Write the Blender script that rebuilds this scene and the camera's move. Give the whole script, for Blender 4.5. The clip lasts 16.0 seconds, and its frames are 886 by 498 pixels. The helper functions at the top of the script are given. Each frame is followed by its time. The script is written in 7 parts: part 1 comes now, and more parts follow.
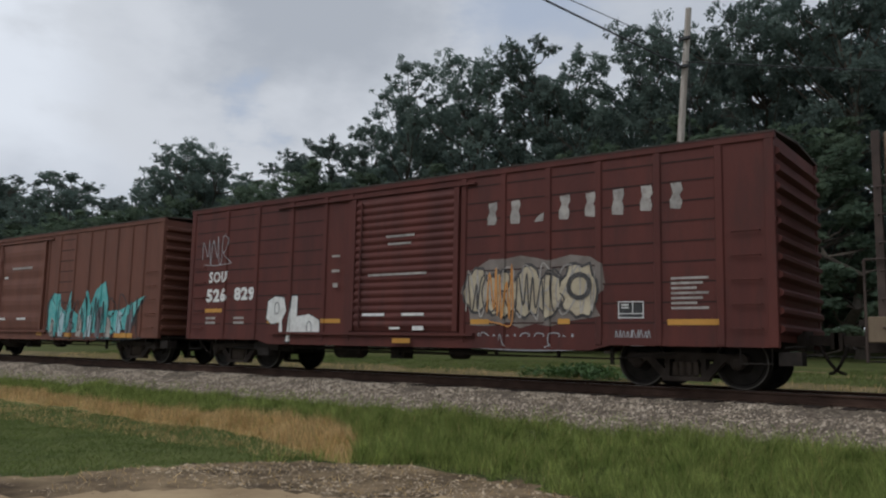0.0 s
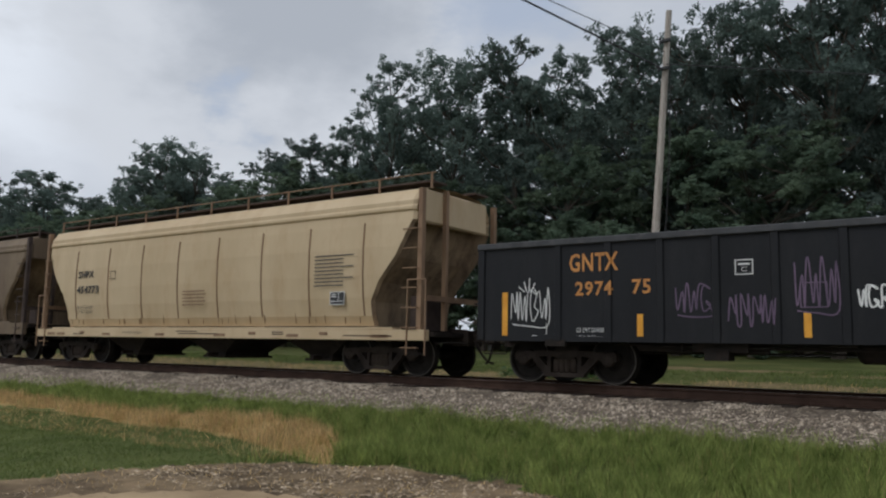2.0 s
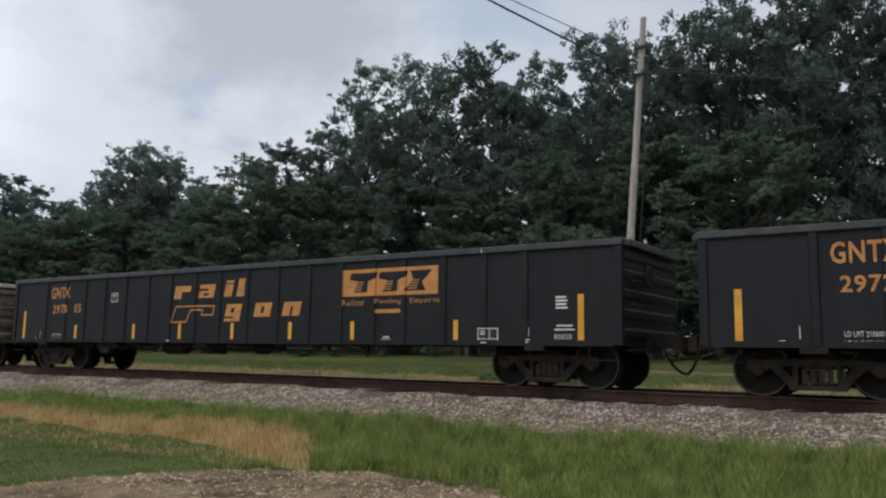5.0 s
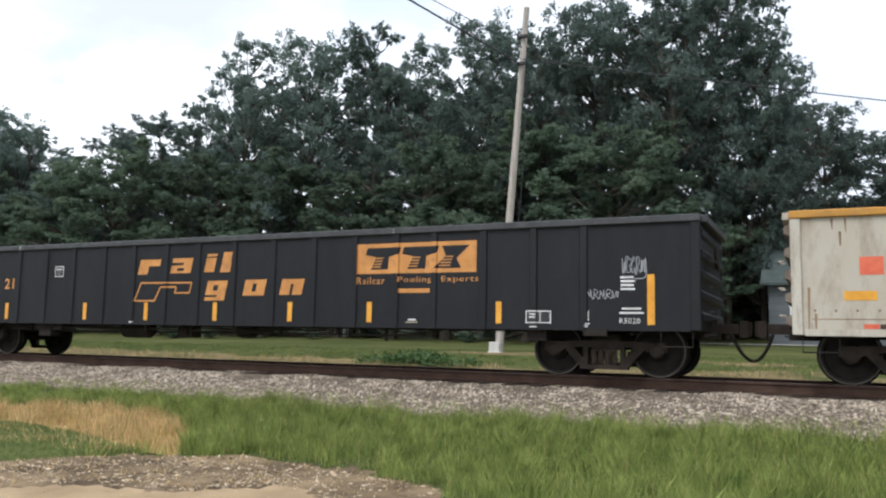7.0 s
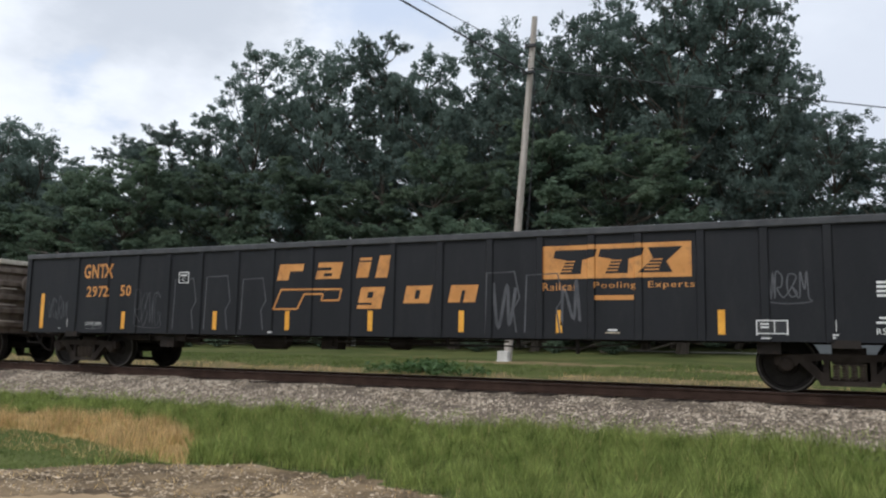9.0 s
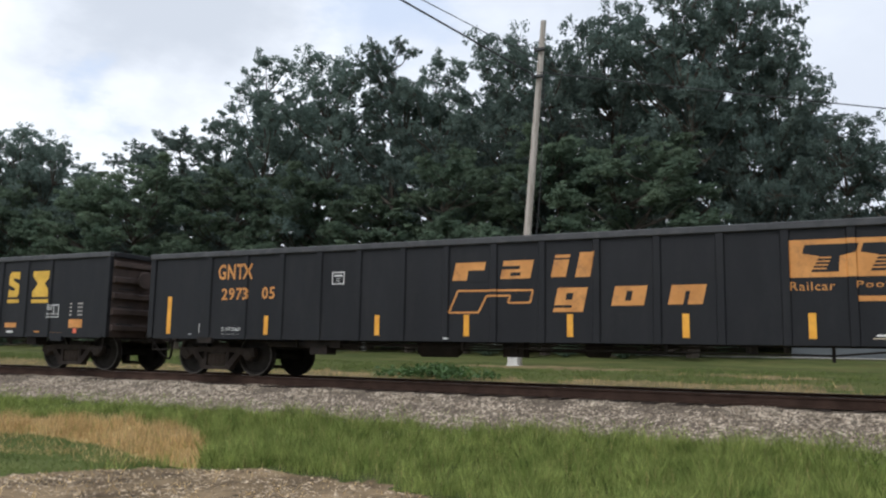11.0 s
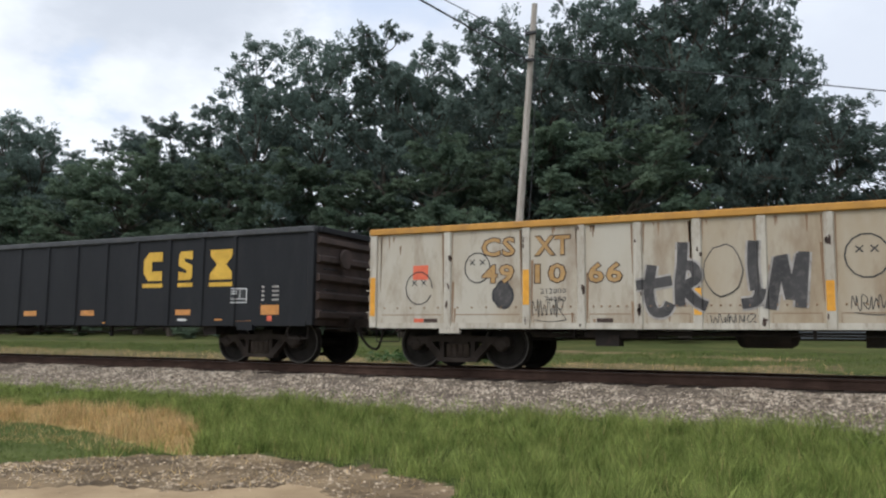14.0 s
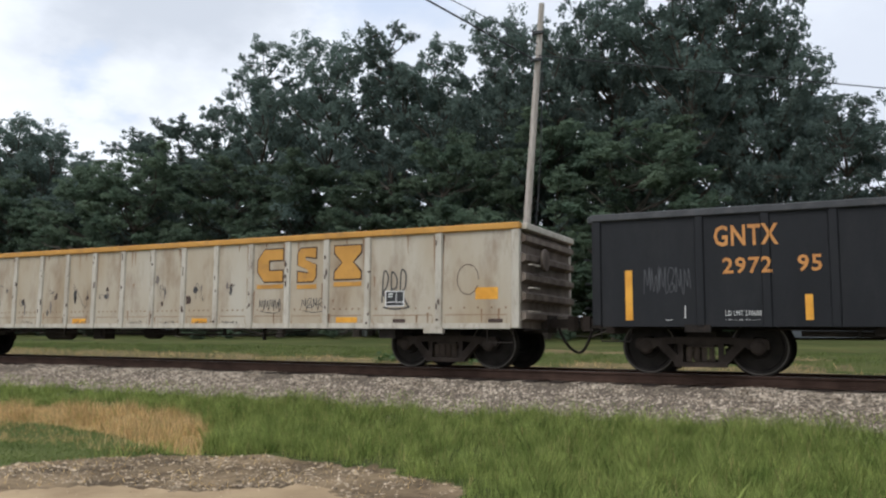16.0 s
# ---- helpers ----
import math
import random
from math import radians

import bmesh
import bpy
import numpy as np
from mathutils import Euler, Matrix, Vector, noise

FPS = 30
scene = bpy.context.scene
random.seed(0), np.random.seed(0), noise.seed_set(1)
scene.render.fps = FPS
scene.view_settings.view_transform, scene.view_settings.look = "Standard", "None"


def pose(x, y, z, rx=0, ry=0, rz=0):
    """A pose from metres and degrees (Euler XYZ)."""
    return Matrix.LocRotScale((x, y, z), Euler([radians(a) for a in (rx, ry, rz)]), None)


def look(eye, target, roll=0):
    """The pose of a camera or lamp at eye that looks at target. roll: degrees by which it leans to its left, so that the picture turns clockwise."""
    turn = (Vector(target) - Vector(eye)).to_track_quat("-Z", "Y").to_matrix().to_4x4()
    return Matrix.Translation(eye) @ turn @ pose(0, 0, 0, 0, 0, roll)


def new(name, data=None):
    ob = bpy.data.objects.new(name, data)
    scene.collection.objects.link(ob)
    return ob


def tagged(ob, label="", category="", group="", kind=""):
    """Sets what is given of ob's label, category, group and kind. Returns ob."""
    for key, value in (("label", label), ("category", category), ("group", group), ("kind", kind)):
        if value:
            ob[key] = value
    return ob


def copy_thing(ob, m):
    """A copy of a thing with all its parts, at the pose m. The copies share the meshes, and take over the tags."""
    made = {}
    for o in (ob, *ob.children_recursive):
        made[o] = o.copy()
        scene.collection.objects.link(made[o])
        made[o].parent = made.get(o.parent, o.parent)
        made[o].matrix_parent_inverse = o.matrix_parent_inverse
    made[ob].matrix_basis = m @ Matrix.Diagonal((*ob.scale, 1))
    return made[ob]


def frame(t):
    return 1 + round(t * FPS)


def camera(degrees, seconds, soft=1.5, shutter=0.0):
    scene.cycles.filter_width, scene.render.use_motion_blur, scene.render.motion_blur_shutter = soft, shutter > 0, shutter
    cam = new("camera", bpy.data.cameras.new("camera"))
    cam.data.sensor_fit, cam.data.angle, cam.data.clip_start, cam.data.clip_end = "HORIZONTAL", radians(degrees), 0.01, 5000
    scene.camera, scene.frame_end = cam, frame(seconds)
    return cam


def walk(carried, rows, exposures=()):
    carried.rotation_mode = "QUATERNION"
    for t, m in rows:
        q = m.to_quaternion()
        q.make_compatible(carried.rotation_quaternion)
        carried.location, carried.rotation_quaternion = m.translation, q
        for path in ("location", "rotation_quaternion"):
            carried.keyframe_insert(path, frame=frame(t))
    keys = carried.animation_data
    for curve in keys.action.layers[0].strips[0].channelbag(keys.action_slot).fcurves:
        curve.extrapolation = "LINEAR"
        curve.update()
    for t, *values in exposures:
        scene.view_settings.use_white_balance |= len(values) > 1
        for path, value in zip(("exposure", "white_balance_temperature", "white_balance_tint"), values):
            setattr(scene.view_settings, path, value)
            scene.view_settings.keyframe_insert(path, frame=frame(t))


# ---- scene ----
import collections

# camera: a phone held by hand beside the line; z = 0 is the top of the rails, x runs along the track
cam = camera(57.66, 16.0, soft=2.2)
EYE = (0.0, 0.0, 0.6)
# seconds, yaw to the right, pitch up, lean
VIEW = [
    (0.0, -37.049, 7.048, 1.207),
    (0.5, -36.758, 7.091, 1.157),
    (1.0, -36.397, 7.249, 1.194),
    (1.5, -36.109, 7.308, 1.134),
    (2.0, -35.735, 7.112, 1.127),
    (2.5, -35.597, 7.156, 0.871),
    (3.0, -35.429, 7.372, 1.039),
    (5.3, -33.361, 7.509, 0.818),
    (5.5, -32.010, 7.501, 0.929),
    (6.0, -29.135, 6.973, 0.581),
    (6.5, -26.613, 6.846, 0.372),
    (7.0, -25.526, 6.367, 1.080),
    (7.5, -26.095, 6.540, 1.279),
    (8.0, -25.733, 7.167, 0.950),
    (8.5, -25.815, 7.170, 0.784),
    (9.0, -26.139, 6.985, 1.116),
    (11.5, -27.003, 7.341, 0.863),
    (12.0, -27.081, 6.385, 0.511),
    (12.5, -26.976, 6.041, 0.477),
    (13.0, -26.849, 5.948, 0.403),
    (13.5, -26.350, 6.034, 0.622),
    (14.0, -26.282, 6.206, 0.497),
    (14.5, -26.373, 6.211, 0.420),
    (15.0, -26.594, 6.198, 0.433),
    (15.5, -26.703, 6.251, 0.503),
    (16.0, -26.826, 6.212, 0.399),
]


def view_pose(yaw, pitch, lean):
    a, b = radians(yaw), radians(pitch)
    aim = (EYE[0] + math.sin(a) * math.cos(b), EYE[1] + math.cos(a) * math.cos(b), EYE[2] + math.sin(b))
    return look(EYE, aim, lean)


EXPOSURES = [(t, stops, 5950, 10) for t, stops in ((0.0, -0.72), (3.0, -0.66), (5.5, -0.34), (6.0, 0.08), (6.5, 0.22), (7.0, 0.4), (8.0, 0.03), (9.0, -0.04), (11.5, 0.05), (13.0, -0.03), (14.5, 0.05), (16.0, 0.02))]
walk(cam, [(t, view_pose(a, b, c)) for t, a, b, c in VIEW], EXPOSURES)

# ---- world and sun: bright broken cloud over a pale blue sky ----
SUN_TURN, SUN_UP = radians(205), radians(52)
world = bpy.data.worlds.new("sky")
scene.world = world
world.use_nodes = True
wn, wl = world.node_tree.nodes, world.node_tree.links
wn.clear()
w_out = wn.new("ShaderNodeOutputWorld")
w_bg = wn.new("ShaderNodeBackground")
w_sky = wn.new("ShaderNodeTexSky")
w_sky.sky_type, w_sky.sun_disc, w_sky.sun_elevation, w_sky.sun_rotation = "NISHITA", False, SUN_UP, SUN_TURN
w_co = wn.new("ShaderNodeTexCoord")
w_map = wn.new("ShaderNodeMapping")
w_map.inputs["Scale"].default_value = (1.0, 1.0, 1.9)
w_map.inputs["Location"].default_value = (0.35, 0.1, 0.0)
wl.new(w_co.outputs["Generated"], w_map.inputs["Vector"])


def sky_noise(scale, detail, rough):
    n = wn.new("ShaderNodeTexNoise")
    n.inputs["Scale"].default_value, n.inputs["Detail"].default_value, n.inputs["Roughness"].default_value = scale, detail, rough
    wl.new(w_map.outputs["Vector"], n.inputs["Vector"])
    return n.outputs["Fac"]


def sky_sum(op, a, b):
    n = wn.new("ShaderNodeMath")
    n.operation = op
    for socket, v in zip(n.inputs, (a, b)):
        if isinstance(v, (int, float)):
            socket.default_value = v
        else:
            wl.new(v, socket)
    return n.outputs["Value"]


def sky_part(turn, up, inner, outer):
    """How near the sky's direction is to a bearing and height: 1 inside, 0 outside, in degrees, with a ragged edge."""
    a, b = radians(turn), radians(up)
    dot = wn.new("ShaderNodeVectorMath")
    dot.operation = "DOT_PRODUCT"
    dot.inputs[1].default_value = (math.sin(a) * math.cos(b), math.cos(a) * math.cos(b), math.sin(b))
    wl.new(w_co.outputs["Generated"], dot.inputs[0])
    angle = sky_sum("MULTIPLY", sky_sum("ARCCOSINE", dot.outputs["Value"], 0.0), 180 / math.pi)
    angle = sky_sum("ADD", angle, sky_sum("MULTIPLY", sky_sum("SUBTRACT", w_billow, 0.5), 15.0))
    r = wn.new("ShaderNodeMapRange")
    r.interpolation_type = "SMOOTHSTEP"
    r.inputs["From Min"].default_value, r.inputs["From Max"].default_value = inner, outer
    r.inputs["To Min"].default_value, r.inputs["To Max"].default_value = 1.0, 0.0
    wl.new(angle, r.inputs["Value"])
    return r.outputs["Result"]


def sky_mix(fac, under, over):
    n = wn.new("ShaderNodeMixRGB")
    for socket, v in zip(n.inputs, (fac, under, over)):
        if isinstance(v, tuple):
            socket.default_value = (*v, 1)
        elif isinstance(v, float):
            socket.default_value = v
        else:
            wl.new(v, socket)
    return n.outputs["Color"]


w_billow = sky_noise(7.5, 8, 0.55)
w_soft = wn.new("ShaderNodeValToRGB")
w_soft.color_ramp.elements[0].position, w_soft.color_ramp.elements[1].position = 0.34, 0.64
w_soft.color_ramp.elements[0].color, w_soft.color_ramp.elements[1].color = (7.8, 8.0, 8.4, 1), (10.0, 10.1, 10.2, 1)
wl.new(sky_noise(3.0, 6, 0.55), w_soft.inputs["Fac"])
w_cloud = w_soft.outputs["Color"]
# the broad grey cloud with bright rims, and blue breaks beside it
for turn, up, inner, outer, tone in ((-74, 22, 9, 22, (12.6, 12.7, 12.8)), (-49, 23, 11, 16, (10.6, 10.6, 10.6)), (-47, 25, 4, 14, (7.0, 7.2, 7.5)), (4, 14, 4, 16, (8.0, 8.2, 8.6))):
    w_cloud = sky_mix(sky_part(turn, up, inner, outer), w_cloud, tone)
w_blue = sky_mix(0.72, w_sky.outputs["Color"], (9.0, 9.6, 10.6))
for turn, up, inner, outer in ((-30.5, 24.5, 1.5, 6.5), (-50.5, 16.5, -0.5, 2.5), (60, 40, 8, 22), (140, 45, 8, 22), (-130, 35, 8, 20)):
    w_cloud = sky_mix(sky_part(turn, up, inner, outer), w_cloud, w_blue)
wl.new(w_cloud, w_bg.inputs["Color"])
w_bg.inputs["Strength"].default_value = 0.1
wl.new(w_bg.outputs["Background"], w_out.inputs["Surface"])

sun = new("sun", bpy.data.lights.new("sun", "SUN"))
sun.data.energy, sun.data.angle, sun.data.color = 1.75, radians(28), (1.0, 0.95, 0.88)
sun.matrix_world = look((0, 0, 60), (-60 * math.sin(SUN_TURN) / math.tan(SUN_UP), -60 * math.cos(SUN_TURN) / math.tan(SUN_UP), 0))

# ---- materials ----
def material(name, low, high, scale=3.0, rough=0.7, metal=0.0, bump=0.0, fine=40.0, grime=None, grime_amount=0.5, stretch=(1, 1, 1), per_object=0.0, per_island=0.0, low_pos=0.35, high_pos=0.65):
    """Two scales of variation between two colours, grime over them, and fine relief."""
    m = bpy.data.materials.new(name)
    m.use_nodes = True
    n, l = m.node_tree.nodes, m.node_tree.links
    b = n["Principled BSDF"]
    co = n.new("ShaderNodeTexCoord")
    mp = n.new("ShaderNodeMapping")
    mp.inputs["Scale"].default_value = stretch
    l.new(co.outputs["Object"], mp.inputs["Vector"])
    big = n.new("ShaderNodeTexNoise")
    big.inputs["Scale"].default_value, big.inputs["Detail"].default_value, big.inputs["Roughness"].default_value = scale, 6, 0.6
    l.new(mp.outputs["Vector"], big.inputs["Vector"])
    ramp = n.new("ShaderNodeValToRGB")
    ramp.color_ramp.elements[0].position, ramp.color_ramp.elements[1].position = low_pos, high_pos
    ramp.color_ramp.elements[0].color, ramp.color_ramp.elements[1].color = (*low, 1), (*high, 1)
    l.new(big.outputs["Fac"], ramp.inputs["Fac"])
    colour = ramp.outputs["Color"]
    small = n.new("ShaderNodeTexNoise")
    small.inputs["Scale"].default_value, small.inputs["Detail"].default_value = fine, 4
    l.new(co.outputs["Object"], small.inputs["Vector"])
    if grime:
        g = n.new("ShaderNodeTexNoise")
        g.inputs["Scale"].default_value, g.inputs["Detail"].default_value, g.inputs["Roughness"].default_value = scale * 2.7, 8, 0.7
        l.new(mp.outputs["Vector"], g.inputs["Vector"])
        gr = n.new("ShaderNodeValToRGB")
        gr.color_ramp.elements[0].position, gr.color_ramp.elements[1].position = 0.5, 0.72
        gr.color_ramp.elements[1].color = (grime_amount,) * 3 + (1,)
        l.new(g.outputs["Fac"], gr.inputs["Fac"])
        mx = n.new("ShaderNodeMixRGB")
        mx.inputs["Color2"].default_value = (*grime, 1)
        l.new(gr.outputs["Color"], mx.inputs["Fac"])
        l.new(colour, mx.inputs["Color1"])
        colour = mx.outputs["Color"]
    for amount, source in ((per_object, "object"), (per_island, "island")):
        if amount:
            if source == "object":
                inf = n.new("ShaderNodeObjectInfo")
                rnd = inf.outputs["Random"]
            else:
                inf = n.new("ShaderNodeNewGeometry")
                rnd = inf.outputs["Random Per Island"]
            mr = n.new("ShaderNodeMapRange")
            mr.inputs["To Min"].default_value, mr.inputs["To Max"].default_value = 1 - amount, 1 + amount
            l.new(rnd, mr.inputs["Value"])
            hs = n.new("ShaderNodeHueSaturation")
            l.new(mr.outputs["Result"], hs.inputs["Value"])
            l.new(colour, hs.inputs["Color"])
            colour = hs.outputs["Color"]
    l.new(colour, b.inputs["Base Color"])
    rr = n.new("ShaderNodeMapRange")
    rr.inputs["To Min"].default_value, rr.inputs["To Max"].default_value = max(0.05, rough - 0.12), min(1, rough + 0.12)
    l.new(small.outputs["Fac"], rr.inputs["Value"])
    l.new(rr.outputs["Result"], b.inputs["Roughness"])
    b.inputs["Metallic"].default_value = metal
    if bump:
        bp = n.new("ShaderNodeBump")
        bp.inputs["Strength"].default_value, bp.inputs["Distance"].default_value = bump, 0.01
        l.new(small.outputs["Fac"], bp.inputs["Height"])
        l.new(bp.outputs["Normal"], b.inputs["Normal"])
    return m


def leafy(name, low, high, scale=2.0, through_light=0.35, island=0.3, variety=0.15):
    m = material(name, low, high, scale, 0.6, per_island=island, per_object=variety)
    n, l = m.node_tree.nodes, m.node_tree.links
    b = n["Principled BSDF"]
    src = b.inputs["Base Color"].links[0].from_socket
    tr = n.new("ShaderNodeBsdfTranslucent")
    mix = n.new("ShaderNodeMixShader")
    mix.inputs["Fac"].default_value = through_light
    l.new(src, tr.inputs["Color"])
    l.new(b.outputs["BSDF"], mix.inputs[1])
    l.new(tr.outputs["BSDF"], mix.inputs[2])
    l.new(mix.outputs["Shader"], n["Material Output"].inputs["Surface"])
    return m


BLACK = material("black_car_paint", (0.0085, 0.0087, 0.0105), (0.0135, 0.0138, 0.016), 0.7, 0.62, grime=(0.026, 0.025, 0.025), grime_amount=0.4, stretch=(1.6, 1, 0.5), bump=0.15)
BLACK.node_tree.nodes["Principled BSDF"].inputs["Specular IOR Level"].default_value = 0.3
BLACK_RIM = material("black_rim_paint", (0.03, 0.03, 0.032), (0.055, 0.055, 0.057), 2.5, 0.5, grime=(0.11, 0.1, 0.095), grime_amount=0.5, bump=0.2)
GREY = material("pale_grey_car_paint", (0.385, 0.30, 0.195), (0.50, 0.452, 0.368), 0.42, 0.65, grime=(0.20, 0.12, 0.06), grime_amount=0.75, stretch=(1.5, 1, 0.5), bump=0.15)
GREY_POST = material("pale_grey_post_paint", (0.42, 0.37, 0.295), (0.565, 0.52, 0.435), 1.6, 0.6, grime=(0.2, 0.12, 0.07), grime_amount=0.6, stretch=(3, 1, 0.7), bump=0.2)
YELLOW = material("yellow_top_rail_paint", (0.46, 0.22, 0.03), (0.58, 0.29, 0.05), 1.4, 0.6, grime=(0.22, 0.12, 0.05), grime_amount=0.5, bump=0.2)
OXIDE = material("oxide_red_car_paint", (0.070, 0.0145, 0.0105), (0.108, 0.023, 0.015), 0.6, 0.75, grime=(0.045, 0.016, 0.012), grime_amount=0.6, stretch=(2.0, 1, 0.4), bump=0.2)
SEAM_OXIDE = material("dark_oxide_seam", (0.026, 0.009, 0.007), (0.045, 0.014, 0.010), 1.5, 0.85)
OXIDE_LIGHT = material("faded_brown_car_paint", (0.125, 0.045, 0.028), (0.165, 0.062, 0.038), 0.7, 0.75, grime=(0.08, 0.035, 0.025), grime_amount=0.5, stretch=(2.0, 1, 0.4), bump=0.2)
TAUPE = material("dusty_taupe_car_paint", (0.142, 0.102, 0.064), (0.202, 0.147, 0.093), 0.5, 0.8, grime=(0.095, 0.058, 0.040), grime_amount=0.6, stretch=(1.3, 1, 0.5), bump=0.15)
CREAM = material("dusty_cream_car_paint", (0.52, 0.39, 0.23), (0.62, 0.48, 0.30), 0.5, 0.7, grime=(0.42, 0.25, 0.12), grime_amount=0.4, stretch=(1.3, 1, 0.5), bump=0.12)
SEAM = material("grimy_seam", (0.20, 0.12, 0.07), (0.30, 0.19, 0.11), 2.0, 0.8, stretch=(1, 1, 0.3))
SEAM_DARK = material("dark_grimy_seam", (0.05, 0.03, 0.022), (0.08, 0.05, 0.038), 2.0, 0.8)
RUSTY = material("rusty_end_steel", (0.042, 0.028, 0.022), (0.092, 0.062, 0.05), 1.3, 0.85, grime=(0.035, 0.025, 0.022), grime_amount=0.8, bump=0.3)
END_GREY = material("rust_streaked_grey_end", (0.10, 0.07, 0.05), (0.27, 0.22, 0.175), 1.6, 0.8, grime=(0.06, 0.035, 0.022), grime_amount=0.9, stretch=(1, 1, 0.5), bump=0.3)
UNDER = material("grimy_underframe_steel", (0.018, 0.015, 0.013), (0.035, 0.029, 0.025), 2.2, 0.8, grime=(0.06, 0.04, 0.03), grime_amount=0.5, bump=0.3)
TRUCK = material("rust_brown_cast_steel", (0.030, 0.023, 0.019), (0.058, 0.045, 0.037), 3.0, 0.75, metal=0.2, grime=(0.03, 0.022, 0.018), grime_amount=0.7, bump=0.3)
WHEEL = material("dark_wheel_steel", (0.016, 0.0135, 0.012), (0.030, 0.0255, 0.022), 4.0, 0.75, metal=0.0, bump=0.2)
TREAD = material("polished_tread_steel", (0.30, 0.28, 0.26), (0.42, 0.40, 0.38), 8.0, 0.35, metal=0.9)
ORANGE = material("orange_painted_mark", (0.52, 0.22, 0.05), (0.66, 0.30, 0.08), 2.2, 0.6, grime=(0.10, 0.05, 0.03), grime_amount=0.5, fine=60)
AMBER = material("amber_reflector_tape", (0.68, 0.30, 0.02), (0.82, 0.40, 0.04), 3.0, 0.4, grime=(0.4, 0.18, 0.03), grime_amount=0.4)
GOLD = material("gold_painted_mark", (0.58, 0.34, 0.03), (0.72, 0.44, 0.05), 2.5, 0.55, grime=(0.3, 0.17, 0.03), grime_amount=0.4)
WHITE = material("white_stencil_paint", (0.62, 0.61, 0.58), (0.8, 0.79, 0.76), 5.0, 0.6, grime=(0.3, 0.26, 0.22), grime_amount=0.4)
FADED_WHITE = material("worn_white_stencil_paint", (0.26, 0.24, 0.22), (0.46, 0.42, 0.38), 3.0, 0.7, grime=(0.12, 0.08, 0.06), grime_amount=0.7)
CHALK = material("pale_spray_paint", (0.28, 0.28, 0.29), (0.42, 0.42, 0.43), 2.5, 0.7, grime=(0.1, 0.1, 0.1), grime_amount=0.7)
FAINT = material("faint_grey_spray", (0.045, 0.045, 0.05), (0.09, 0.09, 0.095), 3.0, 0.7)
INK = material("black_stencil_paint", (0.02, 0.02, 0.022), (0.045, 0.043, 0.042), 6.0, 0.6)
DARK_SPRAY = material("charcoal_spray_paint", (0.034, 0.031, 0.031), (0.066, 0.060, 0.058), 2.5, 0.65, grime=(0.2, 0.18, 0.16), grime_amount=0.5)
MAUVE = material("mauve_grey_spray_paint", (0.12, 0.105, 0.115), (0.20, 0.18, 0.19), 1.4, 0.65, grime=(0.28, 0.25, 0.24), grime_amount=0.6, stretch=(1, 1, 0.5))
HAZE_MAUVE = material("pale_mauve_spray_paint", (0.20, 0.175, 0.18), (0.27, 0.24, 0.24), 3.0, 0.65)
SKYBLUE = material("pale_blue_spray_paint", (0.34, 0.50, 0.54), (0.46, 0.60, 0.63), 1.4, 0.65, grime=(0.4, 0.38, 0.35), grime_amount=0.6)
TEAL = material("teal_spray_paint", (0.05, 0.28, 0.28), (0.14, 0.50, 0.48), 1.6, 0.6, grime=(0.35, 0.55, 0.52), grime_amount=0.6)
PINK = material("salmon_spray_paint", (0.70, 0.38, 0.36), (0.8, 0.50, 0.46), 2.0, 0.6)
RED = material("red_decal", (0.62, 0.10, 0.05), (0.75, 0.17, 0.08), 4.0, 0.5)
BUFF = material("buff_spray_paint", (0.42, 0.35, 0.24), (0.55, 0.47, 0.33), 2.4, 0.65, grime=(0.22, 0.14, 0.09), grime_amount=0.7)
PURPLE = material("faded_purple_spray", (0.09, 0.06, 0.10), (0.16, 0.105, 0.165), 3.0, 0.7)
TAN_MARK = material("faded_tan_mark", (0.36, 0.20, 0.06), (0.48, 0.29, 0.11), 2.5, 0.65, grime=(0.36, 0.28, 0.2), grime_amount=0.6)
HALO = material("thin_grey_spray", (0.13, 0.105, 0.09), (0.23, 0.195, 0.17), 2.0, 0.7)
LANE = material("gravel_lane", (0.26, 0.24, 0.21), (0.36, 0.34, 0.30), 3.0, 0.95, bump=0.4)
RAIL = material("rail_steel", (0.048, 0.028, 0.020), (0.080, 0.048, 0.035), 3.0, 0.8, metal=0.0, bump=0.2)
TIE = material("creosoted_tie", (0.03, 0.022, 0.018), (0.065, 0.05, 0.042), 5.0, 0.9, bump=0.5)
BALLAST = material("ballast_bed", (0.085, 0.066, 0.048), (0.19, 0.155, 0.12), 14.0, 0.95, bump=0.8, fine=60)
STONE = material("ballast_stone", (0.20, 0.162, 0.12), (0.46, 0.39, 0.305), 5.0, 0.9, per_island=0.7, grime=(0.16, 0.10, 0.07), grime_amount=0.5)
PEBBLE = material("gravel_stone", (0.17, 0.128, 0.080), (0.47, 0.375, 0.265), 5.0, 0.9, per_island=0.75)
POLE_WOOD = material("weathered_pole_wood", (0.34, 0.295, 0.25), (0.52, 0.47, 0.41), 2.0, 0.9, grime=(0.13, 0.10, 0.08), grime_amount=0.7, stretch=(6, 6, 0.4), bump=0.4)
CABLE = material("black_cable", (0.02, 0.02, 0.022), (0.035, 0.035, 0.037), 4.0, 0.6)
BARK = material("tree_bark", (0.05, 0.04, 0.03), (0.10, 0.08, 0.06), 4.0, 0.95, bump=0.6, stretch=(3, 3, 0.5))
# LEAF and INNER_LEAF greens paled and blued for haze, INNER_LEAF darkened for shade
LEAF = leafy("hazed_tree_leaves", (0.108, 0.150, 0.130), (0.165, 0.210, 0.176), 0.35, 0.58, 0.2, 0.2)
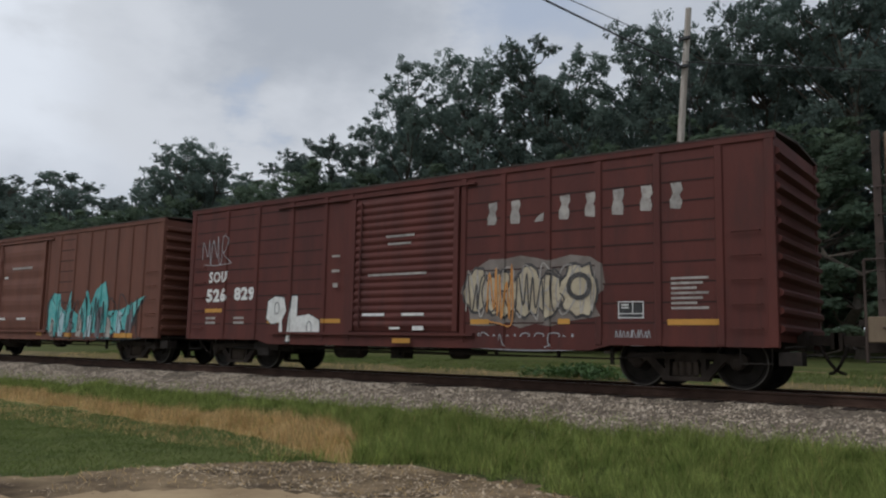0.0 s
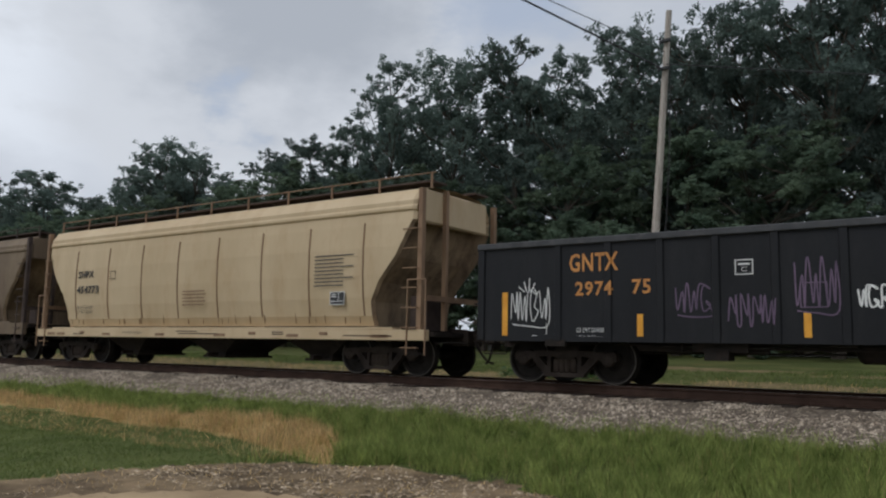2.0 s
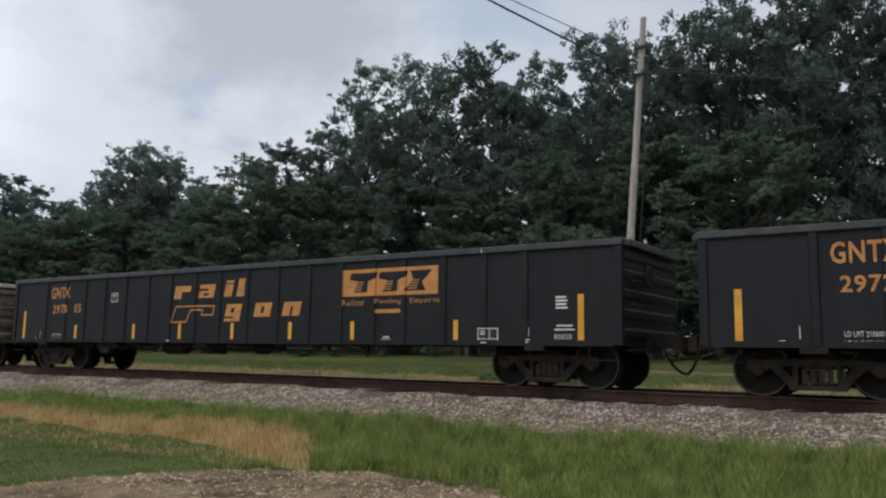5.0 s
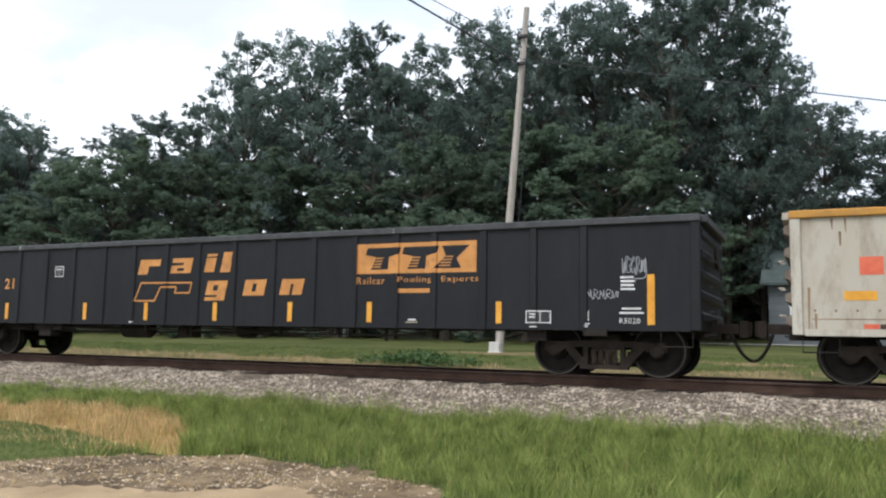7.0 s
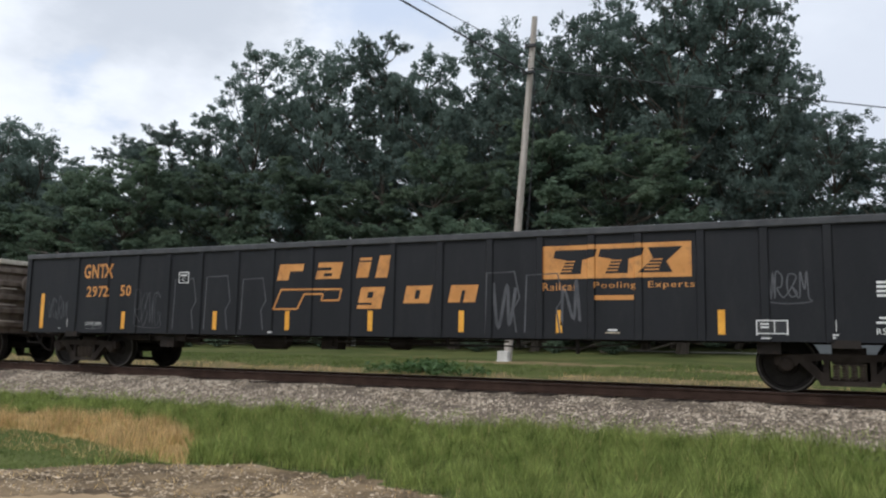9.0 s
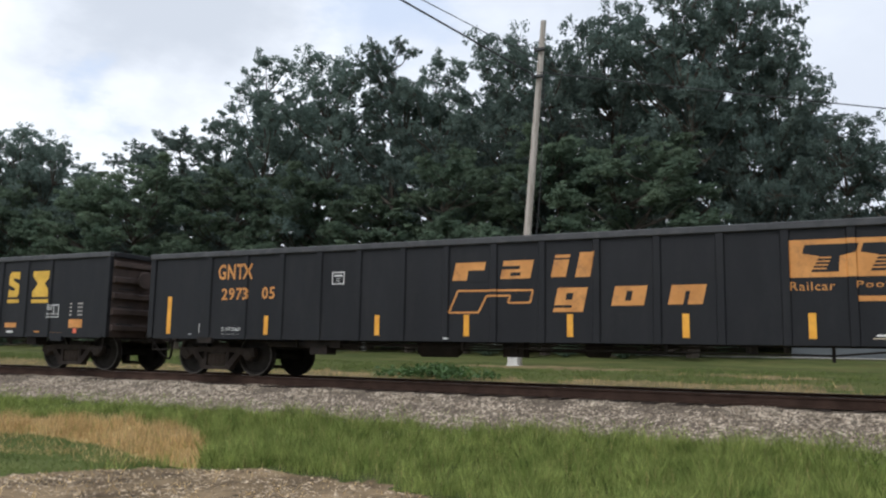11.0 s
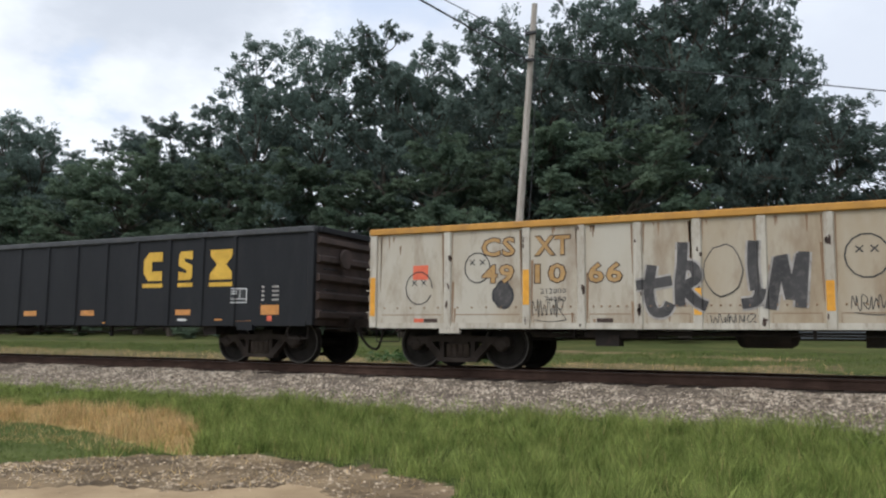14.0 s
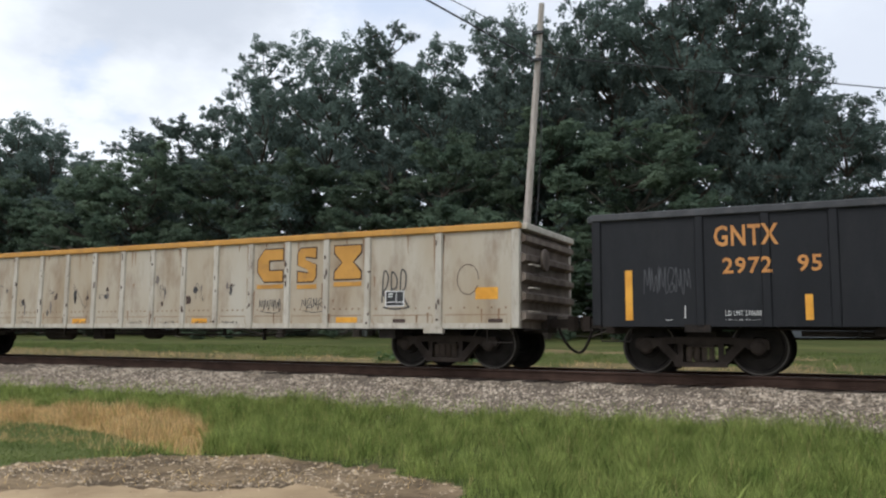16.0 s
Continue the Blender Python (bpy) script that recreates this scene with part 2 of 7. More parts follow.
EDGE_LEAF = leafy("wood_edge_leaves", (0.104, 0.150, 0.104), (0.160, 0.208, 0.136), 0.35, 0.58, 0.22, 0.2)
INNER_LEAF = leafy("shaded_hazed_leaves", (0.106, 0.145, 0.134), (0.152, 0.194, 0.174), 0.35, 0.58, 0.15, 0.12)
for dull in (LEAF, EDGE_LEAF, INNER_LEAF):
    dull.node_tree.nodes["Principled BSDF"].inputs["Specular IOR Level"].default_value = 0.12
GRASS_BLADE = leafy("green_grass_blades", (0.120, 0.172, 0.040), (0.375, 0.425, 0.130), 3.2, 0.4, 0.55, 0)
MOWN_BLADE = leafy("mown_grass_blades", (0.100, 0.138, 0.038), (0.185, 0.220, 0.070), 0.9, 0.3, 0.35, 0)
STRAW_BLADE = leafy("dry_straw_blades", (0.47, 0.32, 0.138), (0.66, 0.485, 0.245), 1.2, 0.3, 0.5, 0)
for dull in (WHEEL, UNDER, TRUCK, RAIL, TIE):
    dull.node_tree.nodes["Principled BSDF"].inputs["Specular IOR Level"].default_value = 0.15
for dull in (GRASS_BLADE, MOWN_BLADE, STRAW_BLADE, BALLAST, STONE, PEBBLE):
    dull.node_tree.nodes["Principled BSDF"].inputs["Specular IOR Level"].default_value = 0.12
CONCRETE = material("pale_concrete", (0.5, 0.48, 0.44), (0.62, 0.6, 0.56), 6.0, 0.85, bump=0.3)

# ---- mesh tools ----
class Shape:
    """Collects faces for one mesh."""

    def __init__(self):
        self.v, self.f = [], []

    def add(self, verts, faces):
        k = len(self.v)
        self.v.extend(verts)
        self.f.extend([[k + i for i in f] for f in faces])
        return self

    def box(self, x0, x1, y0, y1, z0, z1):
        return self.add([(x0, y0, z0), (x1, y0, z0), (x1, y1, z0), (x0, y1, z0), (x0, y0, z1), (x1, y0, z1), (x1, y1, z1), (x0, y1, z1)],
                        [(0, 3, 2, 1), (4, 5, 6, 7), (0, 1, 5, 4), (1, 2, 6, 5), (2, 3, 7, 6), (3, 0, 4, 7)])

    def prism(self, outline, axis, a, b):
        """A flat outline pushed along an axis from a to b; the outline holds the two other coordinates in order."""
        def at(p, d):
            return {"x": (d, p[0], p[1]), "y": (p[0], d, p[1]), "z": (p[0], p[1], d)}[axis]
        n = len(outline)
        return self.add([at(p, a) for p in outline] + [at(p, b) for p in outline],
                        [list(range(n))[::-1], [n + i for i in range(n)]] + [[i, (i + 1) % n, n + (i + 1) % n, n + i] for i in range(n)])

    def tube(self, p, q, r0, r1=None, n=8):
        p, q = Vector(p), Vector(q)
        r1 = r0 if r1 is None else r1
        d = (q - p).normalized()
        u = d.cross(Vector((0, 0, 1)) if abs(d.z) < 0.9 else Vector((1, 0, 0))).normalized()
        w = d.cross(u)
        ring = [(math.cos(2 * math.pi * i / n), math.sin(2 * math.pi * i / n)) for i in range(n)]
        return self.add([tuple(p + (u * c + w * s) * r0) for c, s in ring] + [tuple(q + (u * c + w * s) * r1) for c, s in ring],
                        [[i, (i + 1) % n, n + (i + 1) % n, n + i] for i in range(n)] + [list(range(n))[::-1], [n + i for i in range(n)]])

    def path(self, pts, r, n=6, taper=1.0):
        """One unbroken round tube along points."""
        pts = [Vector(p) for p in pts]
        k, m = len(self.v), len(pts)
        for j, p in enumerate(pts):
            d = (pts[min(j + 1, m - 1)] - pts[max(j - 1, 0)]).normalized()
            u = d.cross(Vector((0, 0, 1)) if abs(d.z) < 0.9 else Vector((0, 1, 0))).normalized()
            w = d.cross(u)
            rr = r * (1 + (taper - 1) * j / (m - 1))
            self.v.extend(tuple(p + (u * math.cos(2 * math.pi * i / n) + w * math.sin(2 * math.pi * i / n)) * rr) for i in range(n))
        for j in range(m - 1):
            self.f.extend([k + j * n + i, k + j * n + (i + 1) % n, k + (j + 1) * n + (i + 1) % n, k + (j + 1) * n + i] for i in range(n))
        self.f.append([k + i for i in range(n)])
        self.f.append([k + (m - 1) * n + i for i in range(n)])
        return self

    def turned(self, profile, axis="y", n=24, centre=(0, 0, 0), closed=True):
        """A profile of (along, radius) turned round an axis."""
        k, m = len(self.v), len(profile)
        for a, r in profile:
            for i in range(n):
                c, s = r * math.cos(2 * math.pi * i / n), r * math.sin(2 * math.pi * i / n)
                p = {"x": (a, c, s), "y": (c, a, s), "z": (c, s, a)}[axis]
                self.v.append((p[0] + centre[0], p[1] + centre[1], p[2] + centre[2]))
        for j in range(m - 1):
            for i in range(n):
                self.f.append([k + j * n + i, k + j * n + (i + 1) % n, k + (j + 1) * n + (i + 1) % n, k + (j + 1) * n + i])
        if closed:
            self.f.append([k + i for i in range(n)])
            self.f.append([k + (m - 1) * n + i for i in range(n)][::-1])
        return self

    def mesh(self, name, mat, smooth=False):
        me = bpy.data.meshes.new(name)
        me.from_pydata(self.v, [], self.f)
        me.materials.append(mat)
        bm = bmesh.new()
        bm.from_mesh(me)
        bmesh.ops.recalc_face_normals(bm, faces=bm.faces)
        bm.to_mesh(me)
        bm.free()
        if smooth:
            me.polygons.foreach_set("use_smooth", [True] * len(me.polygons))
        return me


def part(name, shape, mat, parent, label="", smooth=False, bevel=0.0):
    ob = new(name, shape.mesh(name, mat, smooth))
    ob.parent = parent
    if label:
        ob["label"] = label
    if bevel:
        b = ob.modifiers.new("worn_edge", "BEVEL")
        b.width, b.segments, b.limit_method = bevel, 1, "ANGLE"
    return ob


def twin(name, mesh, parent, m=None, label=""):
    ob = new(name, mesh)
    ob.parent = parent
    if m is not None:
        ob.matrix_local = m
    if label:
        ob["label"] = label
    return ob


def thing(name, m, label, category, group=""):
    ob = new(name)
    ob.matrix_world = m
    ob.empty_display_size = 0.2
    return tagged(ob, label, category, group)

# ---- ground: one sheet from the camera's verge over the railway bank to the far field ----
TRACK = 14.87
PROFILE = [(-400, -1.0), (8.5, -1.0), (12.0, -0.66), (13.35, -0.2), (16.4, -0.2), (17.8, -0.62), (20, -0.6), (26, -0.05), (34, 0.45), (60, 1.6), (140, 3.0), (1200, 8.0)]


def bank(y):
    for (a, za), (b, zb) in zip(PROFILE, PROFILE[1:]):
        if y <= b:
            return za + (zb - za) * (y - a) / (b - a)
    return PROFILE[-1][1]


def ripple(x, y, s):
    return noise.noise(Vector((x * s, y * s, 3.7)))


def inside(x, y, poly):
    hit = False
    for (xa, ya), (xb, yb) in zip(poly, poly[1:] + poly[:1]):
        if (ya > y) != (yb > y) and x < xa + (y - ya) * (xb - xa) / (yb - ya):
            hit = not hit
    return hit


GRAVEL = [(-12, 2), (-9.4, 5.2), (-9.1, 7.0), (-8.5, 7.9), (-7.7, 8.25), (-6.7, 8.65), (-5.8, 8.7), (-4.9, 8.5), (-4.1, 8.1), (-3.4, 7.5), (-2.6, 6.2), (-1.5, 2)]
SANDY = [(-9.5, 2), (-7.9, 5.5), (-7.0, 6.2), (-5.9, 6.75), (-5.0, 7.05), (-4.5, 6.8), (-4.0, 5.5), (-3, 2)]
STRAW = [(-40, 11.0), (-22.5, 10.85), (-19.2, 10.6), (-16.0, 10.3), (-14.4, 10.45), (-12.2, 10.65), (-10.5, 10.5), (-9.4, 10.1), (-8.7, 9.4), (-7.8, 8.35), (-8.4, 8.3), (-9.4, 8.8), (-10.4, 9.1), (-11.3, 9.25), (-13.7, 9.25), (-15.9, 9.42), (-17.6, 9.68), (-19.8, 9.6), (-40, 10.0)]
LAWN = [(-40, 10.0), (-19.8, 9.6), (-17.6, 9.68), (-15.9, 9.42), (-13.7, 9.25), (-11.3, 9.25), (-10.4, 9.1), (-9.4, 8.8), (-8.4, 8.3), (-9.1, 7.0), (-9.4, 5.2), (-12, 2), (-40, 2)]


def zone(x, y):
    """What covers the ground at a place: 0 tall grass, 1 gravel, 2 sandy dirt, 3 straw, 4 mown lawn, 5 ballast, 6 far field, 7 dry bare patches in it."""
    jx, jy = x + 0.35 * ripple(x, y, 0.9) + 0.12 * ripple(x, y, 3.1), y + 0.28 * ripple(x + 40, y, 0.9) + 0.12 * ripple(x + 9, y, 3.1)
    if 12.1 + 0.25 * ripple(x, 0, 0.6) < y < 17.7:
        return 5
    if y >= 17.7:
        patch = ripple(x * 0.28, y, 0.9) + 0.35 * ripple(x, y, 1.4)
        near_pole = 1.0 - math.hypot((x + 9.5) / 4.5, (y - 28.2) / 1.0)
        strip = y < 23.9 + 1.1 * patch + (1.5 if x < -13 else 0.4)
        return 7 if strip or (patch > 0.42 and y < 27) or near_pole + 0.5 * patch > 0.15 else 6
    if inside(jx, jy, SANDY):
        return 2
    if inside(jx, jy, GRAVEL):
        return 1
    jx, jy = x + 0.4 * (jx - x), y + 0.4 * (jy - y)
    if inside(jx, jy, STRAW):
        return 3
    if inside(jx, jy, LAWN):
        return 4
    return 0


SOIL = material("grassy_soil", (0.045, 0.06, 0.018), (0.085, 0.10, 0.03), 1.5, 0.95, grime=(0.10, 0.075, 0.04), grime_amount=0.6, bump=0.6)
GRAVEL_SOIL = material("gravelly_dirt", (0.065, 0.046, 0.028), (0.27, 0.195, 0.115), 1.3, 0.95, grime=(0.075, 0.05, 0.03), grime_amount=0.9, bump=0.8, fine=55)
SAND = material("sandy_dirt", (0.26, 0.185, 0.108), (0.42, 0.31, 0.185), 0.8, 0.95, grime=(0.22, 0.15, 0.085), grime_amount=0.6, bump=0.5)
STRAW_SOIL = material("straw_litter", (0.24, 0.155, 0.058), (0.38, 0.265, 0.11), 2.5, 0.95, bump=0.6)
LAWN_SOIL = material("mown_lawn", (0.070, 0.088, 0.026), (0.118, 0.134, 0.043), 1.2, 0.95, bump=0.7, fine=90)
FIELD = material("far_field_grass", (0.052, 0.066, 0.020), (0.094, 0.105, 0.035), 0.5, 0.95, grime=(0.16, 0.125, 0.05), grime_amount=0.7, stretch=(0.35, 1, 1), bump=0.6)

DRY_FIELD = material("dry_bare_field", (0.10, 0.088, 0.04), (0.22, 0.165, 0.085), 0.8, 0.95, bump=0.5)
for dull in (SOIL, GRAVEL_SOIL, SAND, STRAW_SOIL, LAWN_SOIL, FIELD, DRY_FIELD):
    dull.node_tree.nodes["Principled BSDF"].inputs["Specular IOR Level"].default_value = 0.1


def steps(a, b, n):
    return [a + (b - a) * i / n for i in range(n + 1)]


def make_ground():
    xs = [-2500, -1200, -600, -300, -150, -80, -55] + steps(-40, 9, 300) + [16, 30, 60, 120, 300, 700, 1500, 2500]
    ys = [-400, -120, -40, -12, -4, 0] + steps(2, 12.6, 84) + [12.9, 13.35, 13.6, 14.2, 14.9, 15.6, 16.1, 16.4, 16.9, 17.3, 17.8] + steps(18.3, 34, 30) + steps(36, 70, 14) + [90, 140, 260, 520, 1200]
    verts, faces, slots = [], [], []
    for y in ys:
        near = 1 if 2 <= y <= 34 else 0
        for x in xs:
            z = bank(y)
            if near and not 13.3 < y < 16.45:
                z += 0.045 * ripple(x, y, 0.8) + 0.02 * ripple(x, y, 2.7)
            verts.append((x, y, z))
    w = len(xs)
    for j in range(len(ys) - 1):
        for i in range(w - 1):
            faces.append((j * w + i, j * w + i + 1, (j + 1) * w + i + 1, (j + 1) * w + i))
            slots.append(zone((xs[i] + xs[i + 1]) / 2, (ys[j] + ys[j + 1]) / 2))
    me = bpy.data.meshes.new("ground")
    me.from_pydata(verts, [], faces)
    for m in (SOIL, GRAVEL_SOIL, SAND, STRAW_SOIL, LAWN_SOIL, BALLAST, FIELD, DRY_FIELD):
        me.materials.append(m)
    me.polygons.foreach_set("material_index", slots)
    me.polygons.foreach_set("use_smooth", [True] * len(slots))
    me.update()
    return tagged(new("ground", me), "grassy verge with dirt, straw and a gravel railway bank", "ground", kind="structure")


make_ground()


# ---- track ----
def make_track():
    track = thing("railway_track", pose(0, TRACK, 0), "rusty steel rails on dark wooden ties in grey ballast", "railway track")
    track["kind"] = "structure"
    head = [(-0.07, -0.175), (0.07, -0.175), (0.07, -0.16), (0.012, -0.14), (0.012, -0.045), (0.036, -0.035), (0.036, -0.006), (0.028, 0.0), (-0.028, 0.0), (-0.036, -0.006), (-0.036, -0.035), (-0.012, -0.045), (-0.012, -0.14), (-0.07, -0.16)]
    for side in (-0.753, 0.753):
        part("rail", Shape().prism([(side + a, b) for a, b in head], "x", -420, 420), RAIL, track, "brown rusty steel rail", bevel=0.0)
        part("railhead", Shape().box(-420, 420, side - 0.024, side + 0.024, 0.0, 0.0015), TREAD, track, "polished running surface")
    rng = random.Random(4)
    tie = Shape().box(-0.115, 0.115, -1.3, 1.3, -0.34, -0.178).mesh("tie", TIE)
    for i in range(104):
        twin("tie", tie, track, pose(-46 + 0.53 * i + rng.uniform(-0.02, 0.02), rng.uniform(-0.03, 0.03), rng.uniform(-0.006, 0.004), 0, 0, rng.uniform(-1, 1)))
    plate = Shape().box(-0.1, 0.1, -0.17, 0.17, -0.177, -0.1755)
    plate.tube((0.06, -0.09, -0.177), (0.06, -0.09, -0.14), 0.014, n=6).tube((-0.06, 0.09, -0.177), (-0.06, 0.09, -0.14), 0.014, n=6)
    plate_mesh = plate.mesh("tie_plate", RAIL)
    for i in range(64):
        twin("tie_plate", plate_mesh, track, pose(-31 + 0.53 * i, -0.753, 0.0025))


make_track()

# ---- running gear, shared by all cars ----
WHEEL_R = 0.457
AXLE = 1.778


def wheel_profile(side):
    # a flat disc with hub, web, rim, tread and flange, turned round the axle
    rows = [(0.80, 0.09), (0.815, 0.16), (0.77, 0.18), (0.755, 0.36), (0.80, 0.385), (0.805, 0.445), (0.795, WHEEL_R), (0.70, WHEEL_R + 0.004), (0.69, WHEEL_R + 0.024), (0.67, WHEEL_R + 0.024), (0.665, 0.39), (0.72, 0.36), (0.735, 0.18), (0.66, 0.16), (0.655, 0.09)]
    return [(side * a, r) for a, r in rows]


def many(name, pieces):
    """One mesh from shapes in several materials."""
    whole, slots = Shape(), []
    for k, (s, m) in enumerate(pieces):
        whole.add(s.v, s.f)
        slots += [k] * len(s.f)
    me = whole.mesh(name, pieces[0][1])
    for s, m in pieces[1:]:
        me.materials.append(m)
    me.polygons.foreach_set("material_index", slots)
    return me


def wheelset_meshes():
    body = Shape()
    for s in (-1, 1):
        body.turned(wheel_profile(s), "y", 28)
    body.tube((0, -1.06, 0), (0, 1.06, 0), 0.085, n=12)
    ring = Shape()
    for s in (-1, 1):
        ring.turned([(s * 0.806, 0.425), (s * 0.809, 0.43), (s * 0.809, 0.446), (s * 0.804, 0.45)], "y", 28, closed=False)
    cap = Shape()
    for s in (-1, 1):
        cap.turned([(s * 0.95, 0.12), (s * 1.03, 0.125), (s * 1.07, 0.11), (s * 1.085, 0.07)], "y", 16)
        for k in range(3):
            a = 2 * math.pi * k / 3
            cap.tube((0.065 * math.cos(a), s * 1.07, 0.065 * math.sin(a)), (0.065 * math.cos(a), s * 1.1, 0.065 * math.sin(a)), 0.02, n=6)
    return many("wheelset", [(body, WHEEL), (ring, RIM_STEEL), (cap, TRUCK)])


RIM_STEEL = material("worn_rim_steel", (0.07, 0.06, 0.052), (0.12, 0.105, 0.09), 8.0, 0.5, metal=0.5)
WHEELSET = wheelset_meshes()


def side_frame(s):
    """A cast side frame: arched top member, sloping tension arms and a window round the springs."""
    y0, y1 = s * 0.93, s * 1.06
    f = Shape()
    half = [(0.0, 0.62), (0.45, 0.62), (0.75, 0.60), (1.02, 0.60), (1.06, 0.55), (1.06, 0.44), (1.0, 0.42), (0.76, 0.42), (0.70, 0.47), (0.5, 0.50), (0.34, 0.52), (0.34, 0.50), (0.0, 0.50)]
    f.prism([(-a, b) for a, b in half[::-1]][:-1] + half, "y", y0, y1)
    for d in (-1, 1):
        f.prism([(d * 0.72, 0.50), (d * 0.40, 0.16), (d * 0.30, 0.16), (d * 0.30, 0.26), (d * 0.58, 0.55)], "y", y0, y1)
        f.prism([(d * 0.28, 0.16), (d * 0.36, 0.16), (d * 0.36, 0.55), (d * 0.28, 0.55)], "y", y0, y1)
    f.prism([(-0.40, 0.13), (0.40, 0.13), (0.44, 0.21), (-0.44, 0.21)], "y", y0 - s * 0.02, y1 + s * 0.02)
    return f


def coil():
    return Shape().path([(0.05 * math.cos(a * 0.7), 0.05 * math.sin(a * 0.7), 0.215 + 0.25 * a / 56) for a in range(57)], 0.013, 4)


FRAME_MESH = {s: side_frame(s).mesh("side_frame", TRUCK) for s in (-1, 1)}
SPRING_RUST = material("dusty_spring_steel", (0.07, 0.05, 0.038), (0.12, 0.09, 0.07), 6.0, 0.7)
SPRING_MESH = coil().mesh("spring", SPRING_RUST)
BOLSTER_MESH = Shape().box(-0.24, 0.24, -0.92, 0.92, 0.46, 0.72).box(-0.2, 0.2, -1.02, -0.9, 0.44, 0.52).tube((0, 0, 0.72), (0, 0, 0.80), 0.2, n=12).mesh("truck", TRUCK)
BRAKE_MESH = Shape().box(-0.42, -0.36, -0.85, 0.85, 0.36, 0.44).box(0.36, 0.42, -0.85, 0.85, 0.36, 0.44).box(-0.44, -0.4, -0.8, -0.66, 0.28, 0.56).box(0.40, 0.44, -0.8, -0.66, 0.28, 0.56).mesh("brake_beam", UNDER)


def add_trucks(car, length, inset):
    for x in (inset, length - inset):
        truck = twin("truck", BOLSTER_MESH, car, pose(x, 0, 0), "rust-brown cast steel truck")
        for s in (-1, 1):
            twin("side_frame", FRAME_MESH[s], truck)
        for sx in (-0.18, -0.06, 0.06, 0.18):
            twin("spring", SPRING_MESH, truck, pose(sx, -1.02, 0), "dusty coil spring")
        twin("brake_beam", BRAKE_MESH, truck)
        for d in (-AXLE / 2, AXLE / 2):
            # the wheelset rolls in the truck's space
            ws = twin("wheelset", WHEELSET, truck, pose(d, 0, WHEEL_R), "dark steel wheels on an axle")
            ROLLING.append(ws)


ROLLING = []
TRAIN = []


def coupler(x, d):
    """Draft gear and knuckle that reach out of one end; d is -1 or 1."""
    f = Shape()
    out = [(-0.5, 0.28, 0.68, 1.02), (0.12, 0.28, 0.68, 1.02), (0.13, 0.09, 0.78, 0.95), (0.46, 0.09, 0.78, 0.95), (0.47, 0.14, 0.72, 1.0), (0.6, 0.14, 0.72, 1.0), (0.66, 0.08, 0.76, 0.98)]
    for a, y, z0, z1 in out:
        f.v.extend([(x + d * a, -y, z0), (x + d * a, y, z0), (x + d * a, y, z1), (x + d * a, -y, z1)])
    for k in range(len(out) - 1):
        f.f.extend([4 * k + i, 4 * k + (i + 1) % 4, 4 * k + 4 + (i + 1) % 4, 4 * k + 4 + i] for i in range(4))
    f.f.extend([[0, 1, 2, 3], [4 * len(out) - 4 + i for i in range(4)]])
    return f


def hose(x, d):
    return Shape().path([(x + d * (0.36 + 0.325 * k / 8), -0.35 + 0.03 * k, 0.78 - 0.46 * math.sin(math.pi * 0.5 * k / 8) ** 0.8) for k in range(9)], 0.028)


def rung(car, x0, x1, y, z, mat, stand=0.07):
    d = stand if y < 0 else -stand
    part("grab_iron", Shape().path([(x0, y + d, z), (x0, y, z), (x1, y, z), (x1, y + d, z)], 0.013, 5), mat, car)


CROSS_MESH = Shape().box(-0.06, 0.06, -1.42, 1.42, 0.0, 0.18).mesh("crossbearer", UNDER)


def underframe(car, length, z):
    part("centre_sill", Shape().box(0.3, length - 0.3, -0.32, 0.32, z - 0.02, z + 0.3), UNDER, car, "grimy dark steel centre sill")
    for k in range(9):
        twin("crossbearer", CROSS_MESH, car, pose(2.9 + (length - 5.8) * k / 8, 0, z + 0.08))
    for x, d in ((0, -1), (length, 1)):
        part("coupler", coupler(x, d), TRUCK, car, "rusty cast coupler")
        part("air_hose", hose(x, d), UNDER, car, "black rubber air hose")
        part("uncoupling_lever", Shape().path([(x + d * 0.06, -1.38, 0.72), (x + d * 0.14, -1.1, 0.74), (x + d * 0.14, -0.2, 0.74)], 0.014, 5), UNDER, car)
        # stirrup step under the corner
        a, b = x - d * 0.12, x - d * 0.62
        part("sill_step", Shape().path([(a, -1.44, z + 0.02), (a, -1.44, z - 0.26), (b, -1.44, z - 0.26), (b, -1.44, z + 0.02)], 0.014, 5), UNDER, car)


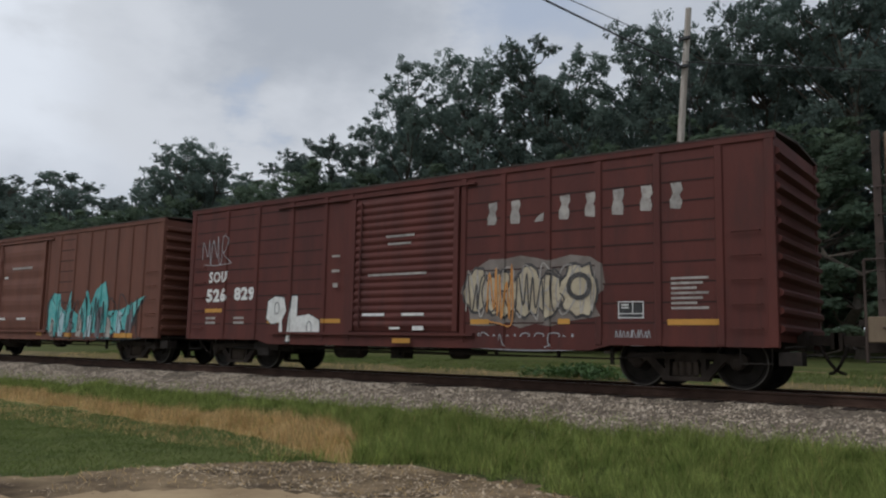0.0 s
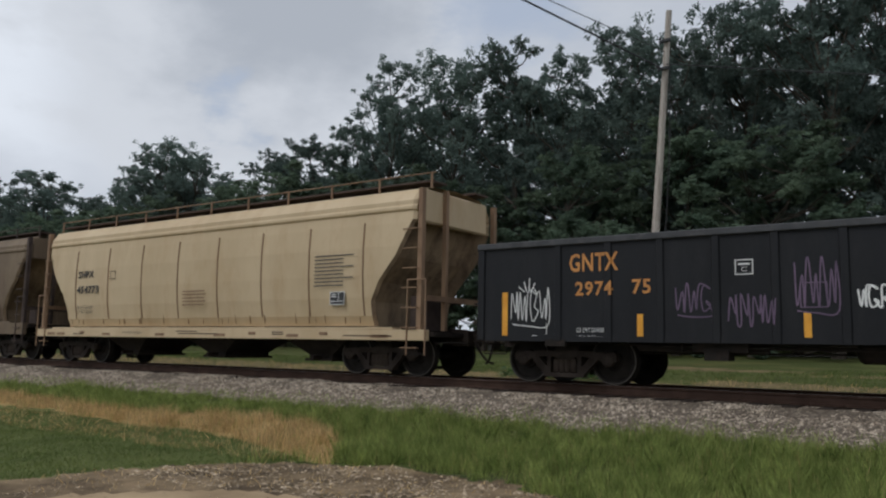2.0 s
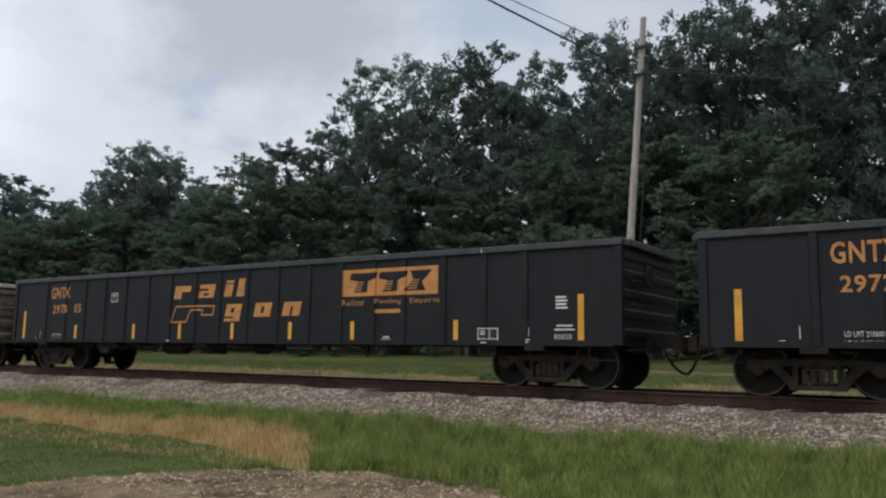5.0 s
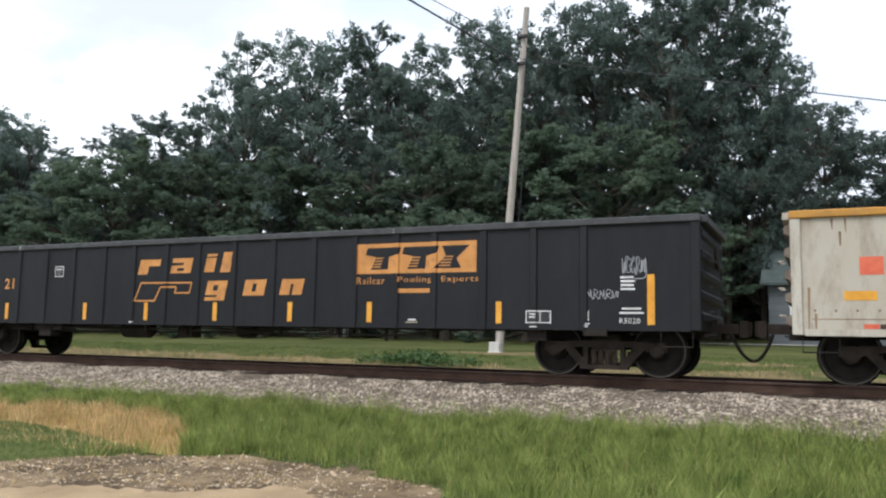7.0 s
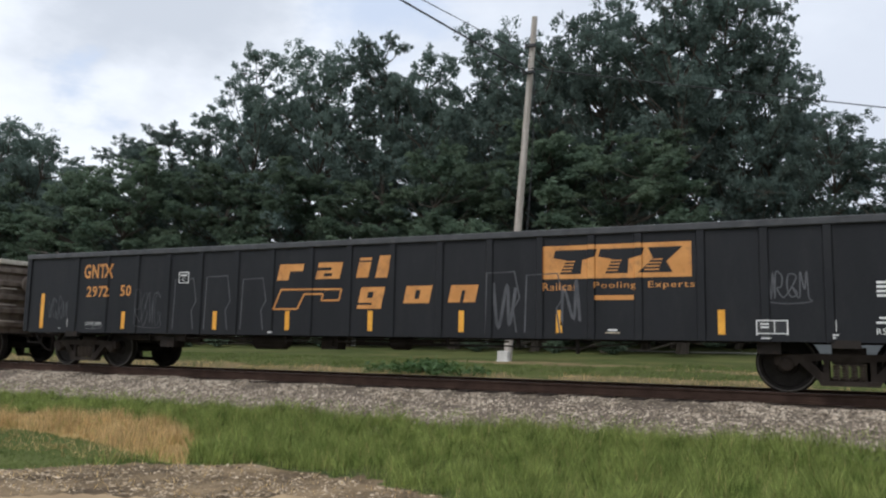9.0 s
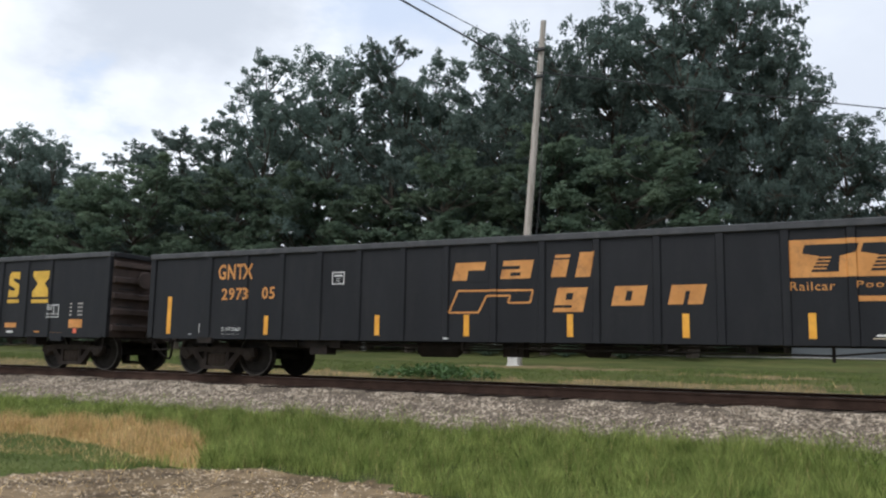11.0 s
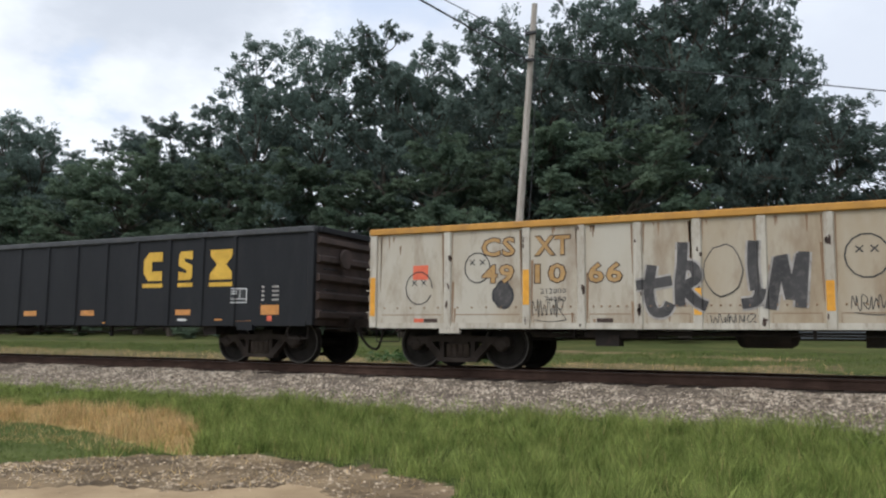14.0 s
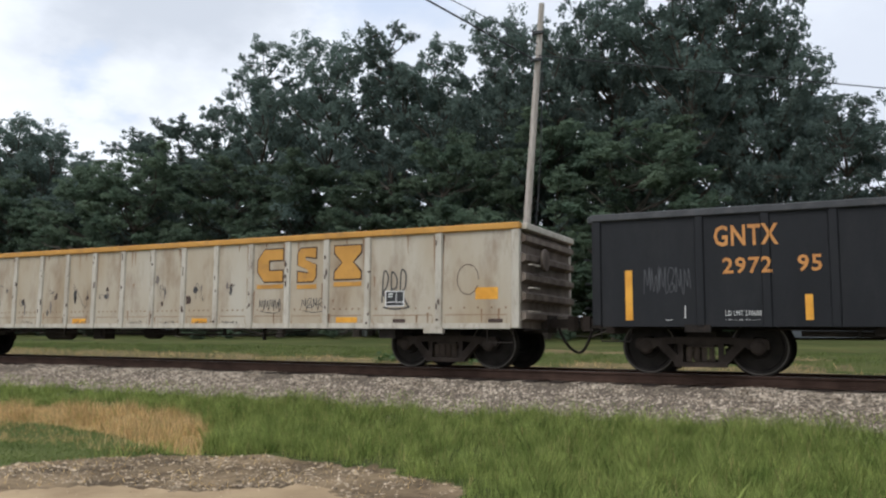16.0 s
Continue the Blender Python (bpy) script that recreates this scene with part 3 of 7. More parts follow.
def brake_gear(car, x, z):
    part("air_reservoir", Shape().turned([(x, 0.03), (x + 0.06, 0.15), (x + 0.12, 0.19), (x + 0.85, 0.19), (x + 0.93, 0.14), (x + 0.98, 0.03)], "x", 14, (0, -0.8, z - 0.12)), UNDER, car, "dark steel air tank")
    part("brake_valve", Shape().box(x + 1.9, x + 2.3, -1.0, -0.7, z - 0.28, z + 0.02).box(x + 2.0, x + 2.2, -1.06, -0.99, z - 0.22, z - 0.08), UNDER, car)
    part("brake_cylinder", Shape().turned([(x + 3.4, 0.14), (x + 3.45, 0.16), (x + 3.8, 0.16), (x + 3.86, 0.06), (x + 4.3, 0.03)], "x", 12, (0, -0.7, z - 0.1)), UNDER, car)
    part("brake_rod", Shape().path([(2.6, -0.6, z - 0.2), (x + 0.2, -0.6, z - 0.16), (x + 5.2, -0.6, z - 0.16)], 0.018, 5), UNDER, car)
    part("train_line", Shape().path([(3.2, -1.25, z - 0.09), (x + 1.0, -1.25, z - 0.11), (x + 7.4, -1.25, z - 0.16), (x + 8.6, -1.25, z - 0.05)], 0.016, 5), UNDER, car)
    for xh in (4.0, x + 1.2, x + 4.9, x + 6.3, x + 7.4):
        part("pipe_hanger", Shape().box(xh - 0.025, xh + 0.025, -1.29, -1.22, z - 0.26 if xh > x + 7 else z - 0.17, z + 0.05), UNDER, car)
    part("slack_adjuster", Shape().box(x - 2.4, x - 1.5, -1.3, -1.0, z - 0.16, z + 0.03).box(x - 2.2, x - 1.8, -1.34, -1.0, z - 0.3, z - 0.1).tube((x - 3.4, -1.15, z - 0.12), (x - 1.2, -1.15, z - 0.14), 0.04, n=8), UNDER, car, "grimy slack adjuster and levers")
    part("retainer_box", Shape().box(x + 10.3, x + 10.65, -1.35, -1.05, z - 0.2, z + 0.02), UNDER, car)
    part("brake_pipe", Shape().path([(0.4, -0.95, z - 0.03), (x, -0.95, z - 0.07), (x + 6, -0.95, z - 0.07)], 0.02, 5), UNDER, car)


# ---- paint on the car sides: flat shapes a few millimetres proud of the steel, draped over the posts ----
SURFACE = {"sheet": 0.0, "post": 0.0, "ribs": []}


def painted_side(sheet, post, ribs):
    SURFACE["sheet"], SURFACE["post"], SURFACE["ribs"] = sheet, post, ribs


def drape(x):
    for p, a in SURFACE["ribs"]:
        d = abs(x - p)
        if d < a / 2:
            return -SURFACE["sheet"] - (SURFACE["post"] - SURFACE["sheet"]) * min(1.0, (a / 2 - d) / 0.02)
    return -SURFACE["sheet"]


def half(poly, x, keep):
    """The part of an outline on one side of an upright line."""
    out = []
    for (xa, za), (xb, zb) in zip(poly, poly[1:] + poly[:1]):
        ina, inb = (xa - x) * keep >= 0, (xb - x) * keep >= 0
        if ina:
            out.append((xa, za))
        if ina != inb:
            out.append((x, za + (zb - za) * (x - xa) / (xb - xa)))
    return out


def lay(polys, y):
    """Faces on a side wall; paint that reaches over posts follows them."""
    f, seen = Shape(), {}
    lift = y + SURFACE["post"]
    follow = SURFACE["ribs"] and -0.035 < lift < 0.0
    lines = sorted(c for p, a in SURFACE["ribs"] for c in (p - a / 2, p - a / 2 + 0.02, p + a / 2 - 0.02, p + a / 2)) if follow else []
    for i, poly in enumerate(polys):
        rise = 0.002 * i / len(polys)  # a stroke lies over what it crosses
        pieces = []
        rest = list(poly)
        for c in lines:
            if len(rest) < 3:
                break
            xs = [q[0] for q in rest]
            if min(xs) < c - 1e-6 and max(xs) > c + 1e-6:
                left = half(rest, c, -1)
                if len(left) > 2:
                    pieces.append(left)
                rest = half(rest, c, 1)
        if len(rest) > 2:
            pieces.append(rest)
        for p in pieces:
            face = []
            for a, b in p:
                key = (round(a, 5), round(b, 5))
                if key not in seen:
                    seen[key] = len(f.v)
                    f.v.append((a, ((drape(a) + lift) if follow else y) - rise, b))
                if seen[key] not in face:
                    face.append(seen[key])
            if len(face) > 2:
                f.f.append(face)
    return f


def paint(car, name, polys, mat, y, label=""):
    return part(name, lay(polys, y), mat, car, label)


def bar(car, name, x0, x1, z0, z1, mat, y, label=""):
    return paint(car, name, [[(x0, z0), (x1, z0), (x1, z1), (x0, z1)]], mat, y, label)


LETTERS = {}


def words(car, text, x0, x1, z0, z1, mat, y, label="", name="lettering", bold=0.0):
    """Lettering in the built-in font, fitted to a box on the side."""
    key = (text, bold)
    if key not in LETTERS:
        cu = bpy.data.curves.new("words", "FONT")
        cu.body, cu.resolution_u, cu.offset, cu.space_character = text, 2, bold, 1.1
        ob = bpy.data.objects.new("words", cu)
        scene.collection.objects.link(ob)
        bpy.context.view_layer.update()
        me = bpy.data.meshes.new_from_object(ob.evaluated_get(bpy.context.evaluated_depsgraph_get()))
        LETTERS[key] = ([tuple(v.co) for v in me.vertices], [list(p.vertices) for p in me.polygons])
        bpy.data.objects.remove(ob)
        bpy.data.curves.remove(cu)
        bpy.data.meshes.remove(me)
    v, faces = LETTERS[key]
    ax, bx = min(p[0] for p in v), max(p[0] for p in v)
    az, bz = min(p[1] for p in v), max(p[1] for p in v)
    flat = [(x0 + (p[0] - ax) / (bx - ax) * (x1 - x0), z0 + (p[1] - az) / (bz - az) * (z1 - z0)) for p in v]
    if z1 - z0 < 0.18:
        ob = part(name, lay([[flat[i] for i in face] for face in faces], y), mat, car, label)
        ob["kind"] = "stuff"
        return ob
    # larger characters are pieces of their own
    owner = list(range(len(flat)))

    def root(i):
        while owner[i] != i:
            i = owner[i]
        return i
    for face in faces:
        for i in face[1:]:
            owner[root(i)] = root(face[0])
    islands = collections.defaultdict(list)
    for face in faces:
        islands[root(face[0])].append([flat[i] for i in face])
    for polys in islands.values():
        ob = part("letter" if name == "lettering" else name, lay(polys, y), mat, car, label)
    return ob


def ribbon(pts, width):
    """Quads along a stroke."""
    out = []
    edge = []
    n = len(pts)
    for j, (x, z) in enumerate(pts):
        (xa, za), (xb, zb) = pts[max(j - 1, 0)], pts[min(j + 1, n - 1)]
        dx, dz = xb - xa, zb - za
        d = math.hypot(dx, dz) or 1
        edge.append(((x - dz / d * width / 2, z + dx / d * width / 2), (x + dz / d * width / 2, z - dx / d * width / 2)))
    for (a, b), (c, d) in zip(edge, edge[1:]):
        out.append([a, c, d, b])
    return out


def curl(rng, x0, x1, z0, z1, n):
    """A smooth wandering stroke inside a box."""
    return smooth_line([(rng.uniform(x0, x1), rng.uniform(z0, z1)) for _ in range(n)], 8)


def smooth_line(ctrl, m):
    """A curve through control points."""
    pts, n = [], len(ctrl)
    for i in range(n - 1):
        p0, p1, p2, p3 = ctrl[max(i - 1, 0)], ctrl[i], ctrl[i + 1], ctrl[min(i + 2, n - 1)]
        for k in range(m):
            t = k / m
            pts.append(tuple(0.5 * (2 * p1[a] + (p2[a] - p0[a]) * t + (2 * p0[a] - 5 * p1[a] + 4 * p2[a] - p3[a]) * t * t + (3 * p1[a] - p0[a] - 3 * p2[a] + p3[a]) * t ** 3) for a in (0, 1)))
    return pts


def tag(car, x0, x1, z0, z1, mat, y, seed, letters=4, width=0.025, label="sprayed scrawl"):
    """A quick scrawl of upright looping strokes, with an underline now and then."""
    rng = random.Random(seed)
    w, h = (x1 - x0) / letters, z1 - z0
    ctrl = []
    for i in range(letters):
        a = x0 + w * i
        kind = rng.randint(0, 3)
        step = [[(0.05, 0.1), (0.15, 0.95), (0.55, 0.25), (0.7, 1.0), (0.85, 0.05)], [(0.8, 0.85), (0.3, 1.0), (0.05, 0.5), (0.35, 0.02), (0.9, 0.25), (0.55, 0.45)], [(0.1, 0.0), (0.2, 1.0), (0.75, 0.9), (0.6, 0.5), (0.25, 0.45), (0.9, 0.0)], [(0.1, 0.95), (0.3, 0.05), (0.6, 0.8), (0.75, 0.05), (0.95, 1.0)]][kind]
        ctrl += [(a + w * (u + rng.uniform(-0.07, 0.07)), z0 + h * (v + rng.uniform(-0.08, 0.08))) for u, v in step]
    if rng.random() < 0.5:
        ctrl += [(x1, z0 - 0.05), ((x0 + x1) / 2, z0 - 0.08), (x0 + 0.1 * w, z0 - 0.04)]
    return paint(car, "scrawl", ribbon(smooth_line(ctrl, 6), width), mat, y, label)


def blob(rng, cx, cz, rx, rz, rough=0.16, n=18, square=0.0):
    pts = []
    for i in range(n):
        a = 2 * math.pi * i / n
        r = 1 + rng.uniform(-rough, rough)
        c, s = math.cos(a), math.sin(a)
        if square:
            m = max(abs(c), abs(s))
            r *= (1 - square) + square / m
        pts.append((cx + rx * r * c, cz + rz * r * s))
    return pts


def shrink(poly, k):
    cx, cz = sum(p[0] for p in poly) / len(poly), sum(p[1] for p in poly) / len(poly)
    return [(cx + (x - cx) * k, cz + (z - cz) * k) for x, z in poly]


def lump(car, poly, line, fill, y, name="sprayed_shape", label="", k=0.9):
    ob = paint(car, name, [poly], line, y, label)
    paint(ob, "fill", [shrink(poly, k)], fill, y - 0.0025)
    return ob


# ---- gondola cars ----
GON = 19.85
W = 1.5
SHEET = 1.465


def end_wall(e, d, low, top, deep):
    """One corrugated steel end; d points into the car."""
    prof = [(e + d * 0.05, low), (e, low)]
    for k in range(5):
        z = low + 0.22 + (top - low - 0.5) * k / 4
        prof += [(e, z - 0.10), (e - d * deep, z - 0.05), (e - d * deep, z + 0.05), (e, z + 0.10)]
    prof += [(e, top - 0.1), (e + d * 0.05, top - 0.1)]
    return Shape().prism(prof, "y", -W + 0.1, W - 0.1)


def gondola(label, paint_mat, rim, post, end_mat, top, low, posts, deep_sill):
    """An open-topped gondola: ribbed sides with a heavy top chord, corrugated ends, trucks and brake gear."""
    L = GON
    car = thing("gondola_car", pose(0, TRACK, 0), label, "railway car", "cars of the freight train")
    for s in (-1, 1):
        a, b = sorted((s * SHEET, s * (SHEET - 0.03)))
        part("side_wall", Shape().box(0.02, L - 0.02, a, b, low, top - 0.1), paint_mat, car)
        a, b = sorted((s * (W + 0.02), s * (W - 0.12)))
        part("top_rail", Shape().box(-0.03, L + 0.03, a, b, top - 0.12, top), rim, car, bevel=0.014)
        a, b = sorted((s * (SHEET + 0.012), s * (SHEET - 0.05)))
        part("side_sill", Shape().box(0.16, L - 0.16, a, b, low - 0.012, low + 0.09), deep_sill, car)
    part("floor", Shape().box(0.1, L - 0.1, -SHEET + 0.04, SHEET - 0.04, low + 0.22, low + 0.30), UNDER, car)
    for e, d in ((0.0, 1), (L, -1)):
        part("end_wall", end_wall(e, d, low, top, 0.045 if end_mat is paint_mat else 0.11), end_mat, car)
        a, b = sorted((e - d * 0.13, e + d * 0.05))
        part("end_rail", Shape().box(a, b, -W + 0.13, W - 0.13, top - 0.125, top - 0.004), rim if end_mat is paint_mat else post, car, bevel=0.014)
        for s in (-1, 1):
            a, b = sorted((e - d * 0.02, e + d * 0.13))
            y0, y1 = sorted((s * (W - 0.11), s * W))
            part("corner_post", Shape().box(a, b, y0, y1, low, top - 0.12), post, car, bevel=0.01)
        for k in range(3):
            z = low + 0.3 + 0.42 * k
            part("end_rung", Shape().path([(e - d * 0.12, -1.3, z), (e - d * 0.2, -1.3, z), (e - d * 0.2, -0.9, z), (e - d * 0.12, -0.9, z)], 0.013, 5), post, car)
    for x, a in posts:
        for s in (-1, 1):
            y0, y1 = s * SHEET, s * W
            part("side_post", Shape().prism([(x - a / 2, y0), (x - a / 2 + 0.02, y1), (x + a / 2 - 0.02, y1), (x + a / 2, y0)], "z", low - 0.014, top - 0.12), post, car)
    part("bolster_pad", Shape().box(1.5, 1.9, -W, -W + 0.1, low - 0.1, low + 0.02), post if end_mat is not paint_mat else UNDER, car)
    part("bolster_pad", Shape().box(L - 1.9, L - 1.5, -W, -W + 0.1, low - 0.1, low + 0.02), post if end_mat is not paint_mat else UNDER, car)
    wheel = Shape().turned([(L + 0.14, 0.20), (L + 0.17, 0.22), (L + 0.2, 0.20)], "x", 18, (0, -0.55, top - 0.62))
    part("hand_brake", wheel, end_mat if end_mat is not paint_mat else UNDER, car, "round hand brake housing")
    underframe(car, L, low)
    brake_gear(car, 6.6, low)
    add_trucks(car, L, 1.66)
    return car


RIB = [(x, 0.15) for x in (1.75, 2.75, 3.71, 4.66, 5.6, 6.6, 7.53, 8.5, 9.42, 10.4, 11.42, 12.42, 13.38, 14.3, 15.1, 16.1, 17.05, 17.95)]
RIB_PALE = [(x, 0.16) for x in (1.65, 3.2, 4.2, 5.17, 6.12, 7.1, 8.05, 9.0, 9.95, 10.9, 11.85, 12.8, 13.76, 14.73, 15.7, 16.68, 18.25)]
RIB_TALL = [(x, 0.14) for x in (1.4, 2.63, 3.71, 4.79, 5.9, 6.95, 8.0, 8.95, 9.9, 10.91, 11.94, 12.96, 13.95, 14.93, 15.93, 16.9, 17.8)]
ON_SHEET, ON_POST = -SHEET - 0.004, -W - 0.004


def over(posts, x0, x1):
    return ON_POST if any(x0 < p + a / 2 and x1 > p - a / 2 for p, a in posts) else ON_SHEET


def slant(x0, x1, z0, z1, k=0.22):
    d = (z1 - z0) * k
    return [(x0, z0), (x1 - d, z0), (x1, z1), (x0 + d, z1)]


def block_mark(car, x0, x1, z0, z1, mat, y, slots, slant_k=0.22):
    """A slanted block in a painted emblem, with dark slots cut in it."""
    ob = paint(car, "emblem_block", [slant(x0, x1, z0, z1, slant_k)], mat, y, "orange slanted block")
    if slots:
        w, h = x1 - x0, z1 - z0
        paint(ob, "slot", [slant(x0 + w * a, x0 + w * b, z0 + h * c, z0 + h * d, slant_k) for a, b, c, d in slots], BLACK, y - 0.0025)
    return ob


def rail_marks(car, number, serial, seed):
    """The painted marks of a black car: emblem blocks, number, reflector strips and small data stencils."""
    q = lambda a, b: over(RIB, a, b)
    rows = [(7.66, 8.34, 1.91, 2.24, [(0.42, 1.1, -0.1, 0.55)]), (8.62, 9.27, 1.92, 2.25, [(0.30, 0.62, 0.16, 0.34), (0.05, 0.6, 0.52, 0.7)]), (9.58, 9.94, 1.93, 2.32, [(-0.1, 1.1, 0.78, 0.86)]), (10.02, 10.38, 1.92, 2.35, []),
            (9.62, 10.25, 1.32, 1.74, [(0.36, 0.6, 0.5, 0.78), (0.0, 0.55, 0.18, 0.28)]), (10.65, 11.27, 1.42, 1.75, [(0.38, 0.6, 0.25, 0.75)]), (11.59, 12.21, 1.43, 1.75, [(0.38, 0.58, -0.1, 0.68)])]
    for x0, x1, z0, z1, slots in rows:
        block_mark(car, x0, x1, z0, z1, ORANGE, q(x0, x1), slots)
    gun = [(7.6, 1.32), (7.78, 1.72), (9.25, 1.71), (9.2, 1.49), (8.78, 1.49), (8.82, 1.62), (8.36, 1.62), (8.2, 1.32), (7.6, 1.32)]
    paint(car, "emblem_outline", [p for a, b in zip(gun, gun[1:]) for p in ribbon([a, b], 0.035)], ORANGE, ON_POST, "thin orange outlined emblem")
    panel = bar(car, "emblem_panel", 13.44, 15.96, 1.82, 2.40, ORANGE, ON_POST, "orange panel with dark slanted blocks")
    dark = []
    for x in (13.62, 14.42):
        dark.append([(x + 0.12, 1.90), (x + 0.50, 1.90), (x + 0.52, 2.14), (x + 0.74, 2.19), (x + 0.78, 2.32), (x + 0.04, 2.32), (x, 2.19), (x + 0.24, 2.14)])
    dark.append([(15.1, 1.9), (15.66, 1.9), (15.56, 2.08), (15.82, 2.32), (15.26, 2.32), (15.34, 2.14)])
    for p in dark:
        block = paint(panel, "emblem_block", [p], BLACK, ON_POST - 0.0025)
        left = min(q[0] for q in p)
        for k in range(4):
            z = 1.94 + 0.055 * k
            paint(block, "stripe", [slant(left + 0.10 + 0.02 * k, left + 0.34 + 0.02 * k, z, z + 0.022)], ORANGE, ON_POST - 0.005, "thin orange speed line")
    for text, x0, x1 in (("Railcar", 13.44, 14.06), ("Pooling", 14.35, 15.06), ("Experts", 15.26, 16.0)):
        words(car, text, x0, x1, 1.62, 1.755, ORANGE, q(x0, x1))
    bar(car, "worn_stencil", 14.36, 15.02, 1.45, 1.53, ORANGE, q(14.36, 15.02))
    for x in (3.34, 6.05, 7.96, 9.93, 11.87, 13.73, 16.4):
        bar(car, "reflector", x - 0.055, x + 0.055, 0.83, 1.28, AMBER, q(x - 0.06, x + 0.06), "amber reflective strip")
    for x in (0.60, 19.08):
        bar(car, "reflector", x - 0.06, x + 0.06, 0.83, 1.72, AMBER, q(x - 0.06, x + 0.06), "long amber reflective strip")
    words(car, "GNTX", 1.98, 2.66 + 0.28, 2.06, 2.40, ORANGE, ON_POST, bold=0.02)
    words(car, number, 2.1, 2.84, 1.62, 1.88, ORANGE, ON_POST, bold=0.02)
    words(car, serial, 3.2, 3.54, 1.63, 1.89, ORANGE, ON_SHEET, bold=0.02)
    words(car, "LD LMT 210600", 2.13, 2.66, 0.96, 1.04, WHITE, ON_SHEET)
    words(car, "LT WT 75400", 2.13, 2.64, 0.82, 0.90, WHITE, ON_SHEET)
    stencil_box(car, 16.91, 17.37, 0.83, 1.12, q(16.91, 17.37))
    frame_box(car, 4.97, 5.26, 1.90, 2.15, WHITE, ON_SHEET, "C")
    words(car, "R5020", 18.56, 18.9, 0.91, 1.0, WHITE, ON_SHEET)
    for k in range(4):
        bar(car, "stencil_line", 18.58, 18.80 + 0.02 * (k % 2), 1.66 - 0.065 * k, 1.695 - 0.065 * k, WHITE, ON_SHEET)
    for x0, x1, z in ((18.6, 18.92, 1.14), (18.56, 18.96, 1.07), (18.55, 18.95, 0.845), (15.42, 15.74, 0.86), (6.15, 6.4, 0.83), (7.5, 7.86, 0.83), (0.7, 1.1, 0.835), (1.2, 1.3, 0.83), (1.2, 1.3, 0.87), (18.3, 18.4, 0.84), (17.98, 18.06, 0.84), (17.98, 18.06, 0.88)):
        bar(car, "stencil_line", x0, x1, z, z + 0.03, WHITE, q(x0, x1))
    bar(car, "stencil_line", 18.02, 18.035, 0.95, 1.12, WHITE, ON_SHEET)
    bar(car, "stencil_line", 1.5, 1.515, 0.92, 1.12, WHITE, ON_SHEET)
    bar(car, "placard", 14.53, 14.78, 0.83, 0.91, BUFF, ON_SHEET, "small pale placard")
    bar(car, "stencil_line", 14.58, 14.74, 0.93, 0.96, WHITE, ON_SHEET)
    rng = random.Random(seed)
    for k in range(9):
        x = rng.uniform(0.6, 19.2)
        a = rng.uniform(0.03, 0.1)
        paint(car, "scrape", [[(x, 2.58), (x + a, 2.58), (x + a * 0.8, 2.675), (x + a * 0.1, 2.675)]], FADED_WHITE, -W - 0.0245, "bare scraped metal")


def frame_box(car, x0, x1, z0, z1, mat, y, text=""):
    t = 0.018
    ob = paint(car, "stencil_frame", [[(x0, z0), (x1, z0), (x1, z0 + t), (x0, z0 + t)], [(x0, z1 - t), (x1, z1 - t), (x1, z1), (x0, z1)], [(x0, z0), (x0 + t, z0), (x0 + t, z1), (x0, z1)], [(x1 - t, z0), (x1, z0), (x1, z1), (x1 - t, z1)]], mat, y, "white stencilled frame")
    if text:
        words(ob, text, x0 + 0.10, x1 - 0.10, z0 + 0.05, z0 + 0.13, mat, y)
        bar(ob, "stencil_line", x0 + 0.05, x1 - 0.05, z1 - 0.09, z1 - 0.06, mat, y)
    return ob


def stencil_box(car, x0, x1, z0, z1, y, mat=None):
    mat = mat or WHITE
    back = bar(car, "stencil_panel", x0, x1, z0, z1, INK, y + 0.001, "black data panel framed in white")
    f = frame_box(back, x0, x1, z0, z1, mat, y - 0.0015)
    m = x0 + (x1 - x0) * 0.56
    bar(f, "stencil_line", m, m + 0.015, z0 + 0.08, z1, mat, y - 0.0015)
    bar(f, "stencil_line", x0, x1, z0 + 0.075, z0 + 0.09, mat, y - 0.0015)
    for k in range(2):
        bar(f, "stencil_line", x0 + 0.06, m - 0.07, z1 - 0.075 - 0.05 * k, z1 - 0.05 - 0.05 * k, mat, y - 0.0015)


def start_of(car, x):
    TRAIN.append((car, x))
    car.location.x = x
    return car


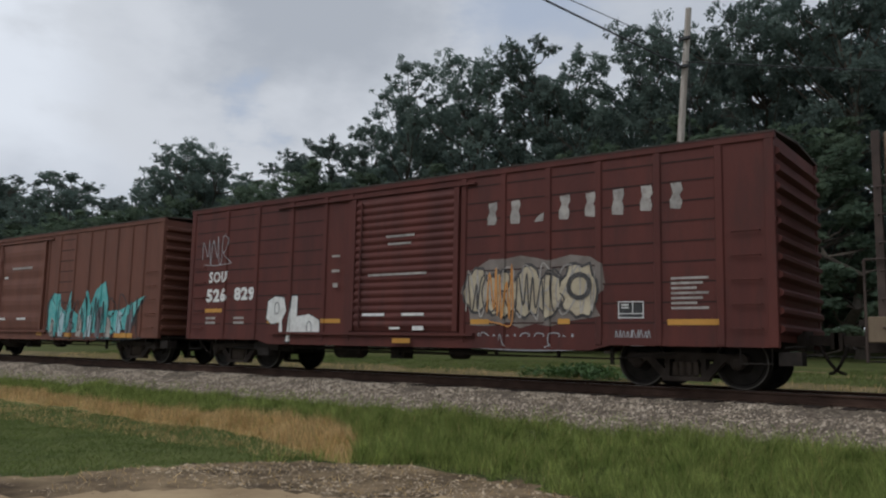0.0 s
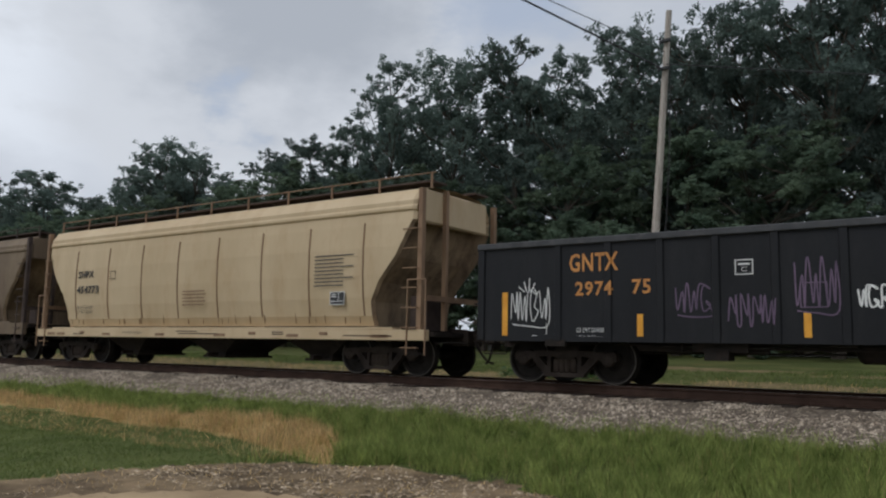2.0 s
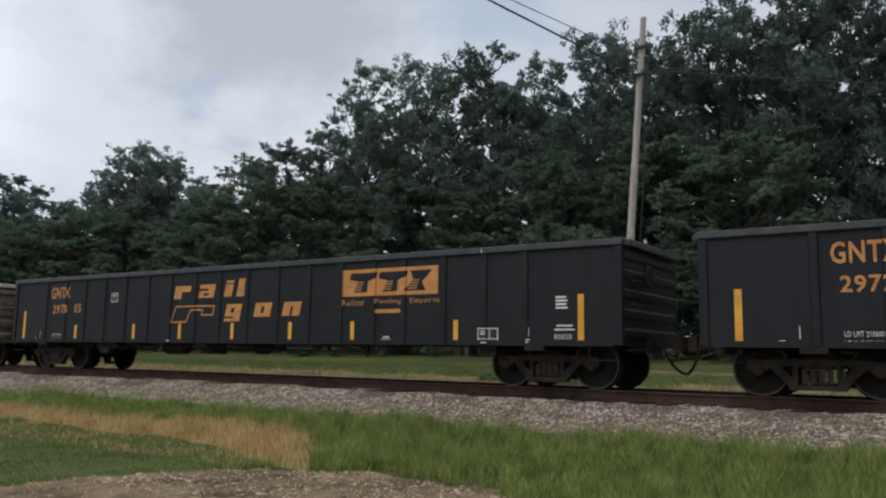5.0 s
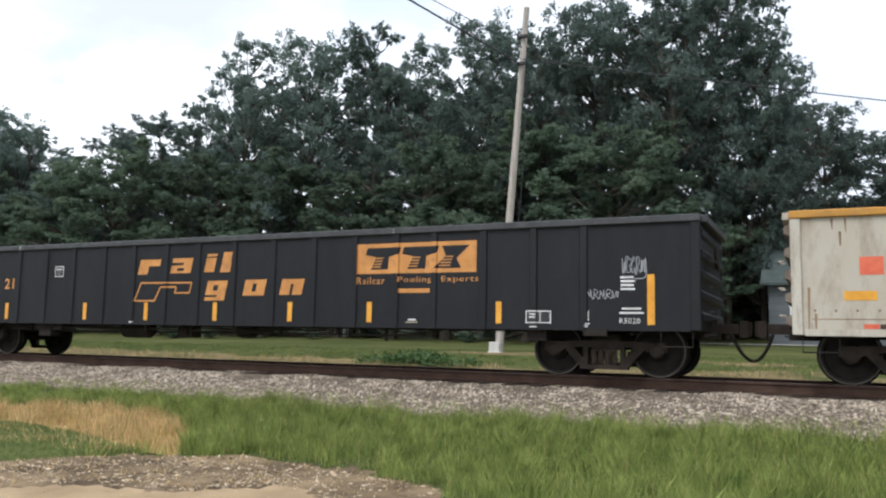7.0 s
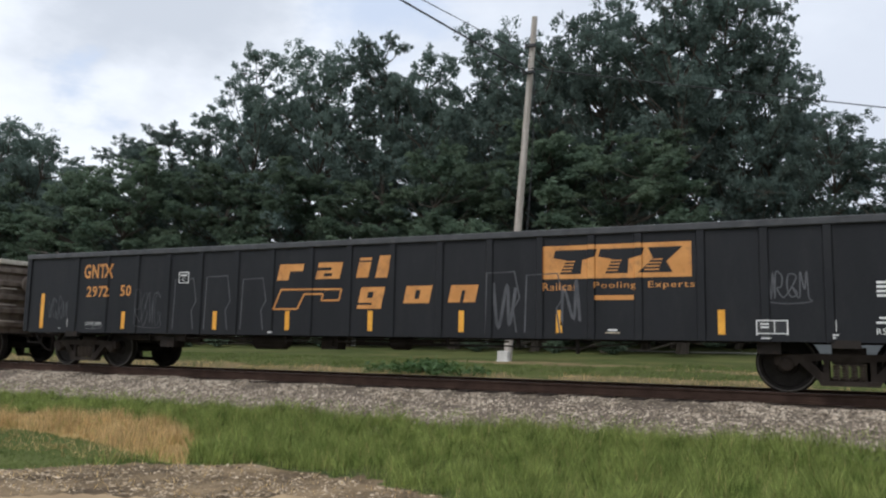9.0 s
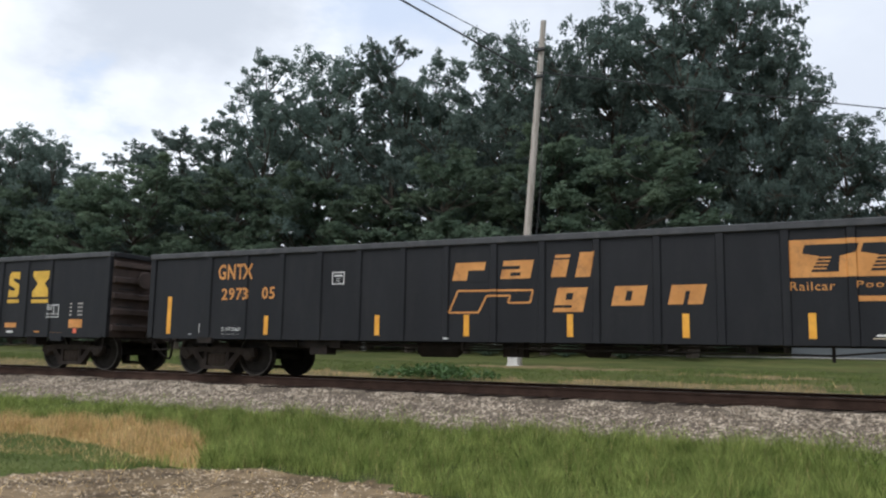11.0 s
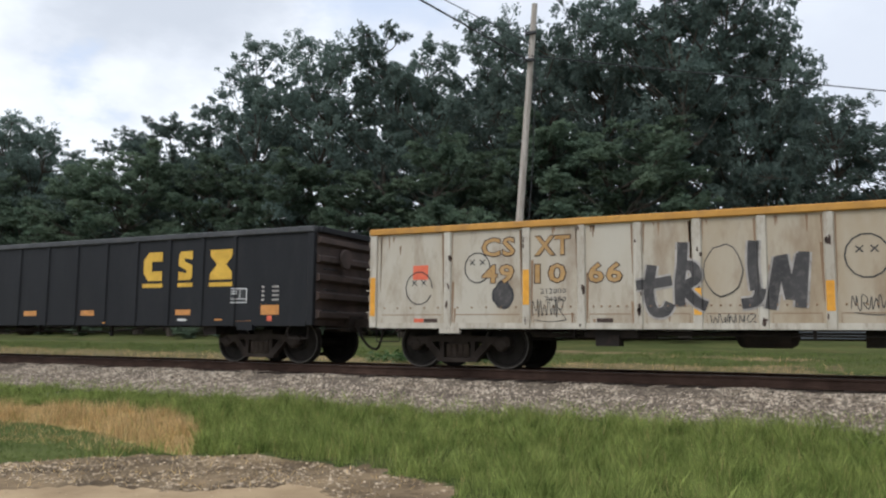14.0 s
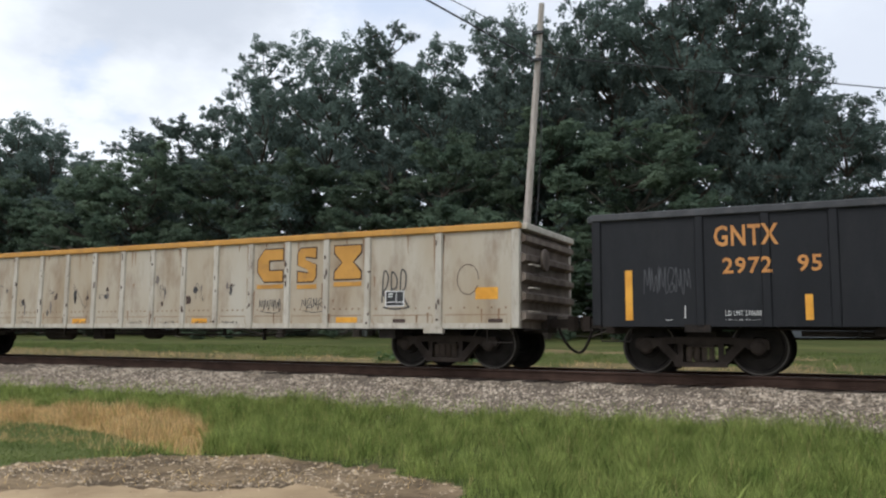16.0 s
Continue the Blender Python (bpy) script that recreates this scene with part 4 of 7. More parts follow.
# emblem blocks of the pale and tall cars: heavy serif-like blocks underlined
def emblem_trio(car, boxes, mat, y, line=None):
    (a, b, z0, z1), (c, d, y0, y1), (e, f, w0, w1) = boxes

    def under(x0, x1, z):
        return [[(x0, z), (x1, z), (x1, z + 0.09), (x0, z + 0.09)]]

    def first(x0, x1, z0, z1, g=0.0):
        # a rounded block, notched on one side
        h, w, c = z1 - z0, x1 - x0, (x1 - x0) * 0.26
        n0, n1 = z0 + h * 0.33 + g, z1 - h * 0.33 - g
        return [[(x0 + c, z0 - g), (x1 + g, z0 - g), (x1 + g, n0), (x0 + w * 0.45 + g, n0), (x0 + w * 0.45 + g, n1), (x1 + g, n1), (x1 + g, z1 + g), (x0 + c, z1 + g), (x0 - g, z1 - c * 1.2), (x0 - g, z0 + c * 1.2)]]

    def second(x0, x1, z0, z1, g=0.0):
        # a block notched on both sides
        h, w = z1 - z0, x1 - x0
        return [[(x0 - g, z0 - g), (x1 - w * 0.15, z0 - g), (x1 + g, z0 + h * 0.12), (x1 + g, z0 + h * 0.50), (x0 + w * 0.42, z0 + h * 0.66), (x0 + w * 0.42, z0 + h * 0.76 - g), (x1 + g, z0 + h * 0.70 - g), (x1 + g, z1 + g), (x0 + w * 0.15, z1 + g), (x0 - g, z1 - h * 0.12), (x0 - g, z1 - h * 0.50), (x0 + w * 0.58, z0 + h * 0.34), (x0 + w * 0.58, z0 + h * 0.24 + g), (x0 - g, z0 + h * 0.30 + g)]]

    def third(x0, x1, z0, z1, g=0.0):
        # an hourglass
        h, w, m = z1 - z0, x1 - x0, (z0 + z1) / 2
        return [[(x0 - g, z0 - g), (x1 + g, z0 - g), (x1 + g, z0 + h * 0.2 + g), (x0 + w * 0.70 + g, m), (x1 + g, z1 - h * 0.2 - g), (x1 + g, z1 + g), (x0 - g, z1 + g), (x0 - g, z1 - h * 0.2 - g), (x0 + w * 0.30 - g, m), (x0 - g, z0 + h * 0.2 + g)]]
    for make, (x0, x1, z0, z1) in zip((first, second, third), boxes):
        lift = 0.15
        if line:
            for k, p in enumerate(make(x0, x1, z0 + lift, z1, 0.028)):
                paint(car, "emblem_edge", [p], line, y + 0.0008 * k, "dark emblem edge")
        for k, p in enumerate(make(x0, x1, z0 + lift, z1)):
            paint(car, "emblem_block", [p], mat, y - 0.006 - 0.0008 * k, "heavy yellow block")
        paint(car, "emblem_underline", under(x0 - 0.02, x1 + 0.02, z0), mat, y - 0.003, "yellow underline")


# ---- the train, front to rear ----
FIRST_GON, PITCH = 30.72, 21.22


def place(k):
    return FIRST_GON + PITCH * k


def black_car(label):
    return gondola(label, BLACK, BLACK_RIM, BLACK, BLACK, 2.69, 0.80, RIB, BLACK)


BASE_BLACK = black_car("black open gondola car with orange blocks")
BASE_PALE = gondola("pale grey open gondola car with yellow top rail", GREY, YELLOW, GREY_POST, END_GREY, 2.66, 0.76, RIB_PALE, GREY_POST)
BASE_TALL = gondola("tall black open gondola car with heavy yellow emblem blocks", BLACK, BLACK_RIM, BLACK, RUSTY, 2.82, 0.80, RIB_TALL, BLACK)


def next_of(base, k, label):
    car = copy_thing(base, pose(place(k), TRACK, 0)) if base["used"] else base
    base["used"] = 1
    tagged(car, label)
    return start_of(car, place(k))


for b in (BASE_BLACK, BASE_PALE, BASE_TALL):
    b["used"] = 0
blacks = [(0, "2974", "75", "black gondola car with orange emblem blocks and white scrawls"), (2, "2973", "05", "plain black gondola car with orange emblem blocks"), (3, "2972", "81", "black gondola car with orange emblem blocks and long white scrawls"),
          (4, "2974", "21", "black gondola car with orange blocks and small scrawls"), (6, "2972", "50", "black gondola car with orange blocks and pale outlined graffiti"), (8, "2973", "05", "black gondola car with orange blocks and smudged grey scrawls"), (9, "2972", "63", "black gondola car with orange blocks and a chalked heart"), (13, "2972", "95", "black gondola car with orange blocks, following the pale cars")]
pales = [(1, "11 13", "pale grey gondola car with yellow top rail and blue spray"), (5, "11 21", "pale grey gondola car covered in mauve and blue graffiti"), (11, "10 66", "stained pale grey gondola car with dark cartoon graffiti"), (12, "10 63", "pale grey gondola car with a yellow top rail and few scrawls")]
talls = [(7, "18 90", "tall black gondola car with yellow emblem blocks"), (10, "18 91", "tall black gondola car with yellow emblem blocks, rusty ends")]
BLACKS = {k: next_of(BASE_BLACK, k, lab) for k, a, b, lab in blacks}
PALES = {k: next_of(BASE_PALE, k, lab) for k, n, lab in pales}
TALLS = {k: next_of(BASE_TALL, k, lab) for k, n, lab in talls}
painted_side(SHEET, W, RIB)
for k, a, b, lab in blacks:
    rail_marks(BLACKS[k], a, b, 100 + k)


def tall_marks(car, number):
    emblem_trio(car, [(15.16, 15.73, 1.64, 2.44), (16.22, 16.62, 1.64, 2.43), (17.13, 17.77, 1.63, 2.43)], GOLD, ON_POST)
    for text, x0, x1, z0 in (("CS", 2.0, 2.57, 1.76), ("XT", 2.96, 3.54, 1.75), ("49", 2.01, 2.55, 1.24), (number[:2], 2.97, 3.4, 1.24), (number[3:], 3.95, 4.4, 1.24)):
        words(car, text, x0, x1, z0, z0 + 0.32, GOLD, ON_POST, bold=0.03)
    for x0, x1 in ((0.68, 1.12), (2.97, 3.37), (5.99, 6.36), (8.1, 8.47), (11.15, 11.61), (13.17, 13.62), (16.17, 16.61), (18.54, 19.01)):
        wide = x0 < 1 or x0 > 18
        bar(car, "reflector", x0, x1, 1.02, 1.22 if wide else 1.14, ORANGE, over(RIB_TALL, x0, x1), "dull orange reflective strip")
    bar(car, "placard", 16.24, 16.5, 0.83, 0.94, WHITE, ON_SHEET, "small white placard")
    bar(car, "placard", 18.71, 18.83, 0.89, 1.0, RED, ON_SHEET, "small red placard")
    bar(car, "placard", 0.88, 1.0, 0.89, 0.98, RED, ON_SHEET, "small red placard")
    stencil_box(car, 17.72, 18.16, 1.27, 1.58, ON_POST)
    frame_box(car, 5.11, 5.34, 1.82, 2.06, GOLD, ON_SHEET, "C")
    for k in range(4):
        bar(car, "stencil_line", 18.55, 18.62, 1.58 - 0.09 * k, 1.62 - 0.09 * k, FADED_WHITE, ON_SHEET)
        bar(car, "stencil_line", 18.82, 19.0, 1.58 - 0.09 * k, 1.62 - 0.09 * k, FADED_WHITE, ON_SHEET)
    for text, x0, x1, z in (("LD LMT", 4.98, 5.36, 1.44), ("LT WT", 4.98, 5.3, 1.29), ("210300", 6.04, 6.4, 1.44), ("75700", 6.1, 6.4, 1.29)):
        words(car, text, x0, x1, z, z + 0.08, TAN_MARK, ON_SHEET)
    for x0, x1, z in ((0.2, 1.15, 0.85), (1.6, 1.9, 0.86), (17.3, 17.5, 0.9), (18.5, 19.4, 0.85), (13.95, 14.5, 0.83), (17.9, 18.3, 0.86)):
        bar(car, "stencil_line", x0, x1, z, z + 0.035, ORANGE if z < 1 else FADED_WHITE, over(RIB_TALL, x0, x1))


painted_side(SHEET, W, RIB_TALL)
for k, n, lab in talls:
    tall_marks(TALLS[k], n)


def pale_marks(car, number, side_bars):
    emblem_trio(car, [(13.95, 14.60, 1.57, 2.39), (14.99, 15.44, 1.55, 2.38), (15.90, 16.52, 1.58, 2.39)], YELLOW, ON_POST, SEAM_DARK)
    for text, x0, x1, z0, z1 in (("CS", 2.34, 2.98, 2.05, 2.38), ("XT", 3.36, 4.0, 2.04, 2.37), ("49", 2.35, 2.96, 1.56, 1.89), (number[:2], 3.36, 3.92, 1.55, 1.88), (number[3:], 4.32, 4.9, 1.54, 1.87)):
        words(car, text, x0 - 0.02, x1 + 0.02, z0 - 0.02, z1 + 0.02, SEAM_DARK, ON_POST, bold=0.05, name="lettering_edge")
        words(car, text, x0, x1, z0, z1, TAN_MARK, ON_POST - 0.003, bold=0.02)
    stencil_box(car, 17.09, 17.51, 1.17, 1.47, ON_SHEET)
    for text, x0, x1, z in (("LD LMT", 2.58, 2.94, 1.36), ("LT WT", 2.58, 2.88, 1.22), ("212000", 3.46, 3.92, 1.36), ("74000", 3.54, 3.92, 1.22)):
        words(car, text, x0, x1, z, z + 0.09, DARK_SPRAY, ON_SHEET)
    # rows of rivet heads and the drain covers along the lower edge
    spots = [p for (a, _), (b, _) in zip(RIB_PALE, RIB_PALE[1:]) for p in steps(a + 0.2, b - 0.2, 4)] + steps(0.3, 1.45, 4) + steps(18.5, 19.6, 4)
    rv = Shape()
    for x in spots:
        rv.turned([(-SHEET, 0.02), (-SHEET - 0.008, 0.016), (-SHEET - 0.012, 0.006)], "y", 6, (x, 0, 1.13))
    part("rivets", rv, SEAM, car, "row of rusty rivet heads")["kind"] = "stuff"
    for x in (1.3, 4.6, 17.4, 19.4):
        part("cover_plate", Shape().box(x - 0.14, x + 0.14, -SHEET - 0.012, -SHEET, 0.86, 0.93), SEAM_DARK, car, "small rusty cover plate", bevel=0.006)
    rng = random.Random(int(number.replace(" ", "")))
    for k in range(26):
        x, z = rng.uniform(0.2, 19.6), rng.choice((rng.uniform(0.78, 0.95), rng.uniform(1.0, 2.5)))
        h = rng.uniform(0.05, 0.3)
        y = over(RIB_PALE, x - 0.05, x + 0.05)
        paint(car, "rust_run", [[(x, z), (x + rng.uniform(0.01, 0.025), z), (x + rng.uniform(0.02, 0.045), z + h), (x - 0.01, z + h)]], SEAM, y, "rust streak")
    for x0, x1, z0, z1 in side_bars:
        bar(car, "reflector", x0, x1, z0, z1, AMBER, over(RIB_PALE, x0, x1), "amber reflective strip")


UPRIGHT = [(-0.0, 0.10, 1.14, 2.02), (3.14, 3.26, 1.17, 1.79), (6.06, 6.18, 0.98, 1.41), (7.98, 8.1, 1.03, 1.49), (10.0, 10.12, 1.0, 1.5), (11.8, 11.92, 1.05, 1.55), (13.7, 13.82, 1.05, 1.55), (16.62, 16.74, 1.1, 1.65)]
FLAT = [(0.39, 0.85, 1.2, 1.42), (4.4, 4.85, 0.86, 0.97), (8.29, 8.77, 0.84, 0.97), (12.13, 12.58, 0.84, 0.96), (15.95, 16.45, 0.86, 0.97), (19.0, 19.45, 1.28, 1.5)]
PAINTED = [(0.7, 1.14, 1.28, 1.42), (6.42, 6.84, 0.78, 0.89), (9.33, 9.8, 0.78, 0.90), (12.11, 12.57, 0.78, 0.88), (14.98, 15.41, 0.78, 0.88), (18.4, 18.87, 1.3, 1.53)]
painted_side(SHEET, W, RIB_PALE)
for k, n, lab in pales:
    pale_marks(PALES[k], n, {1: FLAT, 5: PAINTED, 11: UPRIGHT, 12: FLAT}[k])
for k in (1, 5, 11):
    bar(PALES[k], "placard", 0.92, 1.24, 1.66, 1.93, RED, ON_SHEET, "faded red placard")
    bar(PALES[k], "placard", 0.95, 1.15, 0.86, 0.93, RED, ON_SHEET, "small red placard")


# ---- covered hopper cars ----
HOP = 15.6
SECTION = [(1.08, 1.30), (1.3, 1.40), (1.7, 1.47), (2.2, 1.51), (2.8, 1.52), (3.3, 1.49), (3.55, 1.46), (3.58, 1.50), (3.64, 1.50), (3.68, 1.47), (3.78, 1.47), (3.82, 1.44), (4.02, 1.30), (4.12, 1.0), (4.18, 0.0)]

# rust stains, with the shade of the undercut ends also put into the colour
END_RUST_SHADE = material("rusty_shaded_slope_sheet", (0.15, 0.10, 0.06), (0.36, 0.26, 0.155), 1.6, 0.85, grime=(0.07, 0.04, 0.022), grime_amount=0.9, stretch=(1, 1, 0.5), bump=0.3)


def hopper_end(z):
    """How far the sloping end is cut back at a height."""
    steps_of = [(3.35, 0.42), (2.6, 0.84), (2.05, 1.32), (1.64, 1.54)]
    if z >= 3.35:
        return 0.42
    for (za, a), (zb, b) in zip(steps_of, steps_of[1:]):
        if z >= zb:
            return a + (za - z) / (za - zb) * (b - a)
    return 1.55


def hopper(label, paint_mat, sill_mat, seam, seams, sill0, sill1, rail_mat):
    car = thing("covered_hopper_car", pose(0, TRACK, 0), label, "railway car", "cars of the freight train")
    rows = []
    zs = sorted(set([z for z, _ in SECTION] + [1.5, 1.64, 2.05, 2.6, 3.0, 3.35]))
    for z in zs:
        for (za, wa), (zb, wb) in zip(SECTION, SECTION[1:]):
            if za <= z <= zb:
                rows.append((z, wa + (wb - wa) * (z - za) / (zb - za)))
                break
    f = Shape()
    for z, w in rows:
        e = hopper_end(z)
        # the side sheets turn in towards the sloping end sheets
        f.v.extend([(e + 0.3, 0, z), (e + 0.3, -w + 0.25, z), (e + 0.04, -w + 0.06, z), (e + 0.12, -w, z), (HOP - e - 0.12, -w, z), (HOP - e - 0.04, -w + 0.06, z), (HOP - e - 0.3, -w + 0.25, z), (HOP - e - 0.3, 0, z),
                    (HOP - e - 0.3, w - 0.25, z), (HOP - e - 0.04, w - 0.06, z), (HOP - e - 0.12, w, z), (e + 0.12, w, z), (e + 0.04, w - 0.06, z), (e + 0.3, w - 0.25, z)])
    n = 14
    for k in range(len(rows) - 1):
        f.f.extend([k * n + i, k * n + (i + 1) % n, (k + 1) * n + (i + 1) % n, (k + 1) * n + i] for i in range(n))
    f.f.extend([[i for i in range(n)], [(len(rows) - 1) * n + i for i in range(n)]])
    body = part("body", f, paint_mat, car)
    # sloping end faces take the rusty colour that is darkened for shade
    body.data.materials.append(END_RUST_SHADE)
    for p in body.data.polygons:
        if abs(p.normal.x) > 0.3 and p.center.z < 3.35:
            p.material_index = 1
    for x in seams:
        pts = [(x, -w - 0.004, z) for z, w in rows if 1.25 <= z <= 3.5]
        part("seam", Shape().path(pts, 0.022, 5), seam, body, "dark vertical weld seam")
    for s in (-1, 1):
        a, b = sorted((s * 1.52, s * 1.40))
        part("side_sill", Shape().box(0.1, HOP - 0.1, a, b, sill0, sill1), sill_mat, car, bevel=0.012)
        part("sill_ledge", Shape().box(1.0, HOP - 1.0, min(a, s * 1.2), max(b, s * 1.2) if s < 0 else s * 1.5, sill1, sill1 + 0.05), sill_mat, car)
    # outlet hoppers between the trucks
    for x in (4.1, 7.95, 11.8):
        g = Shape()
        rings = [(1.08, 1.5, 1.25), (0.85, 1.15, 1.0), (0.42, 0.38, 0.75), (0.30, 0.38, 0.75)]
        for z, a, b in rings:
            g.v.extend([(x - a, -b, z), (x + a, -b, z), (x + a, b, z), (x - a, b, z)])
        for k in range(3):
            g.f.extend([4 * k + i, 4 * k + (i + 1) % 4, 4 * k + 4 + (i + 1) % 4, 4 * k + 4 + i] for i in range(4))
        g.f.extend([[0, 1, 2, 3], [12, 13, 14, 15]])
        hop = part("outlet_hopper", g, UNDER, car, "dark sloping outlet hopper")
        part("outlet_gate", Shape().box(x - 0.45, x + 0.45, -0.82, 0.82, 0.27, 0.33).tube((x, -1.05, 0.36), (x, -0.7, 0.36), 0.05, n=8), TRUCK, hop, "rusty sliding gate")
    # end platforms, posts, ladders and the sloping braces
    for e, d in ((0.0, 1), (HOP, -1)):
        a, b = sorted((e, e + d * 1.7))
        part("end_platform", Shape().box(a, b, -1.4, 1.4, sill1 - 0.14, sill1 - 0.04), UNDER, car)
        for y in (-1.42, 1.42):
            part("corner_post", Shape().box(*sorted((e + d * 0.28, e + d * 0.39)), y - 0.06, y + 0.06, sill1, 4.02), rail_mat, car)
        part("end_post", Shape().box(*sorted((e + d * 0.32, e + d * 0.42)), -0.55, -0.45, sill1, 4.1), rail_mat, car)
        part("end_sheet", Shape().box(*sorted((e + d * 0.42, e + d * 0.5)), -1.26, 1.26, 3.32, 4.06), paint_mat, car, bevel=0.09)
        part("cross_brace", Shape().box(*sorted((e + d * 0.3, e + d * 0.4)), -1.36, 1.36, 1.62, 1.74), rail_mat, car)
        for k in range(7):
            z = 0.62 + 0.42 * k
            part("ladder_rung", Shape().path([(e + d * 0.34, -1.47, z), (e + d * 0.34, -1.55, z), (e + d * 0.74, -1.55, z), (e + d * 0.74, -1.47, z)], 0.014, 5), rail_mat, car)
        for x in (e + d * 0.12, e + d * 0.60):
            part("ladder_rail", Shape().path([(x, -1.53, sill0 - 0.3), (x, -1.53, 2.05)], 0.02, 5), rail_mat, car)
        part("hand_rail", Shape().path([(e + d * 0.12, -1.53, 2.05), (e + d * 0.60, -1.53, 2.05)], 0.018, 5), rail_mat, car)
    part("brake_box", Shape().box(HOP - 1.0, HOP - 0.55, -0.9, -0.35, sill1, 1.75), RUSTY, car, "rusty brake housing")
    # roof: hatches and running boards with low rails
    part("hatch_cover", Shape().box(0.9, HOP - 0.9, -0.32, 0.32, 4.14, 4.26), paint_mat, car)
    for y in (-0.85, 0.85):
        part("running_board", Shape().box(0.5, HOP - 0.3, y - 0.28, y + 0.28, 4.21, 4.25), SEAM_DARK, car, "dark steel roof walk")
    edge = Shape().path([(0.5, -1.14, 4.40), (HOP - 0.2, -1.14, 4.40)], 0.016, 5)
    part("roof_rail", edge, rail_mat, car, "thin roof rail")
    for k in range(11):
        x = 0.55 + (HOP - 0.85) * k / 10
        part("rail_post", Shape().box(x - 0.022, x + 0.022, -1.16, -1.13, 4.05, 4.41), rail_mat, car)
    underframe(car, HOP, sill0 - 0.02)
    add_trucks(car, HOP, 1.72)
    return car


SEAMS = (2.16, 3.85, 5.49, 7.12, 8.76, 10.42, 12.05, 13.72)
CREAM_HOP = start_of(hopper("dusty cream covered hopper car with curved sides", CREAM, CREAM, SEAM, SEAMS, 0.77, 1.0, SEAM), 13.95)
TAUPE_HOP = start_of(hopper("dusty taupe covered hopper car with curved sides and white scrawls", TAUPE, TAUPE, SEAM_DARK, (2.3, 3.93, 5.74, 7.61, 9.38, 11.16, 13.0), 0.82, 1.2, RUSTY), -2.3)
OFF_HOP = -1.53


def hop_y(z):
    for (za, wa), (zb, wb) in zip(SECTION, SECTION[1:]):
        if za <= z <= zb:
            return -(wa + (wb - wa) * (z - za) / (zb - za)) - 0.012
    return OFF_HOP


painted_side(0.0, 0.0, [])
c = CREAM_HOP
words(c, "SHPX", 2.3, 3.12, 2.52, 2.73, INK, -1.535, bold=0.03)
words(c, "454773", 2.27, 3.42, 2.05, 2.28, INK, -1.535, bold=0.03)
words(c, "LD LMT 223800", 2.3, 3.1, 1.60, 1.69, INK, -1.50)
words(c, "LT WT 62100", 2.3, 3.1, 1.46, 1.55, INK, -1.49)
frame_box(c, 3.98, 4.25, 2.44, 2.68, SEAM_DARK, -1.535)
for k in range(9):
    bar(c, "stencil_line", 12.25, 13.15 + 0.3 * ((k * 7) % 3 == 0), 2.66 - 0.085 * k, 2.685 - 0.085 * k, DARK_SPRAY, -1.535)
for k in range(5):
    bar(c, "stencil_line", 7.4, 8.3 + 0.06 * (k % 2), 1.98 - 0.09 * k, 2.01 - 0.09 * k, SEAM, -1.53)
stencil_box(c, 12.75, 13.2, 1.55, 1.85, -1.51)
words(c, "CENTER FLOW", 4.75, 5.7, 0.86, 0.93, INK, -1.525)
for x0, x1 in ((0.75, 1.2), (1.3, 1.75), (3.75, 4.15), (6.3, 6.7), (8.75, 9.2), (11.4, 11.8), (14.0, 14.5)):
    bar(c, "reflector", x0, x1, 0.82, 0.89, SEAM, -1.525, "dull olive reflective strip")
for x in (2.7, 10.2, 12.6):
    part("cover_plate", Shape().box(x - 0.13, x + 0.13, -1.535, -1.52, 0.87, 0.94), SEAM, c, bevel=0.01)
for x0, x1, z in ((7.2, 8.1, 0.93), (7.3, 8.9, 0.87), (10.9, 11.3, 0.92), (10.9, 11.3, 0.87), (13.2, 14.6, 0.85), (2.2, 2.75, 0.84)):
    bar(c, "stencil_line", x0, x1, z, z + 0.025, SEAM_DARK, -1.525)
rng_s = random.Random(3)
for k in range(26):
    x = rng_s.uniform(1.7, 14.0)
    part("rust_run", Shape().path([(x, hop_y(1.2) - 0.0, 1.14), (x + 0.01, hop_y(1.3), 1.3 + rng_s.uniform(0, 0.25))], rng_s.uniform(0.008, 0.014), 4), SEAM, c, "rust streak")
c = TAUPE_HOP
bar(c, "placard", 2.0, 3.2, 2.38, 2.62, FADED_WHITE, -1.535, "white patch")
words(c, "IPBX", 2.2, 2.95, 2.42, 2.58, INK, -1.538, bold=0.03)
words(c, "75094", 2.1, 3.1, 2.0, 2.2, INK, -1.535)
for x0, x1, z in ((2.1, 3.2, 1.78), (2.1, 3.2, 1.66)):
    bar(c, "stencil_line", x0, x1, z, z + 0.06, FADED_WHITE, -1.525)
tag(c, 2.6, 3.6, 1.35, 2.2, INK, -1.538, 5, 2, 0.02)
for x in (1.72, 4.9, 9.05, 11.0, 13.62):
    bar(c, "reflector", x, x + 0.14, 1.25, 1.85, AMBER if x > 13 else TAN_MARK, -1.53, "amber reflective strip")
bar(c, "placard", 7.48, 7.86, 1.5, 1.92, FADED_WHITE, -1.535, "white square placard")
bar(c, "paint_patch", 8.6, 9.95, 1.62, 1.92, OXIDE, -1.53, "dull red paint patch")
stencil_box(c, 8.9, 9.75, 1.42, 1.62, -1.536)
stencil_box(c, 11.2, 11.62, 1.42, 1.72, -1.53)
tag(c, 13.0, 13.5, 1.6, 1.95, INK, -1.53, 9, 3, 0.016)
